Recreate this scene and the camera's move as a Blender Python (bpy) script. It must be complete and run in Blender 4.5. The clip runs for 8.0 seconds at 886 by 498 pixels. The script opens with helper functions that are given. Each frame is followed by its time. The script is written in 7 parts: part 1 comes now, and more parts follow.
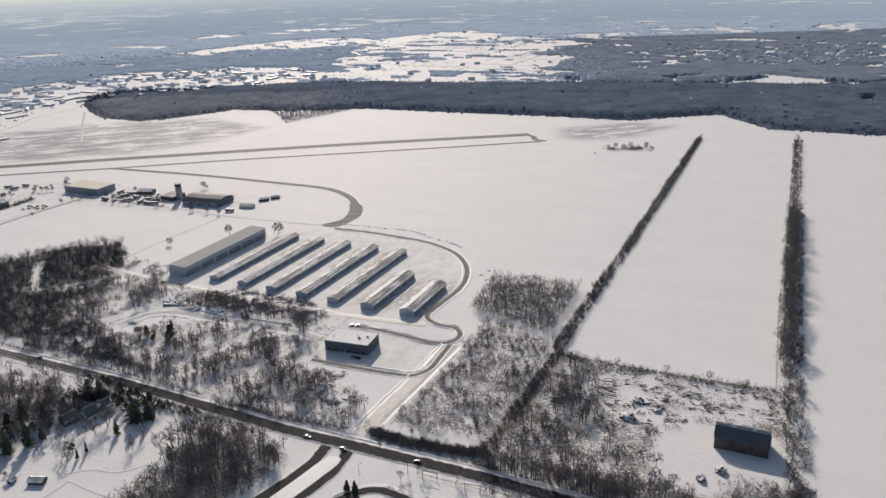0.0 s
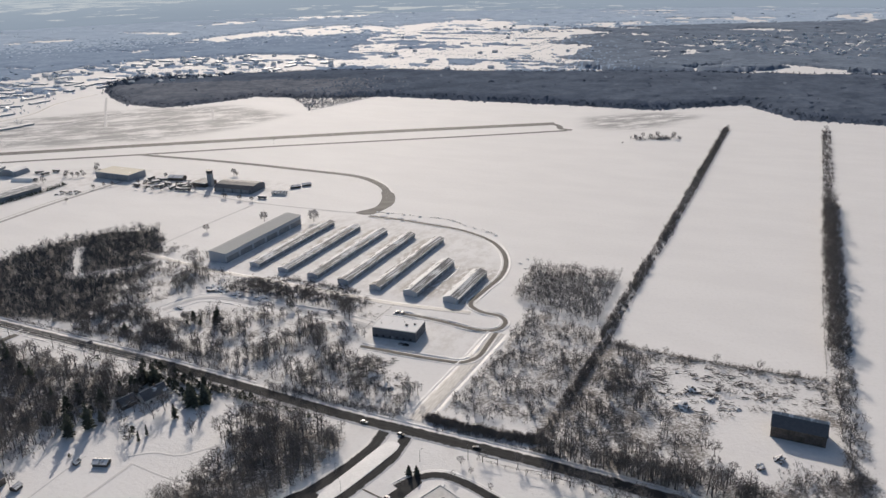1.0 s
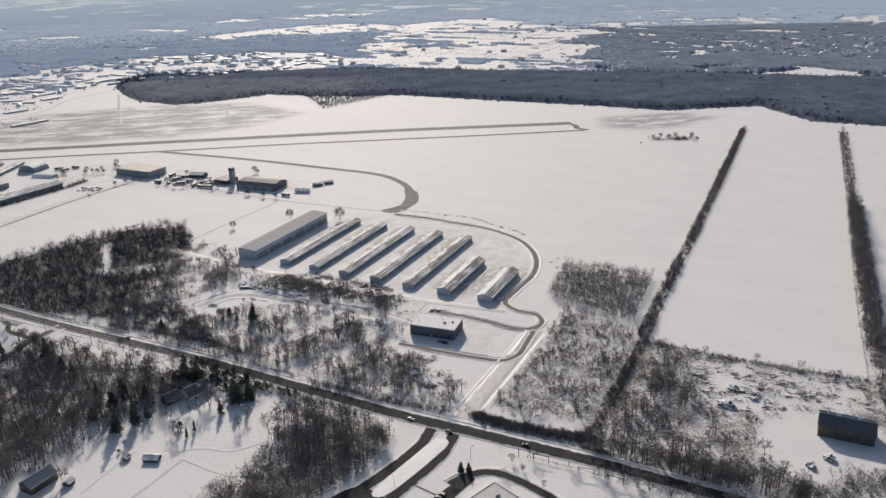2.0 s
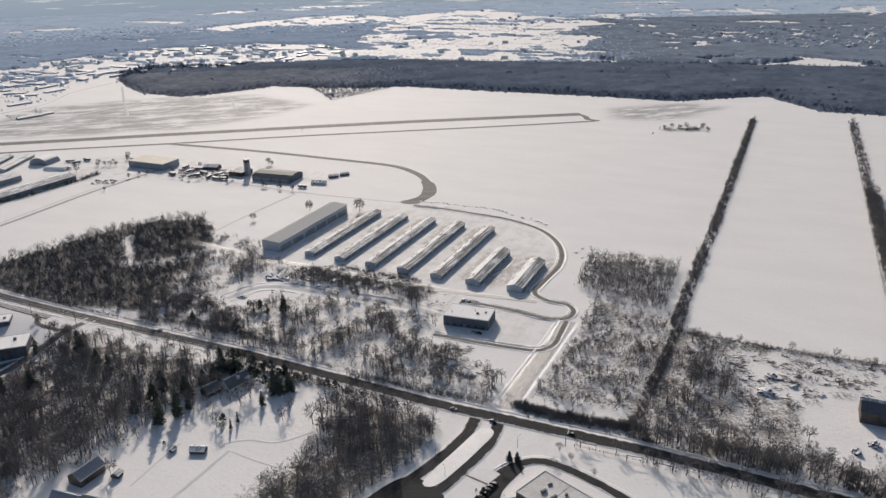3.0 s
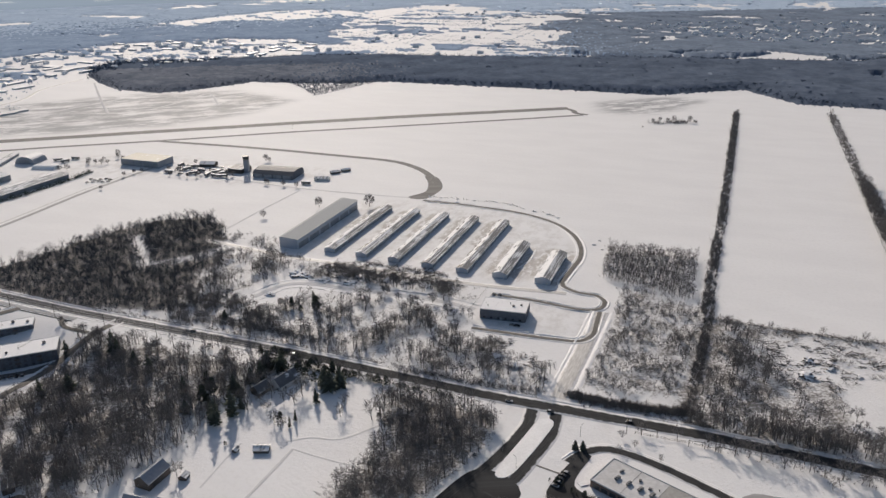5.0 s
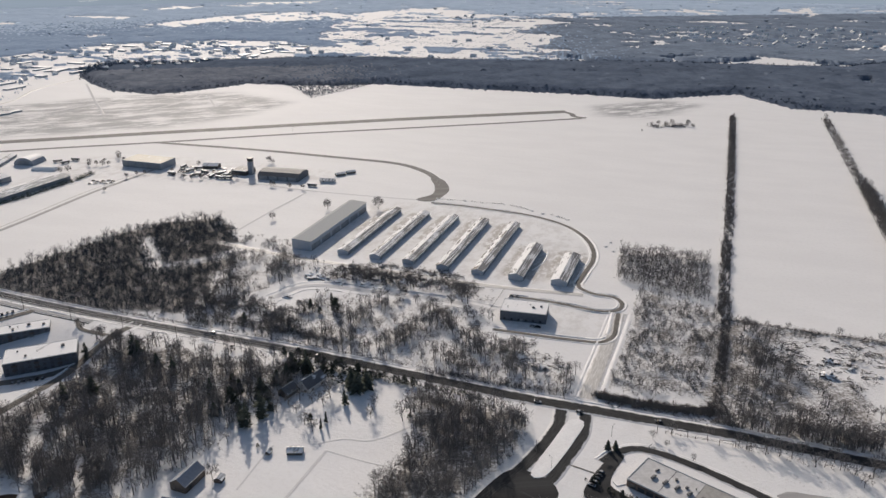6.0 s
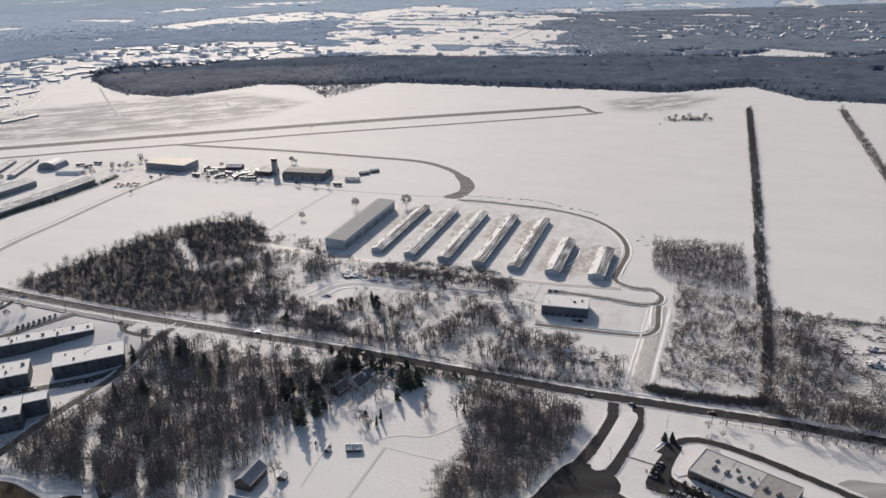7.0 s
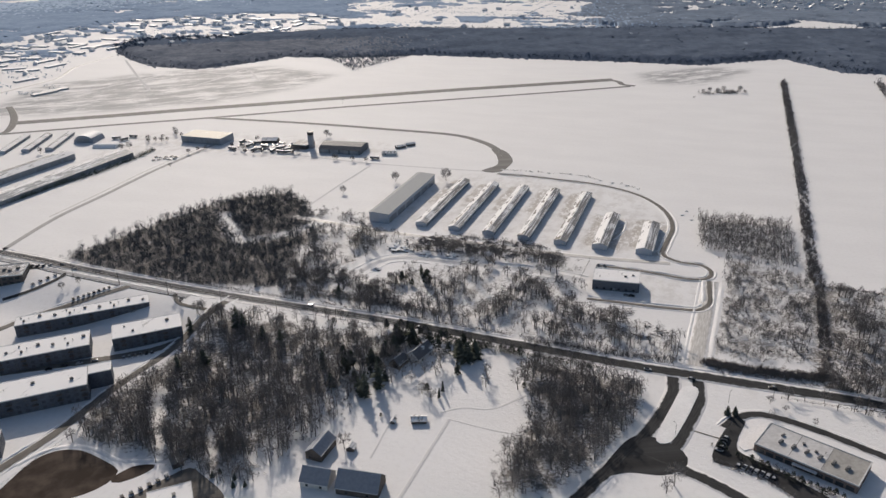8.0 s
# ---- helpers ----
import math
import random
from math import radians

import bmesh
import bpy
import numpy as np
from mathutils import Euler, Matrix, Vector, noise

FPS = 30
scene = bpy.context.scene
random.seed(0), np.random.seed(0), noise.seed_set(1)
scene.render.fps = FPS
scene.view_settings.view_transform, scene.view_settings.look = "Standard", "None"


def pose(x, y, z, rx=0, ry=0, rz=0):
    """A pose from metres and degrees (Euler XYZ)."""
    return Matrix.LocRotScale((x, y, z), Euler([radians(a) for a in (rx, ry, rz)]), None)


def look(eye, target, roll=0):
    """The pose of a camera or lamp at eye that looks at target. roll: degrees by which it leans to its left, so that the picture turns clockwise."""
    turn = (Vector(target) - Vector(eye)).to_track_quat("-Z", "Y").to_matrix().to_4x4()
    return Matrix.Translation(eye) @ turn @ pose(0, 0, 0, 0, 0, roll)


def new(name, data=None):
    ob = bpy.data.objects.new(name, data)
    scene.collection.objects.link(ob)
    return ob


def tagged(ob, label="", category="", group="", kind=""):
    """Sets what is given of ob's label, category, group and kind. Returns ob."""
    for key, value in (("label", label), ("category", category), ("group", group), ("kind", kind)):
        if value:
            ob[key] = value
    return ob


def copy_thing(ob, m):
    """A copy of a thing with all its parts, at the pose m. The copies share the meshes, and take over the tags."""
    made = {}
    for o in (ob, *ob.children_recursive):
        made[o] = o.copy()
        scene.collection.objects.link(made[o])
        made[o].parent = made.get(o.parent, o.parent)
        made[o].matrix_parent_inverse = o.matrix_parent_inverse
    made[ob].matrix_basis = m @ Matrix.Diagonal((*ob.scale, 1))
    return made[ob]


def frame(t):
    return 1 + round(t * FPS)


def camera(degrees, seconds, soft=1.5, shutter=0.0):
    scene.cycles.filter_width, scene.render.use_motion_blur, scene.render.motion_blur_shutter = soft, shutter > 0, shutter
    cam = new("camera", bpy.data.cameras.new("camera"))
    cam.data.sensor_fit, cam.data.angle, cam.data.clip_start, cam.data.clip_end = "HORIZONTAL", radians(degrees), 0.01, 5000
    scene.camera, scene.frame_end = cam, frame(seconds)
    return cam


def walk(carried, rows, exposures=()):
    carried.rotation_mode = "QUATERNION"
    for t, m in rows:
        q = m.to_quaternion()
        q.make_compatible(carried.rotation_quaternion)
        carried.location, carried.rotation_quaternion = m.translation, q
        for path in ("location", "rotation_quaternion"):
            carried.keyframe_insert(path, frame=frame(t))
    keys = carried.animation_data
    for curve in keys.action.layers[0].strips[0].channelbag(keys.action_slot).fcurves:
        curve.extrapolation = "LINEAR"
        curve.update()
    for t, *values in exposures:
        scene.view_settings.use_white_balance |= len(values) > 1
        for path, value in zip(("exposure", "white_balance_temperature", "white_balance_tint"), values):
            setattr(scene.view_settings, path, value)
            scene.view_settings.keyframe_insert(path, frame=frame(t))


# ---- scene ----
cam = camera(60.4, 8.0, 1.45)
PATH = [
    (0, (4.866, -0.004, 262.254), (4.853, 1.873, 261.562), -1.9),
    (0.5, (-11.164, -1.104, 263.364), (-11.185, 0.764, 262.649), -2.0),
    (1, (-26.643, -2.369, 263.578), (-26.67, -0.503, 262.859), -1.6),
    (1.5, (-41.963, -3.611, 264.089), (-41.988, -1.745, 263.369), -1.2),
    (3, (-87.959, -4.104, 263.139), (-87.957, -2.246, 262.399), -1.2),
    (3.5, (-103.141, -4.403, 263.413), (-103.118, -2.558, 262.641), -0.9),
    (4, (-118.211, -4.542, 263.807), (-118.171, -2.699, 263.033), -1.3),
    (5.5, (-163.071, -4.304, 264.594), (-162.915, -2.455, 263.848), -0.3),
    (6, (-177.875, -3.892, 264.461), (-177.705, -2.044, 263.714), -0.2),
    (6.5, (-193.521, -3.481, 264.562), (-193.342, -1.632, 263.82), -0.5),
    (7, (-208.449, -3.336, 264.667), (-208.28, -1.49, 263.915), -1.2),
    (7.5, (-223.434, -2.615, 265.392), (-223.281, -0.78, 264.61), -1.3),
    (8, (-238.836, -1.428, 266.159), (-238.7, 0.393, 265.344), -1.4),
]
walk(cam, [(t, look(eye, target, roll)) for t, eye, target, roll in PATH])

# ---- world and sun ----
SUN_AZIMUTH, SUN_HEIGHT = 99.5, 25.0     # degrees from +x, degrees above the horizon
world = bpy.data.worlds.new("winter_sky")
scene.world = world
world.use_nodes = True
wn = world.node_tree.nodes
sky = wn.new("ShaderNodeTexSky")
sky.sky_type, sky.sun_disc = "NISHITA", False
sky.sun_elevation, sky.sun_rotation = radians(SUN_HEIGHT), radians(90 - SUN_AZIMUTH)
sky.dust_density, sky.ozone_density = 2.0, 1.5
wn["Background"].inputs["Strength"].default_value = 0.110
world.node_tree.links.new(sky.outputs["Color"], wn["Background"].inputs["Color"])
sun = new("sun", bpy.data.lights.new("sun", "SUN"))
sun.data.energy, sun.data.angle, sun.data.color = 5.0, radians(0.6), (1.0, 0.89, 0.785)
sun_way = Vector((math.cos(radians(SUN_AZIMUTH)) * math.cos(radians(SUN_HEIGHT)),
                  math.sin(radians(SUN_AZIMUTH)) * math.cos(radians(SUN_HEIGHT)), math.sin(radians(SUN_HEIGHT))))
sun.matrix_world = look(sun_way * 900, (0, 0, 0))
scene.view_settings.exposure = -0.42


# ---- materials ----
class Nodes:
    """A short way to write a node material."""

    def __init__(self, name, rough=0.7, metal=0.0, specular=0.4):
        self.m = bpy.data.materials.new(name)
        self.m.use_nodes = True
        self.t = self.m.node_tree
        self.bsdf = self.t.nodes["Principled BSDF"]
        self.bsdf.inputs["Roughness"].default_value = rough
        self.bsdf.inputs["Metallic"].default_value = metal
        self.bsdf.inputs["Specular IOR Level"].default_value = specular
        self.where = self.t.nodes.new("ShaderNodeNewGeometry").outputs["Position"]

    def link(self, a, b):
        self.t.links.new(a, b)

    def stretch(self, sx, sy, sz, turn=0.0):
        n = self.t.nodes.new("ShaderNodeMapping")
        n.vector_type = "TEXTURE"
        n.inputs["Scale"].default_value = (1 / sx, 1 / sy, 1 / max(sz, 0.001))
        n.inputs["Rotation"].default_value = (0, 0, radians(-turn))
        self.link(self.where, n.inputs["Vector"])
        return n.outputs["Vector"]

    def noise(self, scale, detail=4.0, rough=0.55, vector=None):
        n = self.t.nodes.new("ShaderNodeTexNoise")
        n.inputs["Scale"].default_value, n.inputs["Detail"].default_value, n.inputs["Roughness"].default_value = scale, detail, rough
        self.link(vector or self.where, n.inputs["Vector"])
        return n.outputs["Fac"]

    def attribute(self, name):
        n = self.t.nodes.new("ShaderNodeAttribute")
        n.attribute_name = name
        return n.outputs["Fac"]

    def random(self):
        return self.t.nodes.new("ShaderNodeObjectInfo").outputs["Random"]

    def island(self):
        return self.t.nodes.new("ShaderNodeNewGeometry").outputs["Random Per Island"]

    def math(self, op, a, b=0.0, c=0.0):
        n = self.t.nodes.new("ShaderNodeMath")
        n.operation = op
        for slot, v in zip(n.inputs, (a, b, c)):
            if isinstance(v, (int, float)):
                slot.default_value = v
            else:
                self.link(v, slot)
        return n.outputs[0]

    def step(self, v, low, high, out_low=0.0, out_high=1.0):
        n = self.t.nodes.new("ShaderNodeMapRange")
        n.interpolation_type = "SMOOTHSTEP"
        for key, value in (("From Min", low), ("From Max", high), ("To Min", out_low), ("To Max", out_high)):
            n.inputs[key].default_value = value
        self.link(v, n.inputs["Value"])
        return n.outputs["Result"]

    def mix(self, f, a, b):
        n = self.t.nodes.new("ShaderNodeMix")
        n.data_type = "RGBA"
        for slot, v in ((n.inputs[0], f), (n.inputs[6], a), (n.inputs[7], b)):
            if isinstance(v, (int, float)):
                slot.default_value = v
            elif isinstance(v, tuple):
                slot.default_value = (*v, 1.0)
            else:
                self.link(v, slot)
        return n.outputs[2]

    def bump(self, height, strength, distance):
        n = self.t.nodes.new("ShaderNodeBump")
        n.inputs["Strength"].default_value, n.inputs["Distance"].default_value = strength, distance
        self.link(height, n.inputs["Height"])
        self.link(n.outputs["Normal"], self.bsdf.inputs["Normal"])

    def color(self, c):
        self.link(c, self.bsdf.inputs["Base Color"])
        return self

    def rough(self, v):
        self.link(v, self.bsdf.inputs["Roughness"])


def surface(name, dark, light, fine=1.5, broad=0.15, rough=0.7, metal=0.0, bump=0.3, depth=0.05, specular=0.4, per=0.0):
    """Colour between dark and light by a broad and a fine noise; per: how far objects differ from one another."""
    n = Nodes(name, rough, metal, specular)
    f = n.math("ADD", n.math("MULTIPLY", n.noise(fine, 5), 0.6), n.math("MULTIPLY", n.noise(broad, 3), 0.6))
    if per:
        f = n.math("ADD", f, n.math("MULTIPLY_ADD", n.random(), per, -per / 2))
    n.color(n.mix(n.step(f, 0.35, 0.85), dark, light))
    if bump:
        n.bump(n.noise(fine * 2, 4), bump, depth)
    return n.m


SNOW_LIT, SNOW_DULL = (0.86, 0.845, 0.83), (0.74, 0.725, 0.71)


def make_ground():
    n = Nodes("snow_ground", 0.78, 0, 0.165)
    drift = n.noise(0.012, 5, 0.6, n.stretch(1, 2.6, 1, 25))
    snow = n.mix(n.step(drift, 0.3, 0.7), (0.762, 0.748, 0.736), (0.800, 0.786, 0.772))
    snow = n.mix(n.step(n.noise(0.35, 6), 0.45, 0.8, 0, 0.35), snow, (0.66, 0.64, 0.62))
    packed = n.math("MULTIPLY", n.attribute("packed"), n.step(n.noise(0.07, 7, 0.68, n.stretch(1.3, 0.8, 1, 25)), 0.42, 0.62))
    snow = n.mix(n.math("MULTIPLY", packed, 0.42), snow, (0.52, 0.49, 0.455))
    bare = n.math("MULTIPLY", n.step(n.attribute("scraped"), 0.05, 0.5), n.step(n.noise(0.16, 7, 0.7, n.stretch(1.6, 0.7, 1, 25)), 0.40, 0.54))
    snow = n.mix(n.math("MULTIPLY", bare, 0.6), snow, (0.33, 0.285, 0.24))
    streaks = n.step(n.noise(0.022, 10, 0.80, n.stretch(0.6, 1.7, 1, -14)), 0.40, 0.56)
    snow = n.mix(n.math("MULTIPLY", n.math("MULTIPLY", n.attribute("stubble"), streaks), 0.90), snow, (0.27, 0.272, 0.28))
    weeds = n.attribute("weeds")
    grain = n.math("ADD", n.math("MULTIPLY", n.noise(0.55, 8, 0.7), 0.62), n.math("MULTIPLY", n.noise(0.06, 4), 0.38))
    cover = n.step(n.math("ADD", grain, n.math("MULTIPLY", weeds, 0.26)), 0.58, 0.72)
    cover = n.math("MULTIPLY", cover, n.step(weeds, 0.02, 0.25))
    straw = n.mix(n.noise(0.4, 6), (0.075, 0.064, 0.055), (0.20, 0.172, 0.145))
    n.color(n.mix(n.math("MULTIPLY", cover, 0.85), snow, straw))
    trampled = n.math("MULTIPLY", n.attribute("trampled"), n.math("ADD", n.math("MULTIPLY", n.noise(0.55, 5, 0.65), 1.6), n.noise(0.16, 3, 0.5, n.stretch(1.0, 2.2, 1, 40))))
    n.bump(n.math("ADD", n.math("ADD", n.noise(0.25, 6, 0.6), trampled), n.math("MULTIPLY", cover, 0.8)), 0.35, 0.45)
    return n.m


def make_pavement(name, dark, light, gloss, snowy, edge=0.72, specular=0.4):
    """Ploughed pavement: dark where wheels run, snow left at the edges and in patches. along, across: metres and -1 to 1 on the strip."""
    n = Nodes(name, gloss, 0, specular)
    v, u = n.attribute("across"), n.attribute("along")
    both = n.t.nodes.new("ShaderNodeCombineXYZ")
    n.link(n.math("MULTIPLY", u, 0.06), both.inputs[0])
    n.link(n.math("MULTIPLY", v, 3.0), both.inputs[1])
    streak = n.noise(1.6, 6, 0.65, both.outputs[0])
    c = n.mix(n.step(streak, 0.35, 0.68), dark, light)
    c = n.mix(n.math("MULTIPLY", n.noise(0.8, 6), 0.4), c, light)
    away = n.math("ABSOLUTE", v)
    border = n.math("ADD", away, n.math("MULTIPLY_ADD", n.noise(0.22, 5, 0.6), 0.7, -0.35))
    white = n.step(border, edge, edge + 0.22)
    if snowy:
        white = n.math("MAXIMUM", white, n.math("MULTIPLY", n.step(streak, 0.62 - snowy * 0.2, 0.78 - snowy * 0.2), 0.75))
    n.color(n.mix(white, c, SNOW_DULL))
    n.rough(n.math("MULTIPLY_ADD", n.noise(0.3, 4), 0.35, gloss - 0.12))
    n.bump(n.noise(3.0, 4), 0.3, 0.03)
    return n.m


def make_bark(name, dark, light):
    n = Nodes(name, 0.95, 0, 0.0)
    f = n.math("ADD", n.math("MULTIPLY", n.island(), 0.5), n.math("MULTIPLY", n.noise(0.08, 3), 0.6))
    n.color(n.mix(n.step(f, 0.2, 0.9), dark, light))
    return n.m


def make_treetops(name, dark, light, snowy=0.45, relief=3.0):
    """Closed bare treetops seen from afar: clumps and fine mottling, with snow showing between the crowns."""
    n = Nodes(name, 0.95, 0, 0.0)
    f = n.math("ADD", n.math("MULTIPLY", n.noise(0.012, 6, 0.7), 0.6), n.math("MULTIPLY", n.noise(0.07, 6, 0.75), 0.5))
    c = n.mix(n.step(f, 0.40, 0.72), dark, light)
    c = n.mix(n.step(n.noise(0.045, 7, 0.8), 0.62, 0.74, 0.0, snowy), c, SNOW_DULL)
    n.color(c)
    n.bump(n.noise(0.12, 5, 0.7), 0.5, relief)
    return n.m


def make_siding(name, dark, light, pitch=0.9):
    """Ribbed metal siding."""
    n = Nodes(name, 0.45, 0.0, 0.5)
    w = n.t.nodes.new("ShaderNodeTexWave")
    w.wave_type, w.bands_direction = "BANDS", "X"
    w.inputs["Scale"].default_value, w.inputs["Distortion"].default_value = 1 / pitch, 0.0
    n.link(n.stretch(1, 1, 0, 25), w.inputs["Vector"])
    n.color(n.mix(n.math("ADD", n.math("MULTIPLY", w.outputs["Fac"], 0.25), n.math("MULTIPLY", n.noise(0.2, 5), 0.8)), dark, light))
    n.bump(w.outputs["Fac"], 0.4, 0.04)
    return n.m


def make_roof(name, metal_dark, metal_light, snow, sheen=0.6, gloss=0.08, grain=(1.8, 0.32)):
    """Sheet roof on which snow lies in patches. snow: 0 bare to 1 covered."""
    n = Nodes(name, sheen, 0.0, gloss)
    f = n.math("ADD", n.math("MULTIPLY", n.noise(0.25, 6, 0.65, n.stretch(*grain, 1, 25)), 0.7), n.math("MULTIPLY", n.noise(0.05, 3), 0.3))
    white = n.step(f, 0.66 - 0.4 * snow, 0.72 - 0.4 * snow)
    n.color(n.mix(white, n.mix(n.noise(0.6, 5), metal_dark, metal_light), SNOW_LIT))
    n.rough(n.math("MULTIPLY_ADD", white, 0.3, sheen))
    n.bump(n.math("ADD", n.math("MULTIPLY", white, 1.0), n.math("MULTIPLY", n.noise(1.0, 4), 0.3)), 0.5, 0.15)
    return n.m


def make_water():
    n = Nodes("pond_ice", 0.8, 0, 0.03)
    n.color(n.mix(n.step(n.noise(0.06, 5), 0.35, 0.65), (0.042, 0.032, 0.026), (0.095, 0.074, 0.060)))
    n.bump(n.noise(0.7, 4), 0.08, 0.05)
    return n.m


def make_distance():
    """The plain beyond four kilometres: woods and streaks of snowfields on a glowing sheet, with painted haze that
    pales to the skyline.
    """
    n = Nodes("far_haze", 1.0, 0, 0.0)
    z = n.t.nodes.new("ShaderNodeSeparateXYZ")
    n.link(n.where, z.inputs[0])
    # Pattern is spread over the sloping sheet to suit the camera's height.
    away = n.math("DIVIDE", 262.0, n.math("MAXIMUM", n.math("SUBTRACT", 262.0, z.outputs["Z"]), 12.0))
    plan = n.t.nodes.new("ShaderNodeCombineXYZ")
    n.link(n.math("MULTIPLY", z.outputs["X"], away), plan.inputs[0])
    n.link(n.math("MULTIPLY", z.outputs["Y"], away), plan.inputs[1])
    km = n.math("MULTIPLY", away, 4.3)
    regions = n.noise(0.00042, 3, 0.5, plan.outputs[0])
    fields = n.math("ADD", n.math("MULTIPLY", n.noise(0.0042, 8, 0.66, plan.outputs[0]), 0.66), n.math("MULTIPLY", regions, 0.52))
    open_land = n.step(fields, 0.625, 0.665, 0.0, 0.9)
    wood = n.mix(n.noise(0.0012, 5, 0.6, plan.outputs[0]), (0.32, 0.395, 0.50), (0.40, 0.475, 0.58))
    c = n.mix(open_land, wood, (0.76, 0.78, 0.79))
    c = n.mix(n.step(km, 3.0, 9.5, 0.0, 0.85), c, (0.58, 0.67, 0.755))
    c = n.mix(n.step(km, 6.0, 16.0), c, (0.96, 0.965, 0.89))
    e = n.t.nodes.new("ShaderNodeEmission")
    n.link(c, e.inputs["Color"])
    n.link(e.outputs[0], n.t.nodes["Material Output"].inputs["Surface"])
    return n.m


GROUND = make_ground()
ASPHALT = make_pavement("wet_asphalt", (0.0205, 0.0207, 0.0215), (0.054, 0.0545, 0.056), 0.85, 0.0, 0.62, specular=0.16)
RUNWAY = make_pavement("runway_asphalt", (0.10, 0.096, 0.092), (0.23, 0.22, 0.21), 0.75, 0.05, 0.84, specular=0.15)
PALE_ASPHALT = make_pavement("pale_grey_asphalt", (0.055, 0.056, 0.059), (0.125, 0.126, 0.13), 0.8, 0.0, 0.6, specular=0.2)
GRAVEL = make_pavement("ploughed_gravel", (0.075, 0.068, 0.060), (0.20, 0.185, 0.165), 0.75, 0.0, 0.75, specular=0.2)
WORN = make_pavement("worn_snow_lane", (0.30, 0.29, 0.28), (0.50, 0.485, 0.47), 0.75, 0.05, 0.80, specular=0.1)
PACKED = make_pavement("packed_snow_lane", (0.40, 0.375, 0.345), (0.62, 0.60, 0.57), 0.6, 0.35, 0.7)
TRODDEN = make_pavement("trodden_snow", (0.52, 0.51, 0.505), (0.70, 0.69, 0.68), 0.85, 0.3, 0.6, specular=0.05)
SNOW = surface("snow_heap", SNOW_DULL, SNOW_LIT, 0.8, 0.1, 0.6, bump=0.6, depth=0.3, specular=0.3)
def make_snowed(name, dark, light):
    """Earth and rubble with snow lying where the surface faces up."""
    n = Nodes(name, 0.85, 0, 0.1)
    z = n.t.nodes.new("ShaderNodeSeparateXYZ")
    n.link(n.t.nodes.new("ShaderNodeNewGeometry").outputs["Normal"], z.inputs[0])
    lying = n.step(n.math("ADD", z.outputs["Z"], n.math("MULTIPLY_ADD", n.noise(0.9, 6, 0.65), 1.1, -0.55)), 0.38, 0.62)
    n.color(n.mix(lying, n.mix(n.noise(1.4, 5), dark, light), SNOW_LIT))
    n.bump(n.noise(1.2, 6), 0.7, 0.4)
    return n.m


RUBBLE = make_snowed("snowy_rubble", (0.09, 0.075, 0.065), (0.24, 0.205, 0.175))
BARK = make_bark("grey_bark", (0.10, 0.092, 0.087), (0.24, 0.22, 0.205))
TWIG = make_bark("bare_twigs", (0.140, 0.130, 0.127), (0.265, 0.248, 0.240))
# Far treetops: haze is put into the colour, bluer and paler with distance.
TWIG_FOREST = make_treetops("bare_forest", (0.088, 0.109, 0.146), (0.15, 0.18, 0.232), 0.05, 0.6)
TWIG_THIN = make_treetops("thin_hazed_woods", (0.125, 0.142, 0.175), (0.24, 0.255, 0.285), 0.45, 0.8)
TWIG_EAST = make_treetops("east_hazed_woods", (0.155, 0.19, 0.24), (0.25, 0.295, 0.36), 0.06, 0.3)
TWIG_FAR = make_treetops("hazed_bare_woods", (0.245, 0.318, 0.425), (0.36, 0.44, 0.55), 0.06, 0.2)
TWIG_PALE = make_treetops("pale_hazed_woods", (0.38, 0.47, 0.585), (0.51, 0.60, 0.70), 0.06, 0.2)
NEEDLE = make_bark("spruce_needles", (0.068, 0.076, 0.060), (0.140, 0.146, 0.116))
TWIG_WEST = make_bark("dark_bare_twigs", (0.084, 0.089, 0.101), (0.132, 0.137, 0.148))
SIDING = make_siding("white_metal_siding", (0.34, 0.375, 0.435), (0.50, 0.535, 0.59))
SIDING_BLUE = make_siding("grey_blue_metal_siding", (0.19, 0.215, 0.26), (0.31, 0.34, 0.385))
ROOF_SNOWY = make_roof("snowy_sheet_roof", (0.22, 0.21, 0.20), (0.38, 0.36, 0.35), 0.62)
ROOF_ROW = make_roof("snowy_row_roof", (0.13, 0.112, 0.098), (0.30, 0.268, 0.24), 0.56)
ROOF_PATCHY = make_roof("patchy_sheet_roof", (0.16, 0.15, 0.14), (0.34, 0.33, 0.32), 0.42, grain=(4.6, 0.12))
ROOF_BARE = make_roof("bare_sheet_roof", (0.40, 0.405, 0.40), (0.53, 0.53, 0.515), 0.0, 0.9, 0.03)
ROOF_MOTTLED = make_roof("mottled_snowy_roof", (0.27, 0.27, 0.275), (0.45, 0.45, 0.45), 0.42)
ROOF_FLAT = make_roof("snowed_flat_roof", (0.42, 0.41, 0.40), (0.60, 0.59, 0.58), 0.75)
# Warm cream colour stands for the sun's glint on the terminal hangar's roof.
ROOF_GLINT = make_roof("sun_glint_roof", (0.56, 0.52, 0.43), (0.70, 0.65, 0.54), 0.25)
ROOF_SHOP = surface("dull_snowed_roof", (0.44, 0.43, 0.42), (0.62, 0.61, 0.60), 0.5, 0.09, 0.7)
ROOF_TAN = surface("bare_tan_roofing", (0.27, 0.26, 0.24), (0.40, 0.385, 0.36), 0.6, 0.12, 0.75)
ROOF_STEEL = make_roof("blue_grey_sheet_roof", (0.20, 0.215, 0.25), (0.36, 0.375, 0.41), 0.12)
ROOF_HOUSE = make_roof("snowed_shingle_roof", (0.10, 0.10, 0.105), (0.20, 0.20, 0.21), 0.38, grain=(1.2, 0.6))
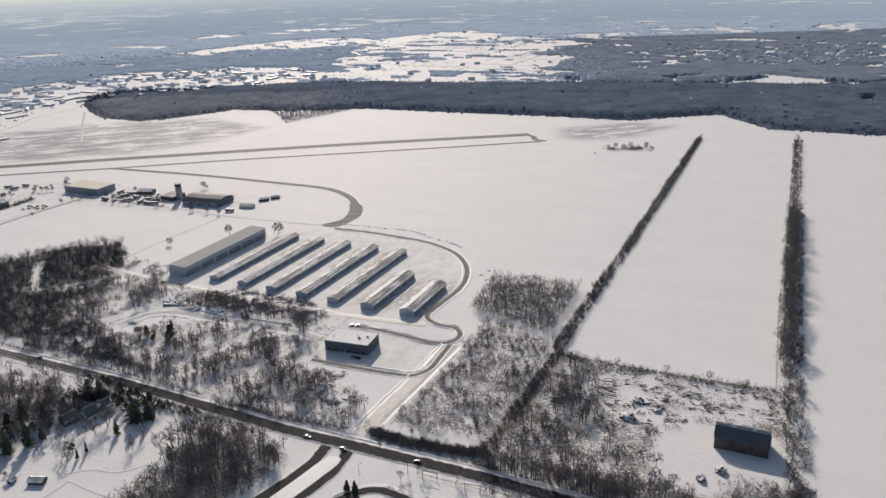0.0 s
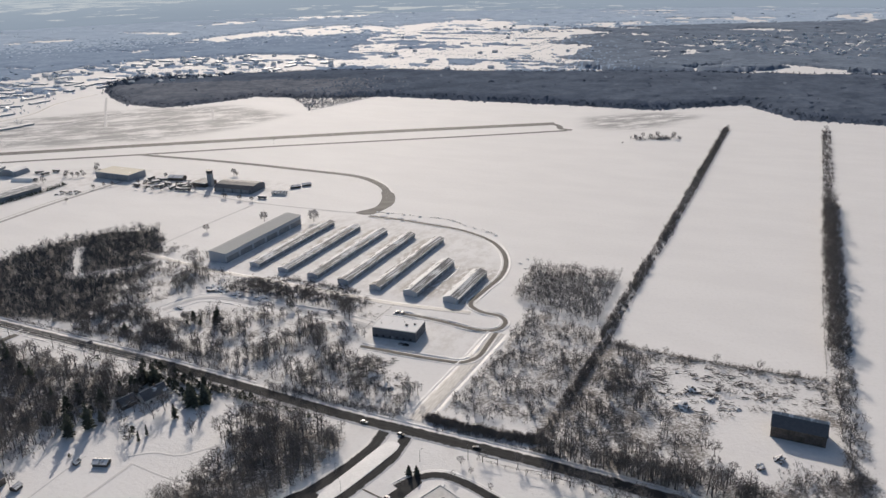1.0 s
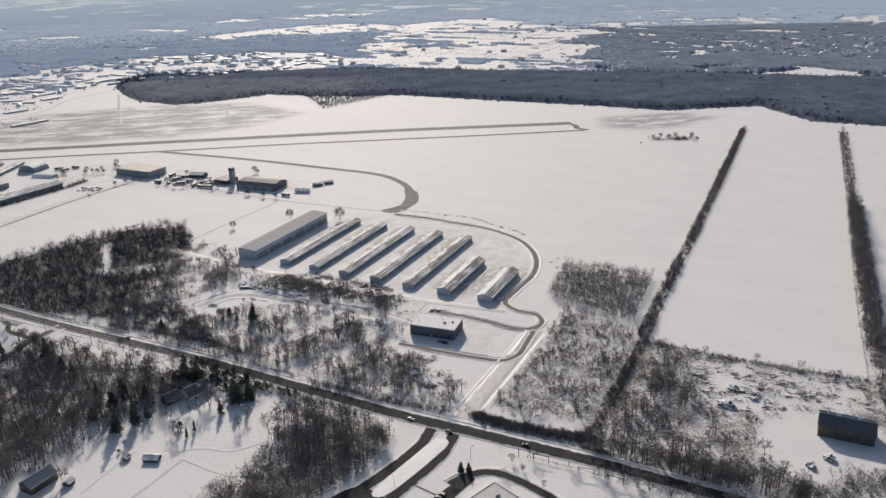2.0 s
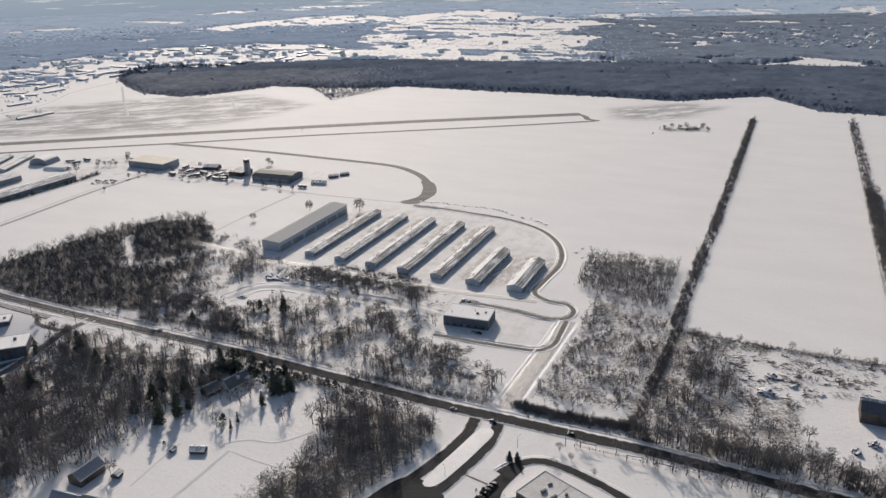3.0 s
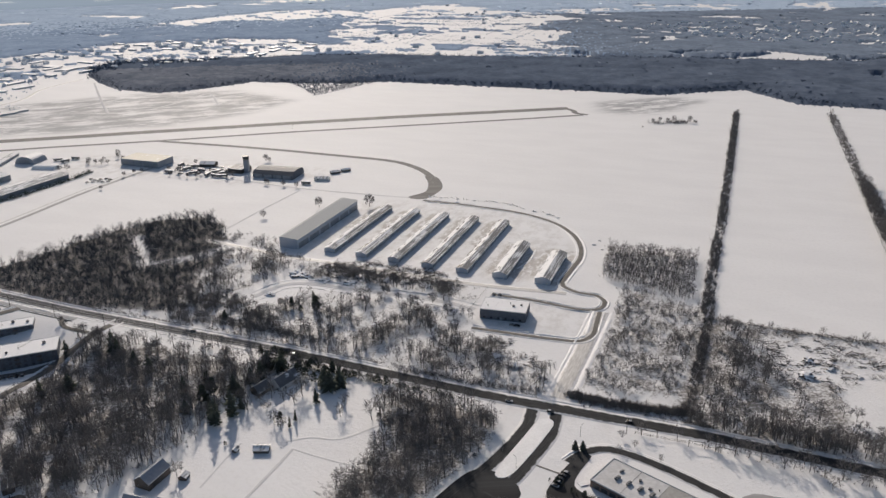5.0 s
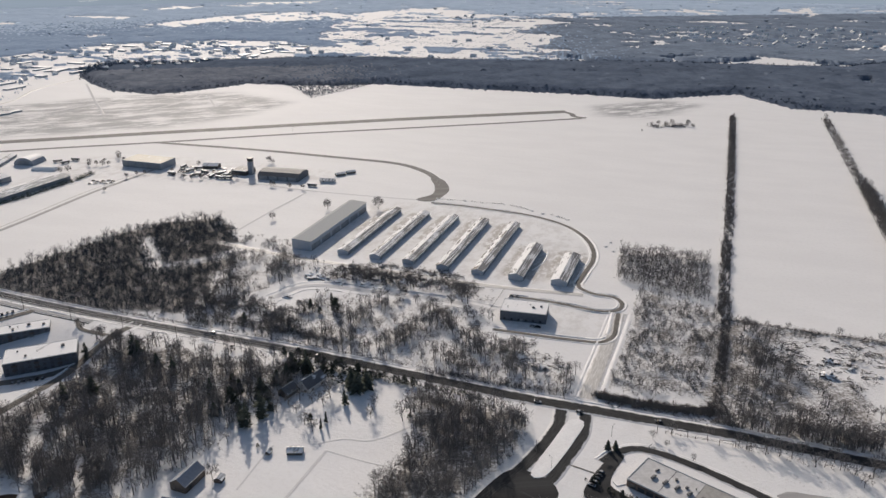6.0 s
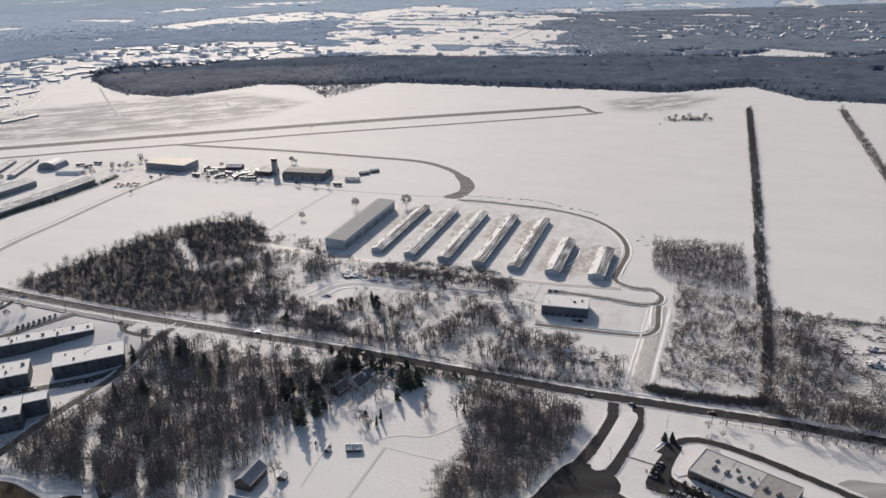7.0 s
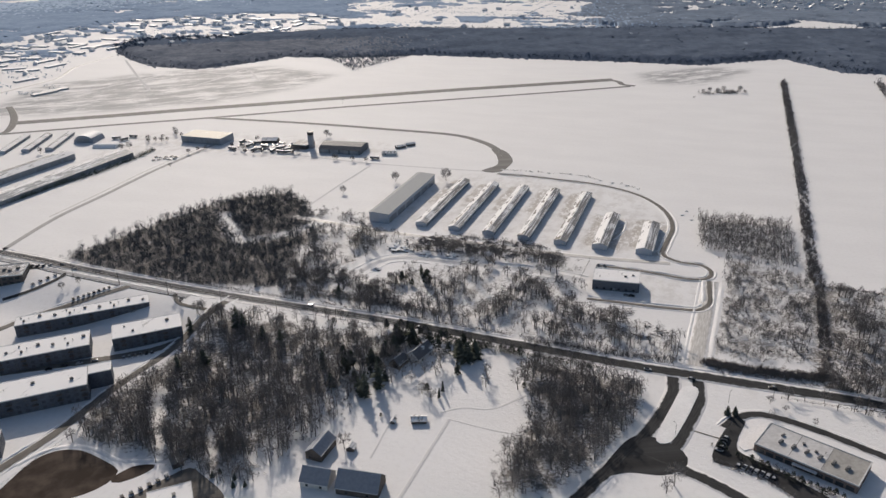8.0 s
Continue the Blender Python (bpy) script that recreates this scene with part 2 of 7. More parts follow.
ROOF_DARK = make_roof("dark_shingle_roof", (0.085, 0.09, 0.10), (0.16, 0.165, 0.18), 0.0)
WOOD_DARK = surface("weathered_boards", (0.055, 0.048, 0.044), (0.16, 0.135, 0.118), 1.2, 0.2, 0.85)
WOOD_POLE = surface("creosote_pole", (0.05, 0.042, 0.036), (0.13, 0.11, 0.09), 3.0, 0.3, 0.9)
BRICK = surface("brown_brick", (0.12, 0.085, 0.07), (0.26, 0.19, 0.16), 1.6, 0.2, 0.85)
APARTMENT = surface("grey_siding", (0.082, 0.091, 0.110), (0.15, 0.163, 0.19), 0.9, 0.1, 0.8)
PLASTER = surface("pale_painted_wall", (0.46, 0.45, 0.44), (0.66, 0.65, 0.63), 1.2, 0.2, 0.8)
# Walls of the far houses, paled and blued to carry the haze.
PALE_WALL = surface("hazed_pale_wall", (0.62, 0.65, 0.70), (0.78, 0.80, 0.83), 1.2, 0.2, 0.8)
FRAME = surface("dark_window_frame", (0.045, 0.045, 0.048), (0.09, 0.09, 0.095), 2.0, 0.3, 0.6, bump=0)
TRIM = surface("white_trim", (0.50, 0.50, 0.50), (0.68, 0.68, 0.67), 2.0, 0.3, 0.6, bump=0)
DOOR = surface("door_panel", (0.17, 0.185, 0.21), (0.30, 0.32, 0.34), 1.0, 0.2, 0.5)
GLASS_DULL = surface("curtained_window", (0.05, 0.055, 0.062), (0.12, 0.125, 0.135), 0.5, 0.2, 0.3, bump=0, specular=0.4, per=0.4)
GLASS = surface("window_glass", (0.015, 0.018, 0.022), (0.05, 0.055, 0.06), 0.5, 0.2, 0.08, bump=0, specular=0.6, per=0.5)
STEEL = surface("galvanised_steel", (0.18, 0.18, 0.18), (0.34, 0.34, 0.34), 2.0, 0.4, 0.4, 0.7)
UNIT = surface("roof_unit_metal", (0.10, 0.10, 0.10), (0.28, 0.27, 0.26), 1.5, 0.4, 0.6)
PAINT = surface("car_paint", (0.012, 0.013, 0.016), (0.38, 0.38, 0.39), 0.3, 0.1, 0.25, bump=0, specular=0.6, per=2.2)
RUBBER = surface("tyre_rubber", (0.012, 0.012, 0.012), (0.03, 0.03, 0.03), 3.0, 0.5, 0.85)
WATER = make_water()
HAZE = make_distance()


# ---- geometry helpers ----
def smooth(v):
    v = np.clip(v, 0.0, 1.0)
    return v * v * (3 - 2 * v)




def lie(x, y):
    """Height of the ground: level, but for the hollow with the pond south of the road."""
    south = -(np.asarray(x, float) + 238) * 0.435 - (np.asarray(y, float) - 472) * 0.9
    return -8.0 * smooth((south - 16) / 60) * smooth((-285 - np.asarray(x, float)) / 95)


def mesh_object(name, V, F, material, parent=None, label=""):
    """One mesh object out of vertex and triangle (or quad) arrays."""
    V, F = np.asarray(V, np.float32), np.asarray(F, np.int32)
    me = bpy.data.meshes.new(name)
    me.vertices.add(len(V))
    me.vertices.foreach_set("co", V.ravel())
    k = F.shape[1]
    me.loops.add(F.size)
    me.loops.foreach_set("vertex_index", F.ravel())
    me.polygons.add(len(F))
    me.polygons.foreach_set("loop_start", np.arange(0, F.size, k, dtype=np.int32))
    me.update(calc_edges=True)
    me.materials.append(material)
    ob = new(name, me)
    ob.parent = parent
    if label:
        ob["label"] = label
    return ob


def part(name, bm, material, parent, label=""):
    """Links a bmesh as one mesh object under a thing or a part."""
    me = bpy.data.meshes.new(name)
    bmesh.ops.recalc_face_normals(bm, faces=bm.faces)
    bm.to_mesh(me)
    bm.free()
    me.materials.append(material)
    ob = new(name, me)
    ob.parent = parent
    if label:
        ob["label"] = label
    return ob


def thing(name, x, y, turn=0.0, label="", category="", group="", kind="", z=None):
    ob = new(name)
    ob.empty_display_size = 0.5
    ob.matrix_basis = pose(x, y, float(lie(x, y)) if z is None else z, 0, 0, turn)
    return tagged(ob, label, category, group, kind)


def add_box(bm, x0, x1, y0, y1, z0, z1, bevel=0.0):
    made = bmesh.ops.create_cube(bm, size=1.0, matrix=Matrix.LocRotScale(((x0 + x1) / 2, (y0 + y1) / 2, (z0 + z1) / 2), None, (x1 - x0, y1 - y0, z1 - z0)))
    if bevel:
        edges = list({e for v in made["verts"] for e in v.link_edges})
        bmesh.ops.bevel(bm, geom=edges, offset=bevel, segments=1, affect="EDGES")


def box(name, material, parent, x0, x1, y0, y1, z0, z1, bevel=0.0, label=""):
    bm = bmesh.new()
    add_box(bm, x0, x1, y0, y1, z0, z1, bevel)
    return part(name, bm, material, parent, label)


def add_prism(bm, outline, y0, y1):
    """An outline in x and z, drawn out along y."""
    a = [bm.verts.new((x, y0, z)) for x, z in outline]
    b = [bm.verts.new((x, y1, z)) for x, z in outline]
    bm.faces.new(a)
    bm.faces.new(b[::-1])
    for i in range(len(a)):
        bm.faces.new((a[i], b[i], b[i - 1], a[i - 1]))


def add_tube(bm, p, q, r0, r1, sides=6):
    p, q = Vector(p), Vector(q)
    m = Matrix.Translation((p + q) / 2) @ (q - p).to_track_quat("Z", "Y").to_matrix().to_4x4()
    bmesh.ops.create_cone(bm, cap_ends=True, segments=sides, radius1=r0, radius2=r1, depth=(q - p).length, matrix=m)


def spline(points, gap=6.0, closed=False):
    """Evenly spaced points on a smooth curve through the given ones."""
    P = np.array(points, float)
    ends = (P[-1], P[0], P[1]) if closed else (2 * P[0] - P[1], 2 * P[-1] - P[-2], None)
    Q = np.vstack([ends[0], P, ends[1]] + ([ends[2]] if closed else []))
    out = []
    for i in range(1, len(Q) - 2):
        a, b, c, d = Q[i - 1:i + 3]
        n = max(2, int(np.linalg.norm(c - b) / gap))
        for t in np.arange(n) / n:
            out.append(0.5 * (2 * b + (c - a) * t + (2 * a - 5 * b + 4 * c - d) * t * t + (3 * b - a - 3 * c + d) * t ** 3))
    if not closed:
        out.append(Q[-2])
    return np.array(out)


def sideways(P):
    d = np.gradient(P, axis=0)
    d /= np.linalg.norm(d, axis=1)[:, None] + 1e-9
    return np.stack([d[:, 1], -d[:, 0]], 1)


def strip(name, points, width, material, lift=0.10, label="", category="road", gap=6.0, flare=0.0):
    """Pavement along a line, a little above the ground, with a cambered top and sloping edges."""
    P = spline(points, gap)
    N = sideways(P)
    along = np.r_[0, np.cumsum(np.linalg.norm(np.diff(P, axis=0), axis=1))]
    wide = np.full(len(P), width / 2)
    if flare:
        wide += flare * (smooth(1 - along / 15) + smooth((along - along[-1] + 15) / 15))
    deep = -lift - 0.06
    cross = [(-1.04, deep), (-1.0, 0.0), (-0.5, 0.02), (0.0, 0.035), (0.5, 0.02), (1.0, 0.0), (1.04, deep)]
    V, A, U = [], [], []
    for c, dz in cross:
        Q = P + N * (c * wide)[:, None]
        V.append(np.c_[Q, lie(Q[:, 0], Q[:, 1]) + lift + dz])
        A.append(np.full(len(P), c))
        U.append(along)
    n = len(P)
    V, A, U = np.vstack(V), np.concatenate(A), np.concatenate(U)
    F = [(k * n + i, k * n + i + 1, (k + 1) * n + i + 1, (k + 1) * n + i) for k in range(len(cross) - 1) for i in range(n - 1)]
    F = np.array(F)[:, ::-1]
    ob = mesh_object(name, V, F, material)
    for key, data in (("across", A), ("along", U)):
        ob.data.attributes.new(key, "FLOAT", "POINT").data.foreach_set("value", data.astype(np.float32))
    return tagged(ob, label, category, kind="structure")


def bank(name, points, offset, width=2.2, height=0.6, label="ploughed white snow bank along the road edge", seed=1, gap=3.0):
    """A low uneven ridge of ploughed snow beside a road."""
    rng = np.random.default_rng(seed)
    P = spline(points, gap)
    N = sideways(P)
    P = P + N * offset
    n = len(P)
    h = height * np.clip(0.7 + 0.5 * rng.standard_normal(n) * 0.6, 0.15, 1.6)
    w = width / 2 * (0.85 + 0.3 * rng.random(n))
    V = []
    for c, k in ((-1, -0.05), (-0.55, 0.6), (0.0, 1.0), (0.5, 0.65), (1, -0.05)):
        Q = P + N * (c * w + 0.15 * rng.standard_normal(n))[:, None]
        V.append(np.c_[Q, lie(Q[:, 0], Q[:, 1]) + h * k])
    F = [(k * n + i, (k + 1) * n + i, (k + 1) * n + i + 1, k * n + i + 1) for k in range(4) for i in range(n - 1)]
    return tagged(mesh_object(name, np.vstack(V), F, SNOW), label, "snow bank", kind="structure")


def patch(name, outline, material, top=0.12, label="", category="pavement", z=None, gap=5.0, kind="structure"):
    """A filled area with a smooth outline and sloping edges."""
    P = spline(outline, gap, closed=True)
    bm = bmesh.new()
    level = (lambda p, up: (p[0], p[1], (float(lie(p[0], p[1])) if z is None else z) + up))
    mid = P.mean(0)
    upper = [bm.verts.new(level(p, top)) for p in P]
    lower = [bm.verts.new(level(p + (p - mid) / np.linalg.norm(p - mid) * 0.4, -0.3)) for p in P]
    for i in range(len(P)):
        bm.faces.new((upper[i - 1], upper[i], lower[i], lower[i - 1]))
    face = bm.faces.new(upper)
    bmesh.ops.triangulate(bm, faces=[face])
    ob = part(name, bm, material, None)
    n = len(ob.data.vertices)
    for key in ("across", "along"):
        co = np.empty(n * 3, np.float32)
        ob.data.vertices.foreach_get("co", co)
        ob.data.attributes.new(key, "FLOAT", "POINT").data.foreach_set("value", (co.reshape(-1, 3)[:, 1] * (0.0 if key == "across" else 1.0)).astype(np.float32))
    return tagged(ob, label, category, kind=kind)


def inside(x, y, outline):
    """Which of the points lie in a polygon."""
    x, y = np.asarray(x, float), np.asarray(y, float)
    odd = np.zeros(x.shape, bool)
    P = list(outline)
    for (ax, ay), (bx, by) in zip(P, P[1:] + P[:1]):
        if ay != by:
            odd ^= ((ay > y) != (by > y)) & (x < (bx - ax) * (y - ay) / (by - ay) + ax)
    return odd


def off_line(x, y, points):
    """Distance from a polyline."""
    x, y = np.asarray(x, float), np.asarray(y, float)
    best = np.full(x.shape, 1e9)
    for (ax, ay), (bx, by) in zip(points[:-1], points[1:]):
        dx, dy = bx - ax, by - ay
        t = np.clip(((x - ax) * dx + (y - ay) * dy) / (dx * dx + dy * dy), 0, 1)
        best = np.minimum(best, np.hypot(x - ax - t * dx, y - ay - t * dy))
    return best


# ---- plan: lines and areas, in metres ----
MAIN_ROAD = [(-1150, 905), (-850, 768), (-580, 638), (-503, 597), (-439, 564), (-390, 540), (-322, 509), (-238, 471), (-164, 434), (-97, 400), (-34, 372), (22, 347), (96, 310), (200, 262), (420, 160)]
ENTRY_IN = [(-70, 384), (-75, 368), (-87, 350), (-106, 328), (-128, 308), (-150, 288), (-185, 255)]
ENTRY_OUT = [(-56, 378), (-64, 356), (-78, 336), (-92, 318), (-106, 310), (-122, 310)]
ENTRY_EAST = [(-118, 318), (-104, 306), (-90, 294), (-76, 277), (-62, 255), (-50, 225)]
DRIVE = [(-52, 392), (-36, 424), (-17, 461), (5, 505)]
OFFICE_LOW = [(-96, 489), (-57, 473), (-35, 465), (-22, 462), (-11, 470), (-1, 493), (4, 505)]
OFFICE_UP = [(-74, 544), (-43, 530), (-17, 514), (-4, 509), (6, 511), (12, 521), (9, 533), (-5, 541), (-13, 552), (-13, 562)]
PERIMETER = [(-13, 562), (1, 587), (14, 611), (21, 640), (20, 672), (8, 705), (-19, 735), (-50, 754), (-83, 772), (-118, 787)]
TAXI_SPUR = [(-131, 797), (-112, 810), (-103, 838), (-105, 878), (-120, 916), (-152, 952), (-224, 988), (-339, 1041), (-488, 1099)]
TAXIWAY = [(-756, 1056), (-689, 1068), (-618, 1081), (-488, 1099), (-304, 1130), (-133, 1151), (47, 1174), (158, 1191)]
RUNWAY_LINE = [(-768, 1116), (-635, 1137), (-517, 1158), (-392, 1177), (-307, 1191), (-141, 1215), (-34, 1227), (146, 1246)]
FARM_ROAD = [(-580, 646), (-562, 719), (-537, 777), (-505, 856), (-480, 905), (-440, 985)]
FIELD_TRACK = [(-318, 716), (-290, 775), (-257, 838)]
CROSS_TRACK = [(-440, 940), (-321, 880), (-260, 848), (-178, 815), (-125, 796)]
HANGAR_LANE = [(-330, 690), (-262, 648), (-200, 618), (-140, 590), (-80, 562), (-14, 540)]
HEDGE_WEST = [(405, 1177), (324, 1004), (250, 846), (174, 685), (121.5, 577), (81, 490)]
HEDGE_LOW = [(82, 487), (72, 468), (55, 435), (41, 408), (27, 381), (19, 370)]
HEDGE_EAST = [(545, 1145), (467, 972), (383, 785), (330, 668), (280, 557), (239, 465), (212, 396), (183, 322), (150, 240)]
FENCE_SOUTH = [(84, 484), (122, 466), (156, 450), (189, 436), (213, 427)]
FENCE_EAST = [(213, 427), (261, 537), (335, 699), (448, 945), (536, 1136)]
APT_ROAD = [(-478, 318), (-458, 350), (-439, 380), (-420, 421), (-396, 462), (-378, 498), (-360, 525)]
APT_LANE = [(-560, 436), (-501, 449), (-449, 457), (-410, 466), (-390, 476)]
APT_FRONT = [(-560, 470), (-527, 512), (-511, 527), (-484, 538), (-464, 546), (-450, 552), (-447, 555)]
LOT_NORTH = [(-60, 330), (-52, 336), (-38, 340), (-24, 333), (-8, 319), (12, 297), (30, 276)]
WOODS_WEST = [(-518, 618), (-490, 652), (-437, 717), (-393, 751), (-342, 761), (-315, 707), (-306, 648), (-318, 611), (-322, 534), (-402, 554), (-468, 584)]
THICKET = [(-322, 522), (-306, 648), (-265, 656), (-204, 618), (-91, 571), (-86, 546), (-102, 478), (-50, 432), (-62, 398), (-162, 444), (-238, 480)]
ROADSIDE_NORTH = [(-337, 560), (-313, 572), (-268, 550), (-236, 512), (-230, 492), (-289, 522), (-322, 532)]
GLADE = [(-276, 566), (-258, 586), (-242, 616), (-226, 602), (-226, 570), (-243, 536), (-260, 516), (-275, 535)]
THICKET_TRACK = [(-265, 558), (-243, 579), (-219, 578), (-188, 565), (-150, 551), (-114, 535), (-90, 519)]
WOODS_PATH = [(-399, 704), (-381, 658), (-369, 633), (-326, 648), (-300, 672)]
WOODS_SOUTH = [(-383, 510), (-344, 494), (-252, 452), (-254, 430), (-276, 402), (-290, 378), (-306, 358), (-322, 340), (-338, 324), (-368, 346), (-430, 376), (-419, 405), (-391, 464)]
WOODS_FRINGE = [(-239, 446), (-232, 424), (-262, 392), (-268, 372), (-284, 350), (-302, 334), (-322, 316), (-338, 324), (-322, 340), (-306, 358), (-290, 378), (-276, 402), (-254, 430)]
WOODS_BANK = [(-424, 372), (-434, 372), (-410, 366), (-384, 355), (-354, 342), (-325, 335), (-322, 350), (-360, 362), (-395, 378)]
WOODS_ENTRY = [(-162, 406), (-128, 398), (-96, 380), (-97, 356), (-112, 336), (-143, 306), (-170, 290), (-200, 287), (-180, 323), (-163, 351)]
PLANTATION = [(46, 634), (118, 603), (80, 515), (42, 546), (22, 566)]
BRUSH_DRIVE = [(36, 545), (78, 508), (70, 474), (20, 384), (-40, 402), (-6, 470)]
BRUSH_BARN = [(88, 478), (212, 428), (182, 318), (140, 298), (62, 332), (14, 358), (38, 394), (64, 438)]
BARN_YARD = [(126, 386), (158, 396), (190, 374), (196, 346), (180, 326), (122, 330), (114, 354)]
AIRFIELD_GRASS = [(-845, 1160), (-830, 1400), (-640, 1475), (-445, 1490), (-320, 1375), (-390, 1270), (-493, 1200), (-657, 1165)]
EAST_GRASS = [(204, 1291), (335, 1317), (400, 1278), (280, 1183), (193, 1205)]


# ---- ground ----
def build_ground():
    def line(lo, hi, a, b, fine):
        inner = np.arange(a, b + 1e-6, fine)
        left = a - np.geomspace(20, a - lo, 22)[::-1]
        right = b + np.geomspace(20, hi - b, 22)
        return np.r_[left, inner, right]

    xs, ys = line(-7000, 7000, -860, 640, 6.0), line(-7000, 7000, 210, 1560, 6.0)
    X, Y = np.meshgrid(xs, ys)
    V = np.c_[X.ravel(), Y.ravel(), lie(X, Y).ravel()]
    nx, ny = len(xs), len(ys)
    i = (np.arange(ny - 1)[:, None] * nx + np.arange(nx - 1)[None, :]).ravel()
    F = np.stack([i, i + 1, i + nx + 1, i + nx], 1)
    ob = mesh_object("ground", V, F, GROUND)
    x, y = V[:, 0], V[:, 1]
    weeds = np.zeros(len(V))
    # Weed cover; in the woods it also darkens the snow for tree shade.
    for zone, amount in ((WOODS_WEST, 0.95), (THICKET, 0.38), (WOODS_SOUTH, 0.66), (WOODS_ENTRY, 0.75), (PLANTATION, 0.40), (BRUSH_DRIVE, 0.48), (BRUSH_BARN, 0.60), ([(-34, 356), (40, 324), (110, 290), (120, 250), (40, 262), (6, 305), (-14, 324)], 0.16)):
        weeds[inside(x, y, zone)] = amount
    weeds[inside(x, y, [(104, 458), (150, 446), (205, 423), (196, 392), (160, 398), (122, 390), (100, 414)])] = 0.26
    for zone in (GLADE, BARN_YARD):
        weeds[inside(x, y, zone)] = 0.0
    for lane, w in ((THICKET_TRACK, 8), (WOODS_PATH, 7), ([(-389, 416), (-382, 380), (-372, 353)], 4), ([(-349, 371), (-343, 340)], 4)):
        weeds[off_line(x, y, lane) < w] = 0.0
    for lane, w, amount in ((HEDGE_WEST, 3, 0.7), (HEDGE_LOW, 5, 0.8), (HEDGE_EAST, 7, 0.55), (FENCE_SOUTH, 5, 0.5)):
        weeds = np.maximum(weeds, amount * smooth((w + 4 - off_line(x, y, lane)) / 6))
    packed = np.zeros(len(V))
    apron = [(-275, 672), (-205, 790), (-100, 790), (-40, 745), (10, 690), (16, 630), (-20, 545), (-90, 575)]
    yard = [(-98, 522), (-80, 545), (4, 512), (0, 490), (-20, 460), (-90, 485)]
    terminal = [(-620, 880), (-560, 1030), (-430, 1010), (-240, 930), (-220, 880), (-330, 865), (-480, 930)]
    for zone in (apron, yard, terminal):
        packed[inside(x, y, zone)] = 1.0
    packed = np.maximum(packed, smooth((14 - off_line(x, y, MAIN_ROAD)) / 6))
    stubble = np.zeros(len(V))
    for zone in (AIRFIELD_GRASS, EAST_GRASS):
        stubble[inside(x, y, zone)] = 1.0

    trampled = np.zeros(len(V))
    garden = [(-310, 290), (-180, 290), (-150, 350), (-165, 400), (-200, 432), (-262, 420), (-300, 360)]
    lawn_zone = [(-95, 330), (-50, 372), (40, 330), (150, 278), (150, 210), (-30, 210), (-85, 290)]
    for zone in (garden, lawn_zone, BARN_YARD, THICKET, BRUSH_BARN, BRUSH_DRIVE, PLANTATION, GLADE, apron, terminal):
        trampled[inside(x, y, zone)] = 1.0
    scraped = np.zeros(len(V))
    for k in range(7):
        ox, oy = (-210.3 + 29.05 * k, 646.4 - 14.55 * k) if k < 5 else ((-63.5, 573.5), (-30.0, 558.5))[k - 5]
        along = 0.4226 * (x - ox) + 0.9063 * (y - oy)
        beside = -0.9063 * (x - ox) + 0.4226 * (y - oy)
        far, reach = (62, 130) if k < 5 else (10, 78)
        scraped[(along > far) & (along < reach) & (beside > 4) & (beside < 14)] = 1.0
        if k > 4:
            scraped[(along > 0) & (along < reach) & (beside < -8) & (beside > -15)] = 0.9

    def soften(values, times):
        grid = values.reshape(ny, nx)
        for _ in range(times):
            wide = np.pad(grid, 1, mode="edge")
            grid = (wide[:-2, 1:-1] + wide[2:, 1:-1] + wide[1:-1, :-2] + wide[1:-1, 2:] + 2 * grid) / 6
        return grid.ravel()

    weeds, packed, stubble = soften(weeds, 1), soften(packed, 2), soften(stubble, 12)
    scraped, trampled = soften(scraped, 1), soften(trampled, 2)
    for key, data in (("scraped", scraped), ("trampled", trampled), ("weeds", weeds), ("packed", packed), ("stubble", stubble)):
        ob.data.attributes.new(key, "FLOAT", "POINT").data.foreach_set("value", data.astype(np.float32))
    return tagged(ob, "snow-covered flat winter farmland with dry weeds showing through", "ground", kind="structure")


build_ground()


def build_backdrop():
    a = np.radians(np.arange(0, 361, 3))
    n = len(a)
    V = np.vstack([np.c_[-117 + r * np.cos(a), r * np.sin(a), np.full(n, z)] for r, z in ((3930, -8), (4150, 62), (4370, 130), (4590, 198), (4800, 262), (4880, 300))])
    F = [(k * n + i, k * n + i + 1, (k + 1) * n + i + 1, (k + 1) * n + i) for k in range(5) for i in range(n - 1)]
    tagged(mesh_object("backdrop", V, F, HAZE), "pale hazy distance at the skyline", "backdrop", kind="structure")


build_backdrop()

# ---- roads, runway, lanes ----
strip("road_main", MAIN_ROAD, 11.5, ASPHALT, 0.14, "wet dark asphalt road with snowy shoulders", "road")
WEST_LANES = [(x + 0.435 * 9.0 * -1, y - 0.9 * 9.0) for x, y in MAIN_ROAD[1:6]]
strip("road_west_lanes", WEST_LANES, 7.0, WORN, 0.09, "pale dry turning lane beside the main road", "road")
strip("road_west_edge", [(x - 0.435 * 4.6, y - 0.9 * 4.6) for x, y in WEST_LANES], 1.8, ASPHALT, 0.07, "thin wet asphalt edge of the turning lane", "road")
# Two paler grey strips along the road's western part.
for offset, wide in ((-3.1, 2.6), (2.9, 2.4)):
    strip("road_pale_track", [(x + 0.435 * offset, y + 0.9 * offset) for x, y in MAIN_ROAD[1:8]], wide, PALE_ASPHALT, 0.16, "paler grey wheel track on the main road", "road")
strip("road_snow_line", [(x - 0.435 * 5.9, y - 0.9 * 5.9) for x, y in MAIN_ROAD[4:9]], 1.3, PACKED, 0.17, "packed snow line along the road edge", "road")
strip("road_snow_line", [(x + 0.1, y + 0.2) for x, y in MAIN_ROAD[2:8]], 0.7, WORN, 0.165, "thin snow line between the lanes", "road")
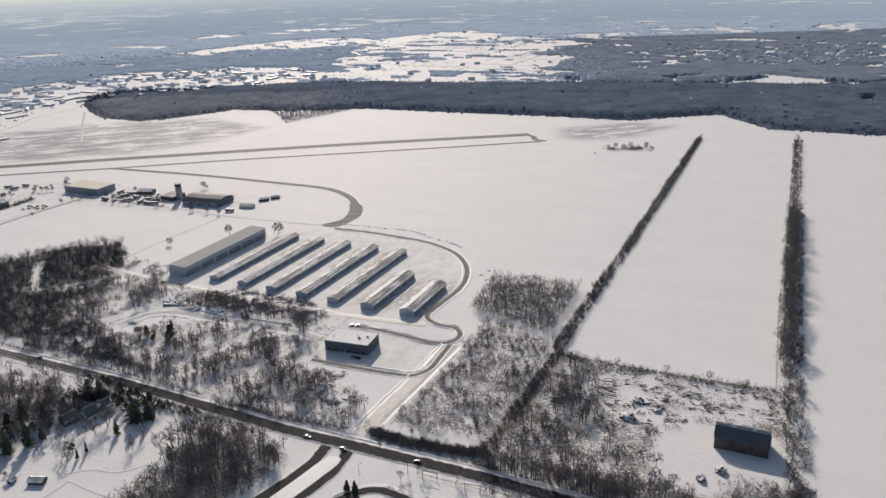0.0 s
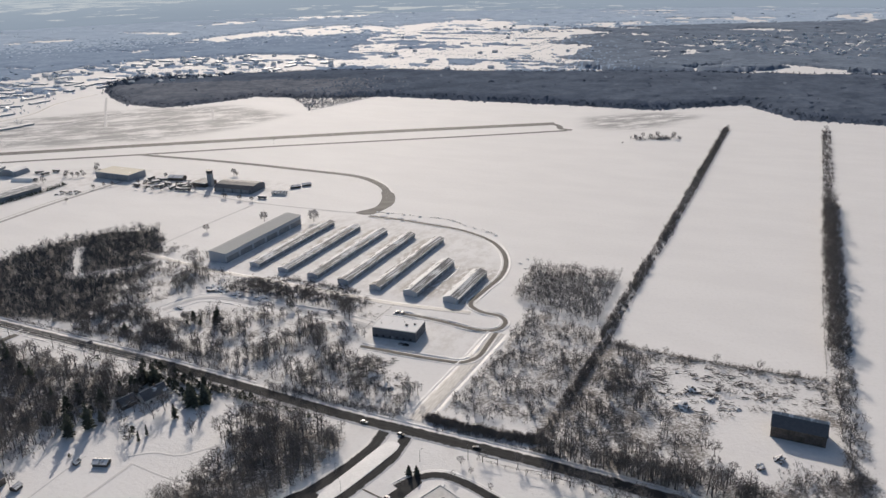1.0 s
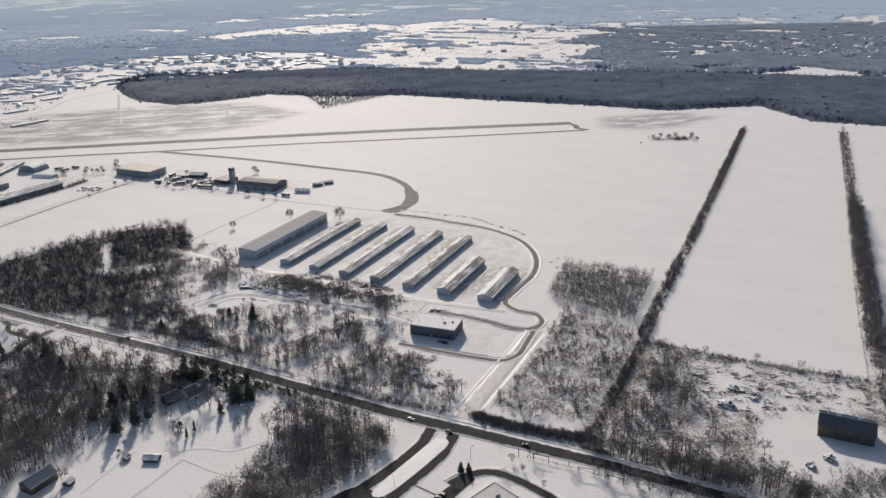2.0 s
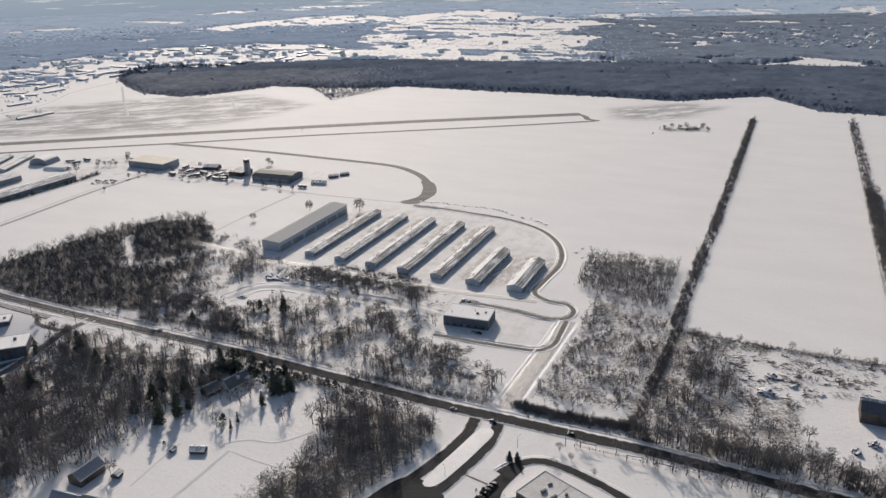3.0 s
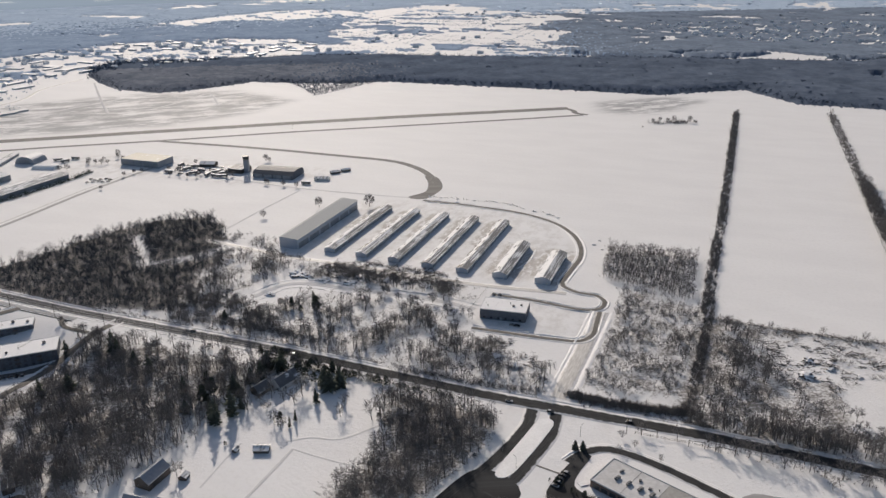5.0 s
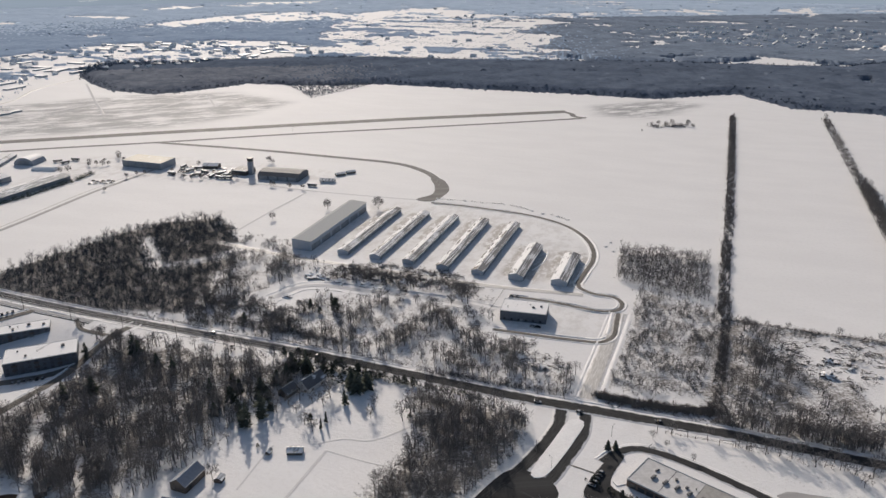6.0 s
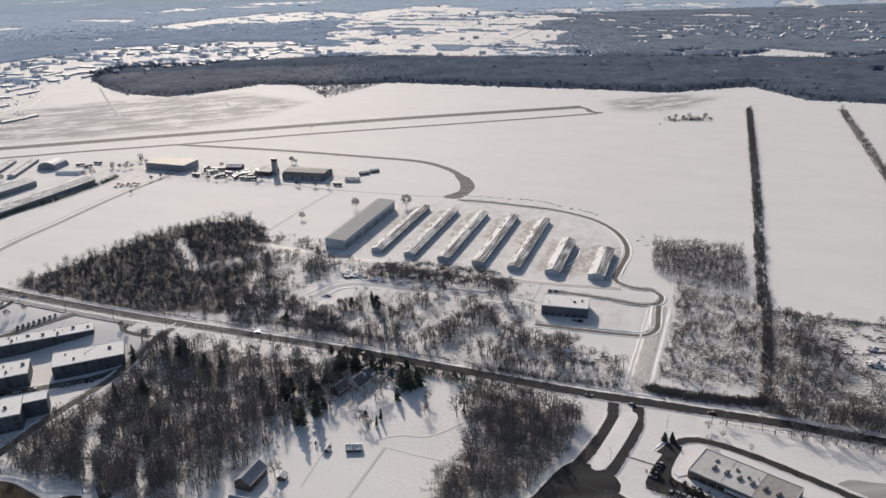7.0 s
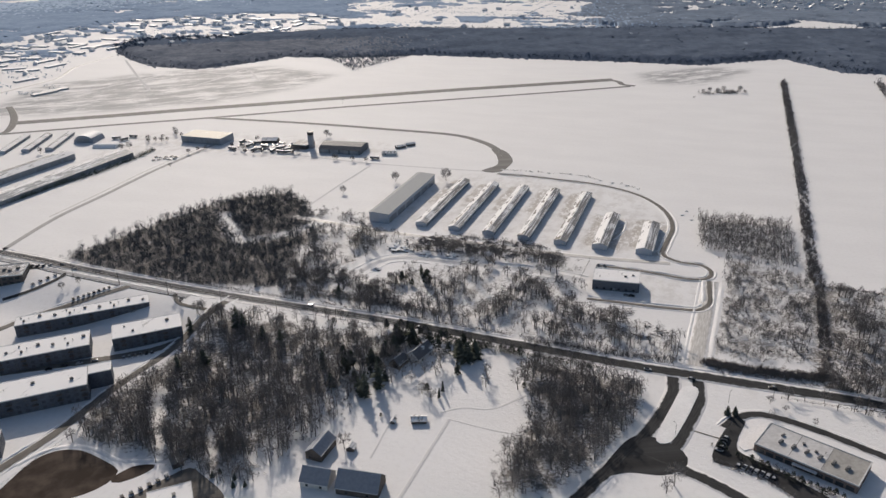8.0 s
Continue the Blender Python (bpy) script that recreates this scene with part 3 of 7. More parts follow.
strip("road_entry_in", ENTRY_IN, 9.5, ASPHALT, 0.10, "wet asphalt entrance road beside a snowy island", "road")
strip("road_entry_out", ENTRY_OUT, 9.0, ASPHALT, 0.08, "wet asphalt exit lane beside a snowy island", "road")
strip("road_entry_east", ENTRY_EAST, 9.0, ASPHALT, 0.09, "wet asphalt side road between snowy lawns", "road")
strip("lane_drive", DRIVE, 12.0, PACKED, 0.08, "packed snowy drive with pale wheel tracks", "road")
strip("lane_office_low", OFFICE_LOW, 4.2, GRAVEL, 0.10, "ploughed brown gravel lane round the office yard", "road", 4.0)
strip("lane_office_up", OFFICE_UP, 4.2, GRAVEL, 0.10, "ploughed brown gravel lane behind the office", "road", 4.0)
strip("lane_perimeter", PERIMETER, 4.8, GRAVEL, 0.10, "ploughed gravel lane curving round the hangars", "road", 4.0)
strip("taxiway_spur", TAXI_SPUR[2:], 9.5, RUNWAY, 0.09, "grey ploughed taxiway between snowy fields", "road")
patch("taxiway_pad", [(-134, 800), (-116, 792), (-98, 818), (-93, 840), (-97, 872), (-111, 880), (-109, 850), (-114, 818)], RUNWAY, 0.11, "grey asphalt pad at the taxiway bend", "pavement")
strip("taxiway", TAXIWAY, 9.0, RUNWAY, 0.08, "narrow grey ploughed taxiway beside the runway", "road")
strip("runway", RUNWAY_LINE, 22.0, RUNWAY, 0.10, "grey runway partly covered by thin snow", "runway")
strip("runway_turn", [(138, 1250), (150, 1226), (150, 1206), (166, 1192)], 10.0, RUNWAY, 0.12, "grey taxiway link at the end of the runway", "road")
strip("runway_link", [(-820, 1226), (-790, 1170), (-768, 1116), (-758, 1062), (-790, 1040)], 11.0, RUNWAY, 0.12, "grey taxiway link at the runway end", "road")
strip("lane_farm", FARM_ROAD, 6.0, WORN, 0.08, "straight snowy lane with worn wheel tracks", "road")
strip("road_far", [(-940, 1180), (-880, 1335), (-830, 1443), (-834, 1560), (-797, 1673)], 7.0, PACKED, 0.08, "far snowed road beyond the runway", "road")
strip("lane_farm_edge", [(x - 8, y + 3) for x, y in FARM_ROAD[1:]], 2.2, PACKED, 0.06, "faint snowed footpath beside the lane", "road")
strip("lane_airfield_a", [(-756, 1620), (-688, 1453), (-628, 1311)], 5.0, TRODDEN, 0.06, "faint snowed track over airfield grass", "road")
strip("lane_airfield_b", [(-795, 1261), (-716, 1345), (-640, 1440)], 6.0, TRODDEN, 0.07, "faint snowed track towards the forest", "road")
strip("lane_airfield_c", [(-560, 1330), (-520, 1400), (-491, 1464), (-450, 1350)], 4.0, TRODDEN, 0.05, "faint bent track over airfield grass", "road")
strip("lane_field", FIELD_TRACK, 3.0, TRODDEN, 0.03, "faint snowed track over a field", "road")
strip("lane_cross", CROSS_TRACK, 3.6, TRODDEN, 0.03, "snowed service lane over the airfield", "road")
strip("lane_hangars", HANGAR_LANE, 7.0, PACKED, 0.06, "packed snow lane in front of the hangars", "road")
strip("road_apartments", APT_ROAD, 7.0, GRAVEL, 0.12, "worn grey road behind the apartment blocks", "road")
strip("lane_apartments", APT_LANE, 8.0, GRAVEL, 0.10, "worn parking lane between apartment blocks", "road")
strip("lane_apartment_front", APT_FRONT, 7.0, GRAVEL, 0.10, "ploughed parking lane before the apartments", "road")
strip("track_thicket", THICKET_TRACK, 6.5, TRODDEN, 0.05, "smooth snowed track through the scrub", "road")
strip("lane_apartment_curve", [(-446, 566), (-424, 562), (-410, 545), (-402, 524), (-390, 515), (-372, 507)], 4.0, GRAVEL, 0.08, "narrow ploughed lane by the apartments", "road", 4.0)
strip("lane_lot_north", LOT_NORTH, 7.2, ASPHALT, 0.10, "ploughed asphalt lane behind the shop building", "road", 4.0)
patch("parking_lot", [(-52, 336), (-64, 324), (-73, 313), (-77, 303), (-66, 296), (-57, 288), (-50, 275), (-40, 256), (-26, 258), (-33, 272), (-44, 288), (-57, 304), (-61, 311), (-56, 321), (-46, 334)], ASPHALT, 0.14, "dark wet parking lot beside the shop building", "pavement")
patch("parking_lot", [(-386, 312), (-376, 322), (-364, 332), (-354, 337), (-346, 330), (-330, 306), (-360, 300)], GRAVEL, 0.10, "worn grey parking lot below the woods", "pavement")
patch("junction", [(-98, 324), (-90, 313), (-92, 302), (-106, 296), (-124, 300), (-140, 298), (-128, 314), (-112, 328)], ASPHALT, 0.12, "wet asphalt junction where the lanes meet", "road", gap=4.0)
patch("gravel_yard", [(19, 291.5), (28.6, 297), (38, 294), (50, 290), (60, 283), (58, 270), (44, 270), (34, 280)], WORN, 0.06, "worn snowy yard behind the shop lane", "pavement")
patch("pond", [(-452, 325), (-448, 342), (-443, 355), (-433, 362), (-420, 361), (-407, 353), (-393, 341), (-396, 331), (-405, 324), (-416, 321), (-440, 320)], WATER, 0.10, "brown thawed pond with snowy banks", "pond")
patch("pond", [(-395, 334), (-386, 343.5), (-374, 343.5), (-377, 337.5), (-389, 331)], WATER, 0.08, "small brown pool beside the pond", "pond")
patch("traffic_island", [(-66.5, 371), (-61, 369.5), (-61, 364), (-69, 352), (-80, 337), (-91, 323.5), (-97, 320), (-101, 323), (-95, 334), (-82, 352), (-72, 366)], SNOW, 0.35, "long narrow traffic island covered in snow", "traffic island", gap=3.0)
strip("lane_garden", [(-246, 285), (-229, 319), (-211, 355)], 2.4, TRODDEN, 0.012, "trodden garden path in the snow", "path", 4.0)
strip("lane_garden_east", [(-211, 355), (-191, 344), (-169, 334)], 1.4, TRODDEN, 0.012, "trodden path towards the wood", "path", 4.0)
strip("lane_garden_curve", [(-216, 362), (-202, 365), (-185, 362), (-163, 373)], 1.8, TRODDEN, 0.012, "curved wheel track over the snowy lawn", "path", 4.0)
strip("lane_garden_shed", [(-256, 326), (-245, 355), (-241, 363)], 1.4, TRODDEN, 0.012, "faint trodden path by the sheds", "path", 4.0)
strip("walkway", [(-79, 330), (-72, 325), (-65, 320)], 1.4, GRAVEL, 0.06, "short swept walkway over the snowy lawn", "path", 3.0)
for n_bank, (points, offset, width, height) in enumerate((
        (THICKET_TRACK, -7.5, 2.6, 0.7), (THICKET_TRACK, 8.0, 2.4, 0.6), ([(-60, 598), (-44, 606), (-36, 624), (-36, 645), (-44, 656)], 0.0, 2.2, 0.7), ([(-46, 592), (-30, 612), (-22, 634)], 0.0, 1.8, 0.6),
        (MAIN_ROAD[2:9], -7.6, 2.4, 0.6), (MAIN_ROAD[2:9], 7.4, 2.4, 0.6), (MAIN_ROAD[9:], -7.4, 2.2, 0.5), (MAIN_ROAD[11:], 7.2, 2.0, 0.5),
        (DRIVE, 8.6, 4.2, 0.5), (DRIVE, -7.6, 2.2, 0.35), (PERIMETER, 4.2, 2.4, 0.7), (PERIMETER, -3.6, 2.0, 0.6), (OFFICE_UP, -3.4, 2.0, 0.7), (OFFICE_UP, 3.4, 1.8, 0.6),
        (APT_ROAD, 4.8, 2.2, 0.5), (APT_ROAD, -4.8, 2.2, 0.6), ([(-450, 352), (-440, 362), (-426, 365.5), (-410, 360), (-396, 350), (-384, 348), (-370, 346)], 0.0, 3.4, 0.7), (OFFICE_LOW, -4.5, 3.2, 0.8), (OFFICE_LOW, 3.2, 1.6, 0.5), (APT_FRONT, -5.5, 2.4, 0.6), (LOT_NORTH, -4.0, 2.0, 0.5), (TAXI_SPUR[3:], 6.0, 2.0, 0.4))):
    bank("snow_bank", points, offset, width, height, seed=n_bank)


# ---- plants ----
def prism(p, q, r0, r1, sides, V, F):
    p, q = np.array(p, float), np.array(q, float)
    d = (q - p) / (np.linalg.norm(q - p) + 1e-9)
    a = np.cross(d, (0.31, 0.17, 0.93) if abs(d[2]) < 0.9 else (1, 0, 0))
    a /= np.linalg.norm(a)
    b = np.cross(d, a)
    k = len(V)
    for c, r in ((p, r0), (q, r1)):
        for i in range(sides):
            w = 2 * math.pi * i / sides
            V.append(c + a * (r * math.cos(w)) + b * (r * math.sin(w)))
    for i in range(sides):
        j = (i + 1) % sides
        F.append((k + i, k + j, k + sides + j))
        F.append((k + i, k + sides + j, k + sides + i))


def sliver(p, d, length, width, rng, V, F):
    """A twig: one long thin triangle."""
    s = np.cross(d, rng.standard_normal(3))
    s *= width / 2 / (np.linalg.norm(s) + 1e-9)
    k = len(V)
    V.extend((p - s, p + s, p + d * length))
    F.append((k, k + 1, k + 2))


def unit(v):
    return v / (np.linalg.norm(v) + 1e-9)


def bare_tree(seed, h=13.0, spread=0.42, limbs=11, subs=4, twigs=5, fat=1.0):
    """Trunk and crown of a leafless tree, as two vertex and triangle lists."""
    rng = np.random.default_rng(seed)
    TV, TF, CV, CF = [], [], [], []
    lean = rng.standard_normal(2) * 0.03 * h
    r = 0.016 * h * fat
    knots = [np.array((0, 0, -0.3)), np.array((*(lean * 0.3), 0.38 * h)), np.array((*(lean * 0.7), 0.68 * h)), np.array((*lean, 0.93 * h))]
    for k in range(3):
        prism(knots[k], knots[k + 1], r * (1, 0.72, 0.42)[k], r * (0.72, 0.42, 0.12)[k], 5, TV, TF)
    for i in range(limbs):
        f = 0.22 + 0.68 * (i + rng.random()) / limbs
        k = 1 if f < 0.68 else 2
        base = knots[1] + (knots[2] - knots[1]) * ((f - 0.38) / 0.3) if k == 1 else knots[2] + (knots[3] - knots[2]) * ((f - 0.68) / 0.25)
        w = i * 2.4 + rng.random()
        up = 0.25 + 0.75 * f + 0.25 * rng.standard_normal()
        d = unit(np.array((math.cos(w), math.sin(w), up)))
        length = 1.18 * h * spread * (1.15 - 0.75 * abs(f - 0.45)) * (0.75 + 0.4 * rng.random())
        tip = base + d * length
        prism(base, tip, r * 0.36 * (1.1 - f), r * 0.06, 3, CV, CF)
        for j in range(subs):
            q = base + (tip - base) * (0.3 + 0.7 * (j + rng.random()) / subs)
            e = unit(d + 0.65 * rng.standard_normal(3) + (0, 0, 0.25))
            l2 = length * (0.28 + 0.3 * rng.random())
            sliver(q, e, l2, 0.13 * fat, rng, CV, CF)
            for _ in range(twigs):
                g = unit(e + 0.8 * rng.standard_normal(3) + (0, 0, 0.15))
                sliver(q + e * l2 * (0.25 + 0.7 * rng.random()), g, h * (0.06 + 0.07 * rng.random()), 0.13 * fat, rng, CV, CF)
    return (np.array(TV), np.array(TF)), (np.array(CV), np.array(CF))


def round_tree(seed, h=13.0, wide=0.36, clusters=36, twigs=6, fat=1.0, stem=0.20):
    """A leafless tree with a rounded crown: forked limbs that end in many sprays of fine twigs."""
    rng = np.random.default_rng(seed)
    TV, TF, CV, CF = [], [], [], []
    r = 0.017 * h * fat
    fork = np.array((0.02 * h * rng.standard_normal(), 0.02 * h * rng.standard_normal(), stem * h))
    top = fork + (0.03 * h * rng.standard_normal(), 0.03 * h * rng.standard_normal(), 0.46 * h)
    prism((0, 0, -0.3), fork, r * (1 + stem - 0.2), r * 0.75, 5, TV, TF)
    prism(fork, top, r * 0.7, r * 0.2, 4, TV, TF)
    centre, radii = np.array((0, 0, 0.56 * h)), np.array((wide * h, wide * h, 0.41 * h))
    radii = radii * (0.85 + 0.3 * rng.random(3))
    ends = []
    for i in range(7):
        w = i * 2.4 + rng.random()
        aim = unit(np.array((math.cos(w), math.sin(w), 0.15 + 1.1 * rng.random())))
        base = fork + (top - fork) * (0.55 * rng.random())
        end = base + (centre + aim * radii * 0.72 - base) * (0.8 + 0.25 * rng.random())
        prism(base, end, r * 0.42, r * 0.10, 3, TV, TF)
        ends.append((base, end))
    for i in range(clusters):
        aim = unit(rng.standard_normal(3) + (0, 0, 0.25))
        spot = centre + aim * radii * (0.45 + 0.5 * rng.random() ** 0.6)
        near = min(ends, key=lambda e: np.linalg.norm(e[1] - spot))
        root = near[0] + (near[1] - near[0]) * (0.4 + 0.6 * rng.random())
        d = spot - root
        l = np.linalg.norm(d)
        sliver(root, d / l, l * 1.1, 0.13 * fat, rng, CV, CF)
        for _ in range(twigs):
            g = unit(aim + 0.75 * rng.standard_normal(3) + (0, 0, 0.2))
            sliver(root + d * (0.5 + 0.5 * rng.random()), g, h * (0.07 + 0.08 * rng.random()), 0.12 * fat, rng, CV, CF)
    return (np.array(TV), np.array(TF)), (np.array(CV), np.array(CF))


def spruce(seed, h=16.0, width=0.22):
    """Trunk and needle boughs of a conifer."""
    rng = np.random.default_rng(seed)
    TV, TF, CV, CF = [], [], [], []
    prism((0, 0, -0.3), (0, 0, 0.97 * h), 0.018 * h, 0.02, 5, TV, TF)
    tiers = 17
    lop = rng.random(4) * 6.3
    for i in range(tiers):
        f = (i + 0.5) / tiers
        z, reach = h * (0.08 + 0.92 * f), h * width * (1 - f) ** 0.7 * (0.72 + 0.5 * rng.random()) + 0.3
        for j in range(9):
            w = 2 * math.pi * (j + 0.9 * rng.random()) / 9
            l = reach * (0.45 + 0.75 * rng.random()) * (1 + 0.22 * math.sin(w + lop[0]) + 0.14 * math.sin(2 * w + lop[1]))
            out = np.array((math.cos(w), math.sin(w), 0.0))
            side = np.array((-out[1], out[0], 0.0)) * l * (0.16 + 0.16 * rng.random())
            a, zz = np.array((0, 0, z + 0.06 * h * (rng.random() - 0.5))), -(0.05 + 0.4 * rng.random()) * l
            tip, mid = a + out * l + (0, 0, zz), a + out * l * 0.6 + (0, 0, zz * 0.2)
            k = len(CV)
            CV.extend((a, mid - side + (0, 0, -0.3), tip, mid + side + (0, 0, -0.3), mid + (0, 0, 0.25)))
            CF.extend(((k, k + 1, k + 4), (k + 1, k + 2, k + 4), (k + 2, k + 3, k + 4), (k + 3, k, k + 4)))
            for _ in range(3):
                g = unit(out + 0.7 * rng.standard_normal(3))
                sliver(a + (tip - a) * (0.4 + 0.6 * rng.random()), g, 0.28 * l + 0.3, 0.3, rng, CV, CF)
    return (np.array(TV), np.array(TF)), (np.array(CV), np.array(CF))


def pine(seed, h=11.0, wide=0.30, clumps=46, low=0.10):
    """An evergreen with an uneven crown of needle clumps on short boughs."""
    rng = np.random.default_rng(seed)
    TV, TF, CV, CF = [], [], [], []
    bend = np.array((0.03 * h * rng.standard_normal(), 0.03 * h * rng.standard_normal(), 0.0))
    prism((0, 0, -0.3), bend + (0, 0, 0.92 * h), 0.020 * h, 0.03, 5, TV, TF)
    lop = rng.random(3) * 6.3
    for i in range(clumps):
        f = low + (1 - low) * ((i + rng.random()) / clumps) ** 0.85
        w = i * 2.4 + 0.8 * rng.random()
        reach = wide * h * (1.08 - f) ** 0.62 * (0.55 + 0.5 * rng.random()) * (1 + 0.25 * math.sin(w + lop[0]) + 0.2 * math.sin(9 * f + lop[1]))
        root = bend * f + (0, 0, f * h * 0.95)
        spot = root + (math.cos(w) * reach, math.sin(w) * reach, 0.05 * h * rng.standard_normal())
        prism(root, spot, 0.06, 0.03, 3, TV, TF)
        size = h * (0.055 + 0.045 * rng.random())
        for _ in range(17):
            d = unit(rng.standard_normal(3) * (1, 1, 0.7) + (0, 0, 0.25))
            sliver(spot + 0.25 * size * rng.standard_normal(3), d, size * (0.8 + 0.6 * rng.random()), 0.10 * h, rng, CV, CF)
    return (np.array(TV), np.array(TF)), (np.array(CV), np.array(CF))


def bush(seed, h=2.2, stems=7, twigs=6, width=0.11, loose=0.3):
    rng = np.random.default_rng(seed)
    V, F = [], []
    for i in range(stems):
        w = i * 2.4 + rng.random()
        base = np.array((loose * h * rng.standard_normal(), loose * h * rng.standard_normal(), -0.1))
        d = unit(np.array((1.6 * loose * math.cos(w), 1.6 * loose * math.sin(w), 1.0)) + 0.15 * rng.standard_normal(3))
        l = h * (0.6 + 0.5 * rng.random())
        sliver(base, d, l, width * 1.2, rng, V, F)
        for _ in range(twigs):
            g = unit(d + 0.7 * rng.standard_normal(3))
            sliver(base + d * l * (0.2 + 0.7 * rng.random()), g, l * (0.25 + 0.3 * rng.random()), width, rng, V, F)
    return np.array(V), np.array(F)


def tuft(seed, h=12.0, blades=22, width=1.1, wide=3.6):
    """A far treetop: a fan of broad twigs over a short stem."""
    rng = np.random.default_rng(seed)
    V, F = [], []
    for i in range(blades):
        base = np.array((wide * 0.45 * rng.standard_normal(), wide * 0.45 * rng.standard_normal(), h * (0.05 + 0.45 * rng.random())))
        d = unit(np.array((0.4 * rng.standard_normal(), 0.4 * rng.standard_normal(), 1.0)))
        sliver(base, d, h * (0.35 + 0.25 * rng.random()), width, rng, V, F)
    return np.array(V), np.array(F)


def joined(kinds, x, y, size, rng):
    """Copies of the shapes at many places, as one vertex and triangle list."""
    x, y, size = np.asarray(x), np.asarray(y), np.asarray(size)
    z = lie(x, y)
    pick = rng.integers(0, len(kinds), len(x))
    turn = rng.random(len(x)) * 2 * math.pi
    allV, allF, k = [], [], 0
    for n, (V, F) in enumerate(kinds):
        at = np.where(pick == n)[0]
        if not len(at):
            continue
        c, s, g = np.cos(turn[at])[:, None], np.sin(turn[at])[:, None], size[at][:, None]
        vx = (V[:, 0] * c - V[:, 1] * s) * g + x[at][:, None]
        vy = (V[:, 0] * s + V[:, 1] * c) * g + y[at][:, None]
        vz = V[:, 2] * g + z[at][:, None]
        allV.append(np.stack([vx, vy, vz], 2).reshape(-1, 3))
        allF.append((F[None] + (np.arange(len(at)) * len(V))[:, None, None] + k).reshape(-1, 3))
        k += len(at) * len(V)
    return np.vstack(allV), np.vstack(allF)


def scatter(outline, spacing, rng, keep=None):
    """Uneven points in an area, about one to a square of the given spacing."""
    P = np.array(outline)
    lo, hi = P.min(0), P.max(0)
    n = int((hi - lo).prod() / spacing ** 2)
    x, y = lo[0] + rng.random(n) * (hi[0] - lo[0]), lo[1] + rng.random(n) * (hi[1] - lo[1])
    ok = inside(x, y, outline)
    if keep is not None:
        ok &= keep(x, y)
    x, y = x[ok], y[ok]
    if keep is not None:
        nx, ny = x + 3.0 * rng.standard_normal(len(x)), y + 3.0 * rng.standard_normal(len(x))
        ok = keep(nx, ny)
        x, y = np.where(ok, nx, x), np.where(ok, ny, y)
    return x, y


def along_line(points, gap, rng, spread):
    P = spline(points, gap)
    return P[:, 0] + spread * rng.standard_normal(len(P)), P[:, 1] + spread * rng.standard_normal(len(P))


def patchy(x, y, scale=22.0, least=-0.05, seed=0.0):
    """Keeps points in clumps, with gaps between them."""
    return np.array([noise.noise(Vector((a / scale, b / scale, seed))) + 0.5 * noise.noise(Vector((a / scale * 3, b / scale * 3, seed + 5))) > least for a, b in zip(x, y)], bool)


ROADS_CLEAR = ((MAIN_ROAD, 8.0), (ENTRY_IN, 9), (ENTRY_OUT, 9), (DRIVE, 11), (OFFICE_LOW, 5), (OFFICE_UP, 5), (APT_ROAD, 6), (APT_LANE, 7), (HANGAR_LANE, 6), (THICKET_TRACK, 11), (WOODS_PATH, 3.3))


def off_roads(x, y):
    ok = np.ones(np.shape(x), bool)
    for points, w in ROADS_CLEAR:
        ok &= off_line(x, y, points) > w
    return ok


rng = np.random.default_rng(7)
TREES = [round_tree(10 + i, h, s - 0.05, 46, 7) if i % 3 else bare_tree(10 + i, h, s) for i, (h, s) in enumerate(((15, 0.36), (13, 0.42), (16.5, 0.34), (12, 0.46), (14, 0.38), (17, 0.36), (11, 0.45), (14.5, 0.40)))]
YOUNG = [round_tree(40 + i, h, s - 0.04, 16, 5, 0.85) for i, (h, s) in enumerate(((6.5, 0.36), (7.5, 0.34), (5.5, 0.42), (8.5, 0.32)))]
BUSHES = [bush(60 + i, h, 7, 5, 0.12) for i, h in enumerate((1.6, 2.2, 2.8, 1.9, 3.4))]
SPRUCES = [spruce(80 + i, h, w) for i, (h, w) in enumerate(((17, 0.25), (14, 0.40), (19, 0.22), (10, 0.33), (12, 0.13), (7, 0.42)))] + [pine(86 + i, h, w, c) for i, (h, w, c) in enumerate(((11, 0.30, 44), (8, 0.42, 38), (14, 0.26, 52), (6, 0.5, 30)))]
HEDGE_BUSHES = [bush(260 + i, h, 9, 6, 0.13, 0.14) for i, h in enumerate((2.6, 3.2, 2.2, 3.8, 2.9))]
TUFTS = [tuft(90 + i, 12.0, 16, 0.8) for i in range(6)]


def whole(tree):
    (a, b), (c, d) = tree
    return np.vstack([a, c]), np.vstack([b, d + len(a)])


LIGHT = [round_tree(110 + i, h, s - 0.07, 29, 6, 1.2, 0.42) for i, (h, s) in enumerate(((15, 0.38), (13, 0.44), (16, 0.36), (12, 0.48), (14, 0.40), (11, 0.46)))]
THIN = [whole(round_tree(170 + i, h, s - 0.01, 24, 6, 1.0)) for i, (h, s) in enumerate(((15, 0.38), (13, 0.43), (16, 0.35), (12, 0.45), (14, 0.40)))]
WHOLE_TREES, WHOLE_YOUNG = [whole(t) for t in LIGHT], [whole(t) for t in YOUNG]


def stuff(name, kinds, x, y, size, material, label, category):
    V, F = joined(kinds, x, y, size, rng)
    return tagged(mesh_object(name, V, F, material), label, category, kind="stuff")


def tree_model(name, shapes, bark, leaf, label, category, group):
    """A tree with its trunk and crown, to be copied."""
    (a, b), (c, d) = shapes
    root = thing(name, 0, 0, 0, label, category, group, z=-60.0)
    mesh_object("trunk", a, b, bark, root)
    mesh_object("crown", c, d, leaf, root)
    return root


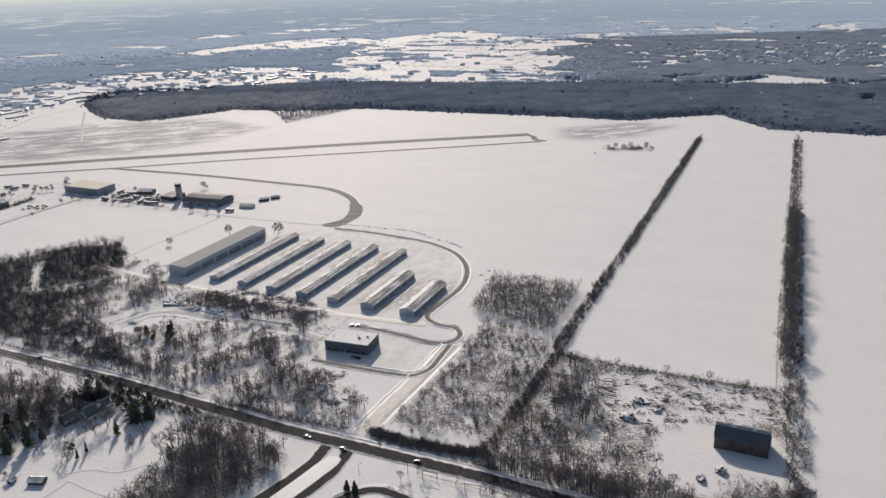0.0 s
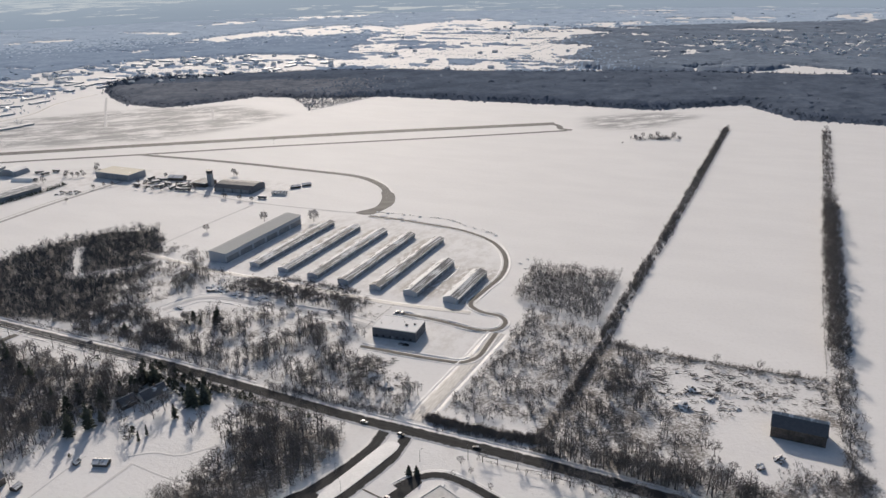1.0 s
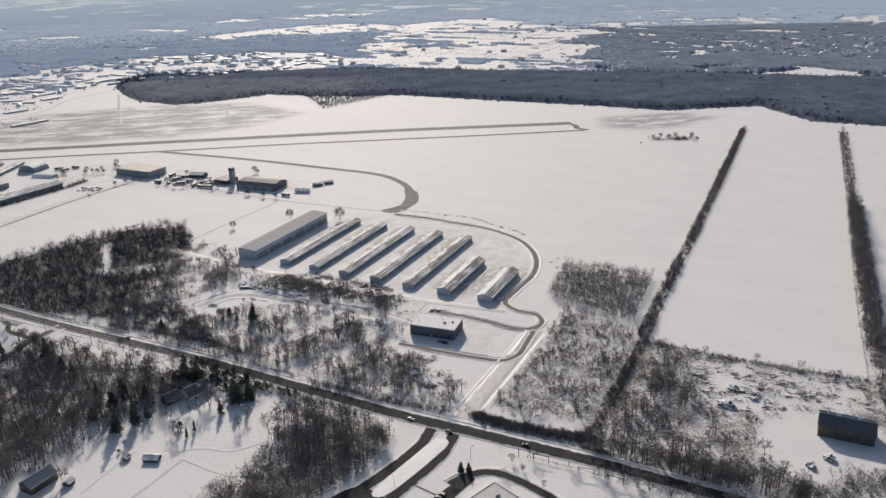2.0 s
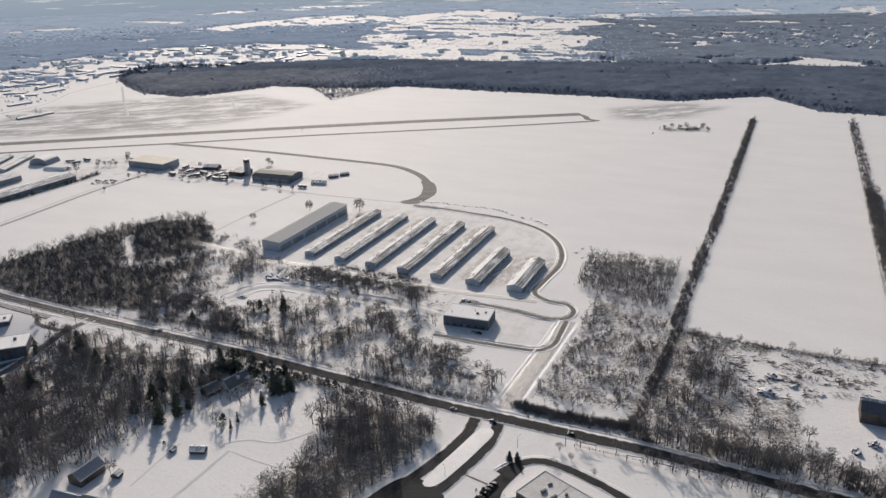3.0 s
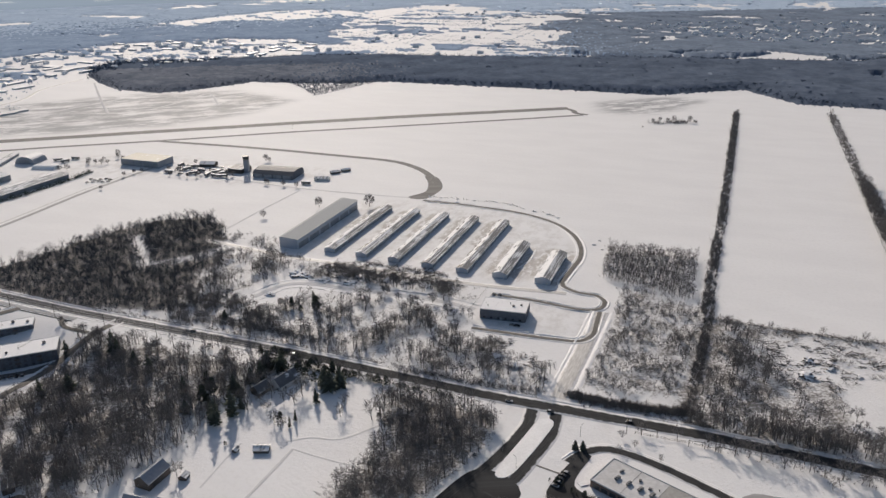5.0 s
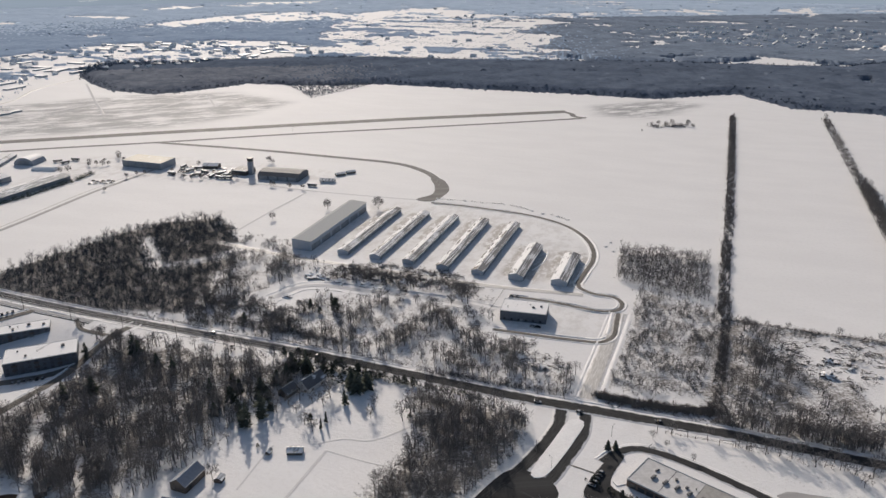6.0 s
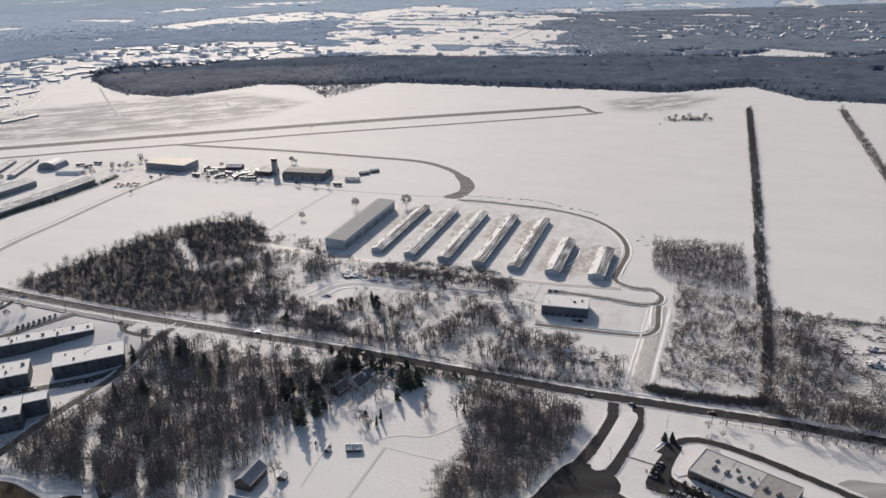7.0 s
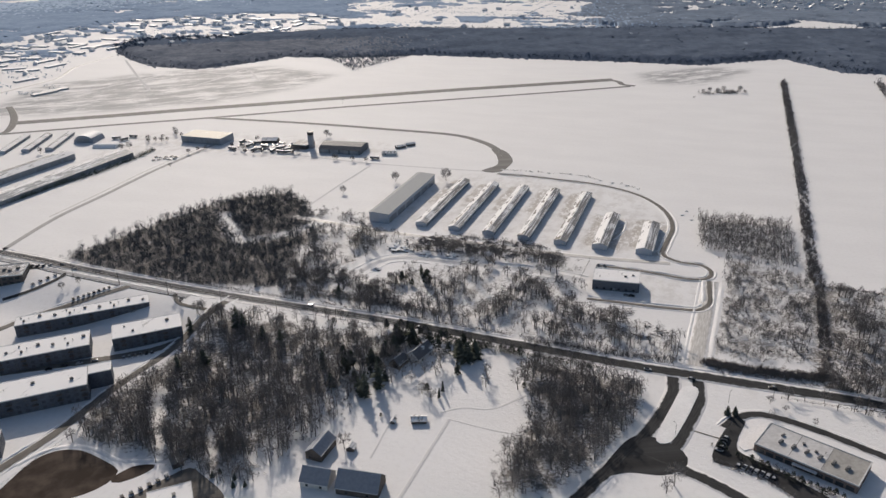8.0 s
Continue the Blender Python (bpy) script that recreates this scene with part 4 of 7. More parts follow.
def plant_trees(name, shape_list, bark, leaf, places, label, category, group):
    """Single trees: the first of each shape is built, the rest are copies of it."""
    models = {}
    for x, y, size, kind in places:
        m = pose(x, y, float(lie(x, y)) - 0.05, 0, 0, (x * 37 + y * 91) % 360) @ Matrix.Diagonal((size, size, size, 1))
        if kind not in models:
            models[kind] = tree_model(name, shape_list[kind], bark, leaf, label, category, group)
            models[kind].matrix_basis = m
        else:
            root = copy_thing(models[kind], Matrix.Identity(4))
            root.matrix_basis = m


# woods south of the road: the nearest stand as single trees, the rest joined
FOOTPATHS = ([(-389, 418), (-385, 396), (-381, 374), (-369, 347)], [(-350, 368), (-347, 359), (-337, 334)])


def keep_south(x, y):
    ok = off_roads(x, y)
    for line_points in FOOTPATHS:
        ok &= (off_line(x, y, line_points) > 2.0) & (off_line(x - 3.0, y + 5.5, line_points) > 1.8)
    return ok


def dense_south(x, y):
    """The wood is dense in its heart and open, with tall stems, towards the road."""
    return keep_south(x, y) & np.where(y > 422, patchy(x, y, 13, -0.20, 22.0), patchy(x, y, 26, -0.7, 21.0))


sx, sy = scatter(WOODS_SOUTH, 4.1, rng, dense_south)
ex, ey = scatter(WOODS_ENTRY, 4.4, rng, off_roads)
gx, gy = scatter(WOODS_FRINGE, 5.0, rng, keep_south)
kx, ky = scatter(WOODS_BANK, 3.9, rng, keep_south)
gx, gy = np.r_[gx, kx], np.r_[gy, ky]
tx, ty = np.r_[sx, ex, gx], np.r_[sy, ey, gy]
order = np.argsort(np.hypot(tx + 200, ty - 300))
near, rest = order[:90], order[90:]
tsize = 0.62 + 0.42 * rng.random(len(tx))
plant_trees("bare_tree", TREES, BARK, TWIG, [(float(tx[i]), float(ty[i]), float(tsize[i]), int(i) % 8) for i in near], "leafless grey-brown tree in a snowy wood", "tree", "trees of the wood")
stuff("woods_south", WHOLE_TREES, tx[rest], ty[rest], tsize[rest], TWIG, "dense leafless wood south of the road", "woods")
wx, wy = scatter(WOODS_WEST, 4.2, rng, off_roads)
stuff("woods_west", THIN, wx, wy, 0.36 + 0.46 * rng.random(len(wx)) ** 1.6, TWIG_WEST, "dense dark leafless wood by the airfield", "woods")
ux, uy = scatter(WOODS_WEST, 3.4, rng, off_roads)
stuff("woods_underbrush", BUSHES, ux, uy, 0.8 + 1.0 * rng.random(len(ux)), TWIG_WEST, "dark bare underbrush in the wood by the airfield", "scrub")
clear_glade = (lambda x, y: off_roads(x, y) & ~inside(x, y, GLADE))
hx, hy = scatter(THICKET, 3.9, rng, lambda x, y: clear_glade(x, y) & patchy(x, y, 30, 0.05, 1.0))
stuff("thicket_trees", WHOLE_TREES, hx, hy, 0.48 + 0.42 * rng.random(len(hx)), TWIG, "scattered leafless trees over snowy scrub", "woods")
hx, hy = scatter(THICKET, 4.8, rng, lambda x, y: clear_glade(x, y) & patchy(x, y, 24, 0.0, 2.0))
stuff("thicket_saplings", WHOLE_YOUNG, hx, hy, 0.6 + 0.5 * rng.random(len(hx)), TWIG, "young leafless trees over snowy scrub", "scrub")
rows_a, rows_b = np.meshgrid(np.arange(-70, 70, 2.6), np.arange(-90, 90, 4.2))
rows_a, rows_b = rows_a.ravel() + 0.5 * rng.standard_normal(rows_a.size), rows_b.ravel() + 0.4 * rng.standard_normal(rows_a.size)
px, py = 70 + 0.9063 * rows_a + 0.4226 * rows_b, 570 - 0.4226 * rows_a + 0.9063 * rows_b
ok = inside(px, py, PLANTATION) & off_roads(px, py) & (rng.random(len(px)) < 0.85)
px, py = px[ok], py[ok]
stuff("plantation", WHOLE_YOUNG, px, py, 1.05 + 0.4 * rng.random(len(px)), TWIG, "square plantation of young bare trees", "woods")
bx, by = scatter(BRUSH_DRIVE, 3.1, rng, lambda x, y: off_roads(x, y) & patchy(x, y, 18, -0.05, 3.0))
stuff("drive_saplings", WHOLE_YOUNG, bx, by, 0.6 + 0.6 * rng.random(len(bx)), TWIG, "young bare trees beside the drive", "scrub")
RUBBLE_FIELD = [(104, 458), (150, 446), (205, 423), (196, 392), (160, 398), (122, 390), (100, 414)]
barn_clear = (lambda x, y: off_roads(x, y) & ~inside(x, y, BARN_YARD) & (~inside(x, y, RUBBLE_FIELD) | patchy(x, y, 10, 0.30, 13.0)))
west_part = [(88, 478), (112, 448), (94, 410), (104, 334), (62, 332), (14, 358), (38, 394), (64, 438)]
bx, by = scatter(west_part, 4.0, rng, lambda x, y: barn_clear(x, y) & patchy(x, y, 24, -0.05, 4.0))
lower = [(16, 362), (62, 346), (112, 326), (140, 306), (136, 298), (62, 330), (14, 352)]
lx, ly = scatter(lower, 2.6, rng, barn_clear)
bsize = np.r_[0.45 + 0.4 * rng.random(len(bx)), 0.62 + 0.42 * rng.random(len(lx))]
bx, by = np.r_[bx, lx], np.r_[by, ly]
stuff("barn_thicket_trees", WHOLE_TREES, bx, by, bsize, TWIG, "leafless trees in snowy scrub near the barn", "woods")
SOLITARY = [round_tree(140 + i, h, s - 0.05, 54, 7, 1.3) for i, (h, s) in enumerate(((15, 0.42), (13, 0.46), (16.5, 0.40), (12, 0.50), (14, 0.44), (17, 0.40), (11, 0.50), (14.5, 0.44)))]
BUSHY = [round_tree(340 + i, h, s - 0.02, 105, 8, 1.4) for i, (h, s) in enumerate(((15, 0.42), (13, 0.46), (16.5, 0.40), (12, 0.50), (14, 0.44), (17, 0.40), (11, 0.50), (14.5, 0.44)))]
# hedgerows: dense brush in a narrow strip, with single trees that rise out of it
def hedge_brush(name, line_points, gap, half, low, high, label, gaps=-0.30, shift=0.0):
    P = spline(line_points, gap)
    N = sideways(P)
    P = P + N * (shift + half * rng.uniform(-1, 1, len(P)))[:, None]
    P = P[patchy(P[:, 0], P[:, 1], 9.0, gaps, 8.0)]
    swell = np.array([noise.noise(Vector((a / 19, b / 19, 4.4))) for a, b in P])
    return stuff(name, HEDGE_BUSHES, P[:, 0], P[:, 1], (low + (high - low) * rng.random(len(P))) * (1 + 0.4 * swell), TWIG, label, "scrub")


def hedge_trees(line_points, gap, half, low, high, label, group, shift=0.0, keep=1.0):
    P = spline(line_points, gap)
    N = sideways(P)
    P = P + N * (shift + half * rng.uniform(-1, 1, len(P)))[:, None]
    P = P[rng.random(len(P)) < keep]
    sizes = low + (high - low) * rng.random(len(P)) ** 1.3
    plant_trees("hedge_tree", SOLITARY, BARK, TWIG, [(float(a), float(b), float(k), i % 8) for i, ((a, b), k) in enumerate(zip(P, sizes))], label, "tree", group)


hedge_brush("hedgerow_west_brush", HEDGE_WEST, 0.50, 4.3, 0.7, 1.35, "long straight bare hedgerow between snowfields", -0.45)
hedge_trees(HEDGE_WEST, 7.5, 2.6, 0.30, 0.62, "small leafless tree in the western hedgerow", "western hedgerow trees", 0.4, 0.85)
hedge_brush("hedgerow_low_brush", HEDGE_LOW, 0.40, 3.2, 0.6, 1.15, "dark dense bare hedgerow leading to the road", -0.45)
hedge_trees(HEDGE_LOW, 8.0, 3.0, 0.30, 0.5, "small leafless tree in the lower hedgerow", "lower hedgerow trees")
EAST_FAR, EAST_MID, EAST_NEAR = HEDGE_EAST[:3], HEDGE_EAST[2:6], HEDGE_EAST[5:]
hedge_brush("hedgerow_east_brush", EAST_FAR, 0.75, 6.0, 0.5, 1.2, "patchy bare brush of the eastern tree row", -0.22, 1.0)
hedge_brush("hedgerow_east_brush", EAST_MID, 0.36, 7.5, 0.6, 1.4, "dense bare brush of the eastern tree row", -0.35, -0.5)
hedge_brush("hedgerow_east_brush", EAST_NEAR, 0.6, 6.5, 0.5, 1.2, "patchy bare brush under the eastern trees", -0.12, 0.0)
hedge_trees(EAST_FAR, 11.0, 2.5, 0.45, 0.85, "leafless tree in the thin end of the tree row", "eastern tree row", 3.5, 0.8)
hedge_trees(EAST_MID, 2.9, 5.0, 0.66, 1.2, "tall leafless tree in the dense eastern row", "eastern tree row", 2.0)
hedge_trees(EAST_NEAR, 7.0, 3.0, 0.6, 1.1, "leafless tree along the edge of a snowfield", "eastern tree row", 4.0, 0.9)
# brush and trees on both sides of the road
bx, by = scatter([(-160, 442), (-110, 470), (-66, 438), (-56, 402), (-100, 414)], 5.2, rng, lambda x, y: off_roads(x, y) & patchy(x, y, 16, -0.1, 14.0))
stuff("roadside_trees", WHOLE_TREES, bx, by, 0.42 + 0.36 * rng.random(len(bx)), TWIG, "tall thin leafless trees beside the road", "woods")
bx, by = scatter(ROADSIDE_NORTH, 4.6, rng, off_roads)
stuff("roadside_trees", WHOLE_TREES, bx, by, 0.40 + 0.35 * rng.random(len(bx)), TWIG, "leafless trees in brush north of the road", "woods")
for line_points in ([(-322, 524), (-294, 518), (-267, 507), (-234, 494), (-205, 478)], [(-149, 433), (-128, 425), (-108, 417), (-89, 409), (-61, 399)]):
    bx, by = along_line(line_points, 0.55, rng, 1.8)
    stuff("roadside_brush", BUSHES, bx, by, 0.7 + 0.7 * rng.random(len(bx)), TWIG, "dark brush strip on the north bank of the road", "scrub")
    bx, by = along_line(line_points, 3.5, rng, 1.8)
    stuff("roadside_saplings", WHOLE_YOUNG, bx, by, 0.5 + 0.5 * rng.random(len(bx)), TWIG, "young bare trees on the road's bank", "scrub")
road = spline(MAIN_ROAD[4:12], 0.55)
slope = np.gradient(road, axis=0)
slope /= np.linalg.norm(slope, axis=1)[:, None]
shoulder = road + np.c_[-slope[:, 1], slope[:, 0]] * (9.6 + 1.3 * rng.standard_normal(len(road)))[:, None]
shoulder = shoulder[patchy(shoulder[:, 0], shoulder[:, 1], 16.0, -0.25, 11.0) & (off_line(shoulder[:, 0], shoulder[:, 1], DRIVE) > 13)]
stuff("shoulder_brush", BUSHES, shoulder[:, 0], shoulder[:, 1], 0.35 + 0.5 * rng.random(len(shoulder)), TWIG, "dry brush along the road's north shoulder", "scrub")
# scrub between the wood and the hangars
GAP_SCRUB = [(-322, 700), (-296, 706), (-262, 676), (-258, 652), (-300, 640), (-312, 660)]
bx, by = scatter(GAP_SCRUB, 5.0, rng, lambda x, y: off_roads(x, y) & patchy(x, y, 14, -0.1, 12.0))
stuff("gap_saplings", WHOLE_YOUNG, bx, by, 0.45 + 0.5 * rng.random(len(bx)), TWIG, "young bare trees between the wood and the hangars", "scrub")
# low scrub
for zone, spacing, size, keep in ((THICKET, 4.9, 0.8, clear_glade), (BRUSH_DRIVE, 3.0, 0.75, off_roads), (BRUSH_BARN, 3.0, 0.9, barn_clear), (PLANTATION, 4.0, 0.6, off_roads), (WOODS_SOUTH, 5.4, 0.8, keep_south), (WOODS_FRINGE, 3.4, 0.9, keep_south), (WOODS_BANK, 3.2, 1.0, keep_south), (WOODS_ENTRY, 2.8, 0.9, off_roads), (lower, 2.0, 1.1, barn_clear), (ROADSIDE_NORTH, 2.2, 1.0, off_roads), (GAP_SCRUB, 2.4, 0.7, off_roads)):
    ux, uy = scatter(zone, spacing * 0.75, rng, lambda x, y: keep(x, y) & patchy(x, y, 15, 0.02, 6.0))
    stuff("dry_scrub", BUSHES, ux, uy, size * (0.5 + 0.8 * rng.random(len(ux))), TWIG, "low dry scrub poking through snow", "scrub")
ux, uy = along_line([(-44, 395), (-34, 388.5), (-16, 380), (2, 373.5), (24, 369)], 0.075, rng, 2.3)
stuff("roadside_brush", HEDGE_BUSHES, ux, uy, 0.72 + 0.26 * rng.random(len(ux)), TWIG, "dense dark bare hedge strip beside the road", "hedge")
DEBRIS = [(-212, 622), (-167, 616), (-114, 590), (-89, 562), (-122, 563), (-161, 578), (-213, 594)]
ux, uy = scatter(DEBRIS, 3.4, rng, off_roads)
stuff("debris_saplings", WHOLE_YOUNG, ux, uy, 0.35 + 0.4 * rng.random(len(ux)), TWIG, "young bare trees over brushwood near the hangars", "scrub")
ux, uy = scatter(DEBRIS, 1.5, rng, lambda x, y: off_roads(x, y) & patchy(x, y, 9, -0.2, 7.0))
stuff("debris_brush", BUSHES, ux, uy, 0.5 + 0.5 * rng.random(len(ux)), TWIG, "dark tangled brushwood in front of the hangars", "scrub")
ux, uy = along_line(FENCE_SOUTH, 0.7, rng, 0.8)
stuff("fence_brush", BUSHES, ux, uy, 0.6 + 0.7 * rng.random(len(ux)), TWIG, "dry brush along the field fence", "scrub")
ux, uy = along_line([(-77, 304), (-66, 294), (-57, 286), (-50, 273)], 0.5, rng, 0.8)
stuff("lot_hedge", BUSHES, ux, uy, 0.5 + 0.4 * rng.random(len(ux)), TWIG, "low dark hedge beside the parking lot", "hedge")
ux, uy = along_line([(-112, 801), (-98, 795), (-80, 789), (-62, 781), (-40, 773), (-26, 763), (-14, 749), (-4, 739), (8, 729), (18, 714)], 0.6, rng, 0.5)
ok = patchy(ux, uy, 7.0, 0.0, 3.3)
ux, uy = ux[ok], uy[ok]
stuff("lane_brush", BUSHES, ux, uy, 0.25 + 0.3 * rng.random(len(ux)), TWIG, "broken line of dark brush outside the lane", "scrub")
ux, uy = along_line(FENCE_EAST, 4.0, rng, 0.3)
stuff("fence_brush", BUSHES, ux, uy, 0.35 + 0.4 * rng.random(len(ux)), TWIG, "thin dry brush along the field edge", "scrub")

ux, uy = along_line([(-634, 764), (-622, 778), (-599, 816), (-572, 852), (-543, 904), (-526, 944)], 0.7, rng, 1.2)
stuff("hangar_hedge", BUSHES, ux, uy, 0.9 + 0.8 * rng.random(len(ux)), NEEDLE, "dark evergreen hedge in front of the long hangar", "hedge")
ux, uy = along_line([(-57, 301), (-50, 297), (-44, 289), (-37, 282), (-30, 274)], 0.5, rng, 1.3)
stuff("shop_shrubs", BUSHES, ux, uy, 0.45 + 0.4 * rng.random(len(ux)), TWIG, "dark leafless shrubs before the shop front", "hedge")
shrubs = [(-339, 326, 0.42, 3), (-335.5, 328, 0.36, 3), (-326.5, 321, 0.38, 3), (-326.6, 315, 0.42, 3), (-320, 314, 0.36, 3)]
shrubs += [(-73 + 2.9 * i + 0.7 * (i % 2), 316 - 3.3 * i + 0.9 * (i % 3), 0.30 + 0.08 * ((i * 3) % 4), (9, 7)[i % 2]) for i in range(14)]
shrubs += [(-58 + 2.9 * i + 0.6 * (i % 2), 299.5 - 2.75 * i + 0.8 * (i % 3), 0.36 + 0.09 * ((i * 3) % 4), (7, 9)[i % 2]) for i in range(12)]

ux, uy = scatter([(144, 318), (148, 333), (172, 335), (190, 330), (184, 316)], 1.7, rng, off_roads)
stuff("yard_brush", BUSHES, ux, uy, 0.6 + 0.6 * rng.random(len(ux)), TWIG, "dark brush at the corner of the barn yard", "scrub")

# fallen branches and logs, half under snow
def brushwood(name, zone, spacing, seed, label, keep):
    g = np.random.default_rng(seed)
    lx, ly = scatter(zone, spacing, g, keep)
    V, F = [], []
    for a, b in zip(lx, ly):
        heading = -0.44 + 0.5 * g.standard_normal()
        for _ in range(int(g.integers(2, 6))):
            w = heading + 0.45 * g.standard_normal()
            l, r = 1.6 + 3.6 * g.random(), 0.10 + 0.16 * g.random()
            p = np.array((a + 1.6 * g.standard_normal(), b + 1.0 * g.standard_normal(), float(lie(a, b)) + 0.1 + 0.7 * g.random()))
            q = p + (l * math.cos(w), l * math.sin(w), 0.5 * g.standard_normal())
            prism(p, q, r, r * 0.5, 4, V, F)
    return tagged(mesh_object(name, np.array(V), np.array(F), BARK), label, "brushwood", kind="stuff")


brushwood("fallen_branches", DEBRIS, 3.2, 301, "rows of fallen branches and logs under thin snow", lambda x, y: patchy(x, y, 13, -0.12, 31.0))
brushwood("fallen_branches", RUBBLE_FIELD, 3.4, 302, "scattered logs and brushwood over snowy rubble", lambda x, y: patchy(x, y, 14, 0.05, 32.0))
brushwood("fallen_branches", [(-70, 425), (-92, 440), (-100, 470), (-78, 472), (-58, 440)], 3.2, 303, "brushwood heaps in the snowy scrub", lambda x, y: patchy(x, y, 10, 0.0, 33.0))

# conifers: along the road and round the house in the trees
conifers = [(-246, 428, 0.8, 1), (-228, 440, 1.0, 0), (-238, 445, 1.0, 1), (-250, 446, 0.9, 0), (-258.5, 382, 1.08, 0), (-251, 390, 1.15, 0), (-262.5, 387, 0.72, 0), (-247, 398, 0.8, 3), (-221.6, 384, 0.72, 7), (-250, 362, 0.35, 7), (-215, 376, 0.62, 4), (-212.4, 382, 0.66, 4), (-250, 411, 0.62, 1), (-255, 418, 0.85, 1), (-53.5, 341, 0.62, 3), (-49.5, 340.5, 0.6, 3), (-240, 433, 0.9, 1)]
P = spline([(-300, 483), (-270, 472), (-232, 459), (-215, 447), (-190, 434), (-177, 428), (-159, 418)], 2.7)
P = P + 1.0 * rng.standard_normal(P.shape)
P = P[rng.random(len(P)) < np.where(P[:, 0] > -246, 0.95, 0.2)]
conifers += [(float(a), float(b), (0.5 + 0.45 * ((i * 7) % 5) / 5) * (1.15 if a < -186 else 0.95), (7, 9, 7, 6, 9)[i % 5] if a < -186 else (7, 9)[i % 2]) for i, (a, b) in enumerate(P)]
conifers += [(-194, 413, 1.1, 1), (-188.5, 418, 1.0, 1), (-202, 400.5, 0.62, 0), (-198, 420, 1.0, 1), (-163, 381, 0.5, 7), (-205, 425, 0.9, 7), (-211, 431, 1.0, 7), (-199, 426, 0.85, 7), (-217, 436, 1.05, 7), (-229, 437, 1.15, 7), (-238, 434, 1.1, 7), (-224, 434, 1.0, 7), (-232, 445, 1.0, 7), (-246, 442, 1.0, 7), (-251, 412, 1.15, 7), (-256, 406, 0.8, 7), (-236, 441, 0.8, 8), (-244, 433, 0.85, 6), (-226, 443, 0.9, 7), (-220, 428, 0.8, 7), (-187, 421, 0.9, 7), (-262, 430, 0.9, 6), (-268, 418, 0.8, 8)]
conifers += [(-384, 484, 0.75, 0), (-350, 480, 0.95, 2), (-345, 474, 0.9, 0), (-366, 440, 0.95, 1), (-381, 432, 0.9, 2), (-280, 520, 0.6, 1), (-216, 545, 0.55, 0), (-330, 462, 0.8, 1), (-316, 448, 0.85, 0), (-266, 398, 0.8, 6), (-272, 408, 0.9, 8), (-280, 396, 0.7, 1), (-286, 418, 0.8, 0), (-274, 426, 0.9, 6), (-240, 538, 0.6, 2), (-212, 530, 0.85, 8), (-214, 533, 0.7, 6), (-224, 527, 0.7, 7), (-232, 535, 0.8, 6), (-236, 530, 0.7, 9), (-228, 538, 0.6, 7)]
plant_trees("round_shrub", SPRUCES, BARK, NEEDLE, shrubs, "dark evergreen shrub beside a parking lot", "shrub", "evergreen shrubs")
conifers = [p for i, p in enumerate(conifers) if not (-312 < p[0] < -234 and p[1] > 425) or i % 2 == 0]
plant_trees("spruce", SPRUCES, BARK, NEEDLE, conifers, "dark green spruce standing in snow", "tree", "spruces")
ux, uy = along_line([(-239, 454), (-205, 438), (-160, 420), (-112, 396)], 0.6, rng, 1.5)
stuff("roadside_brush", BUSHES, ux, uy, 0.7 + 0.7 * rng.random(len(ux)), NEEDLE, "dark evergreen brush on the south bank of the road", "scrub")
# bare trees along the road's south side and about the country house
P = spline([(-300, 487), (-262, 468), (-225, 451), (-190, 434), (-150, 413), (-112, 395)], 4.6)
P = P + 2.2 * rng.standard_normal(P.shape)
yard = [(float(a), float(b), 0.5 + 0.35 * ((i * 5) % 7) / 7, i % 8) for i, (a, b) in enumerate(P)]
yx, yy = scatter([(-268, 462), (-244, 452), (-230, 446), (-222, 432), (-240, 414), (-252, 404), (-266, 410)], 7.0, rng, lambda x, y: (np.abs(x + 238) > 9) | (np.abs(y - 424) > 9))
yard += [(float(a), float(b), 0.5 + 0.3 * ((i * 5) % 7) / 7, i % 8) for i, (a, b) in enumerate(zip(yx, yy))]
plant_trees("bare_tree", TREES, BARK, TWIG, yard, "leafless roadside tree near the country house", "tree", "roadside trees")
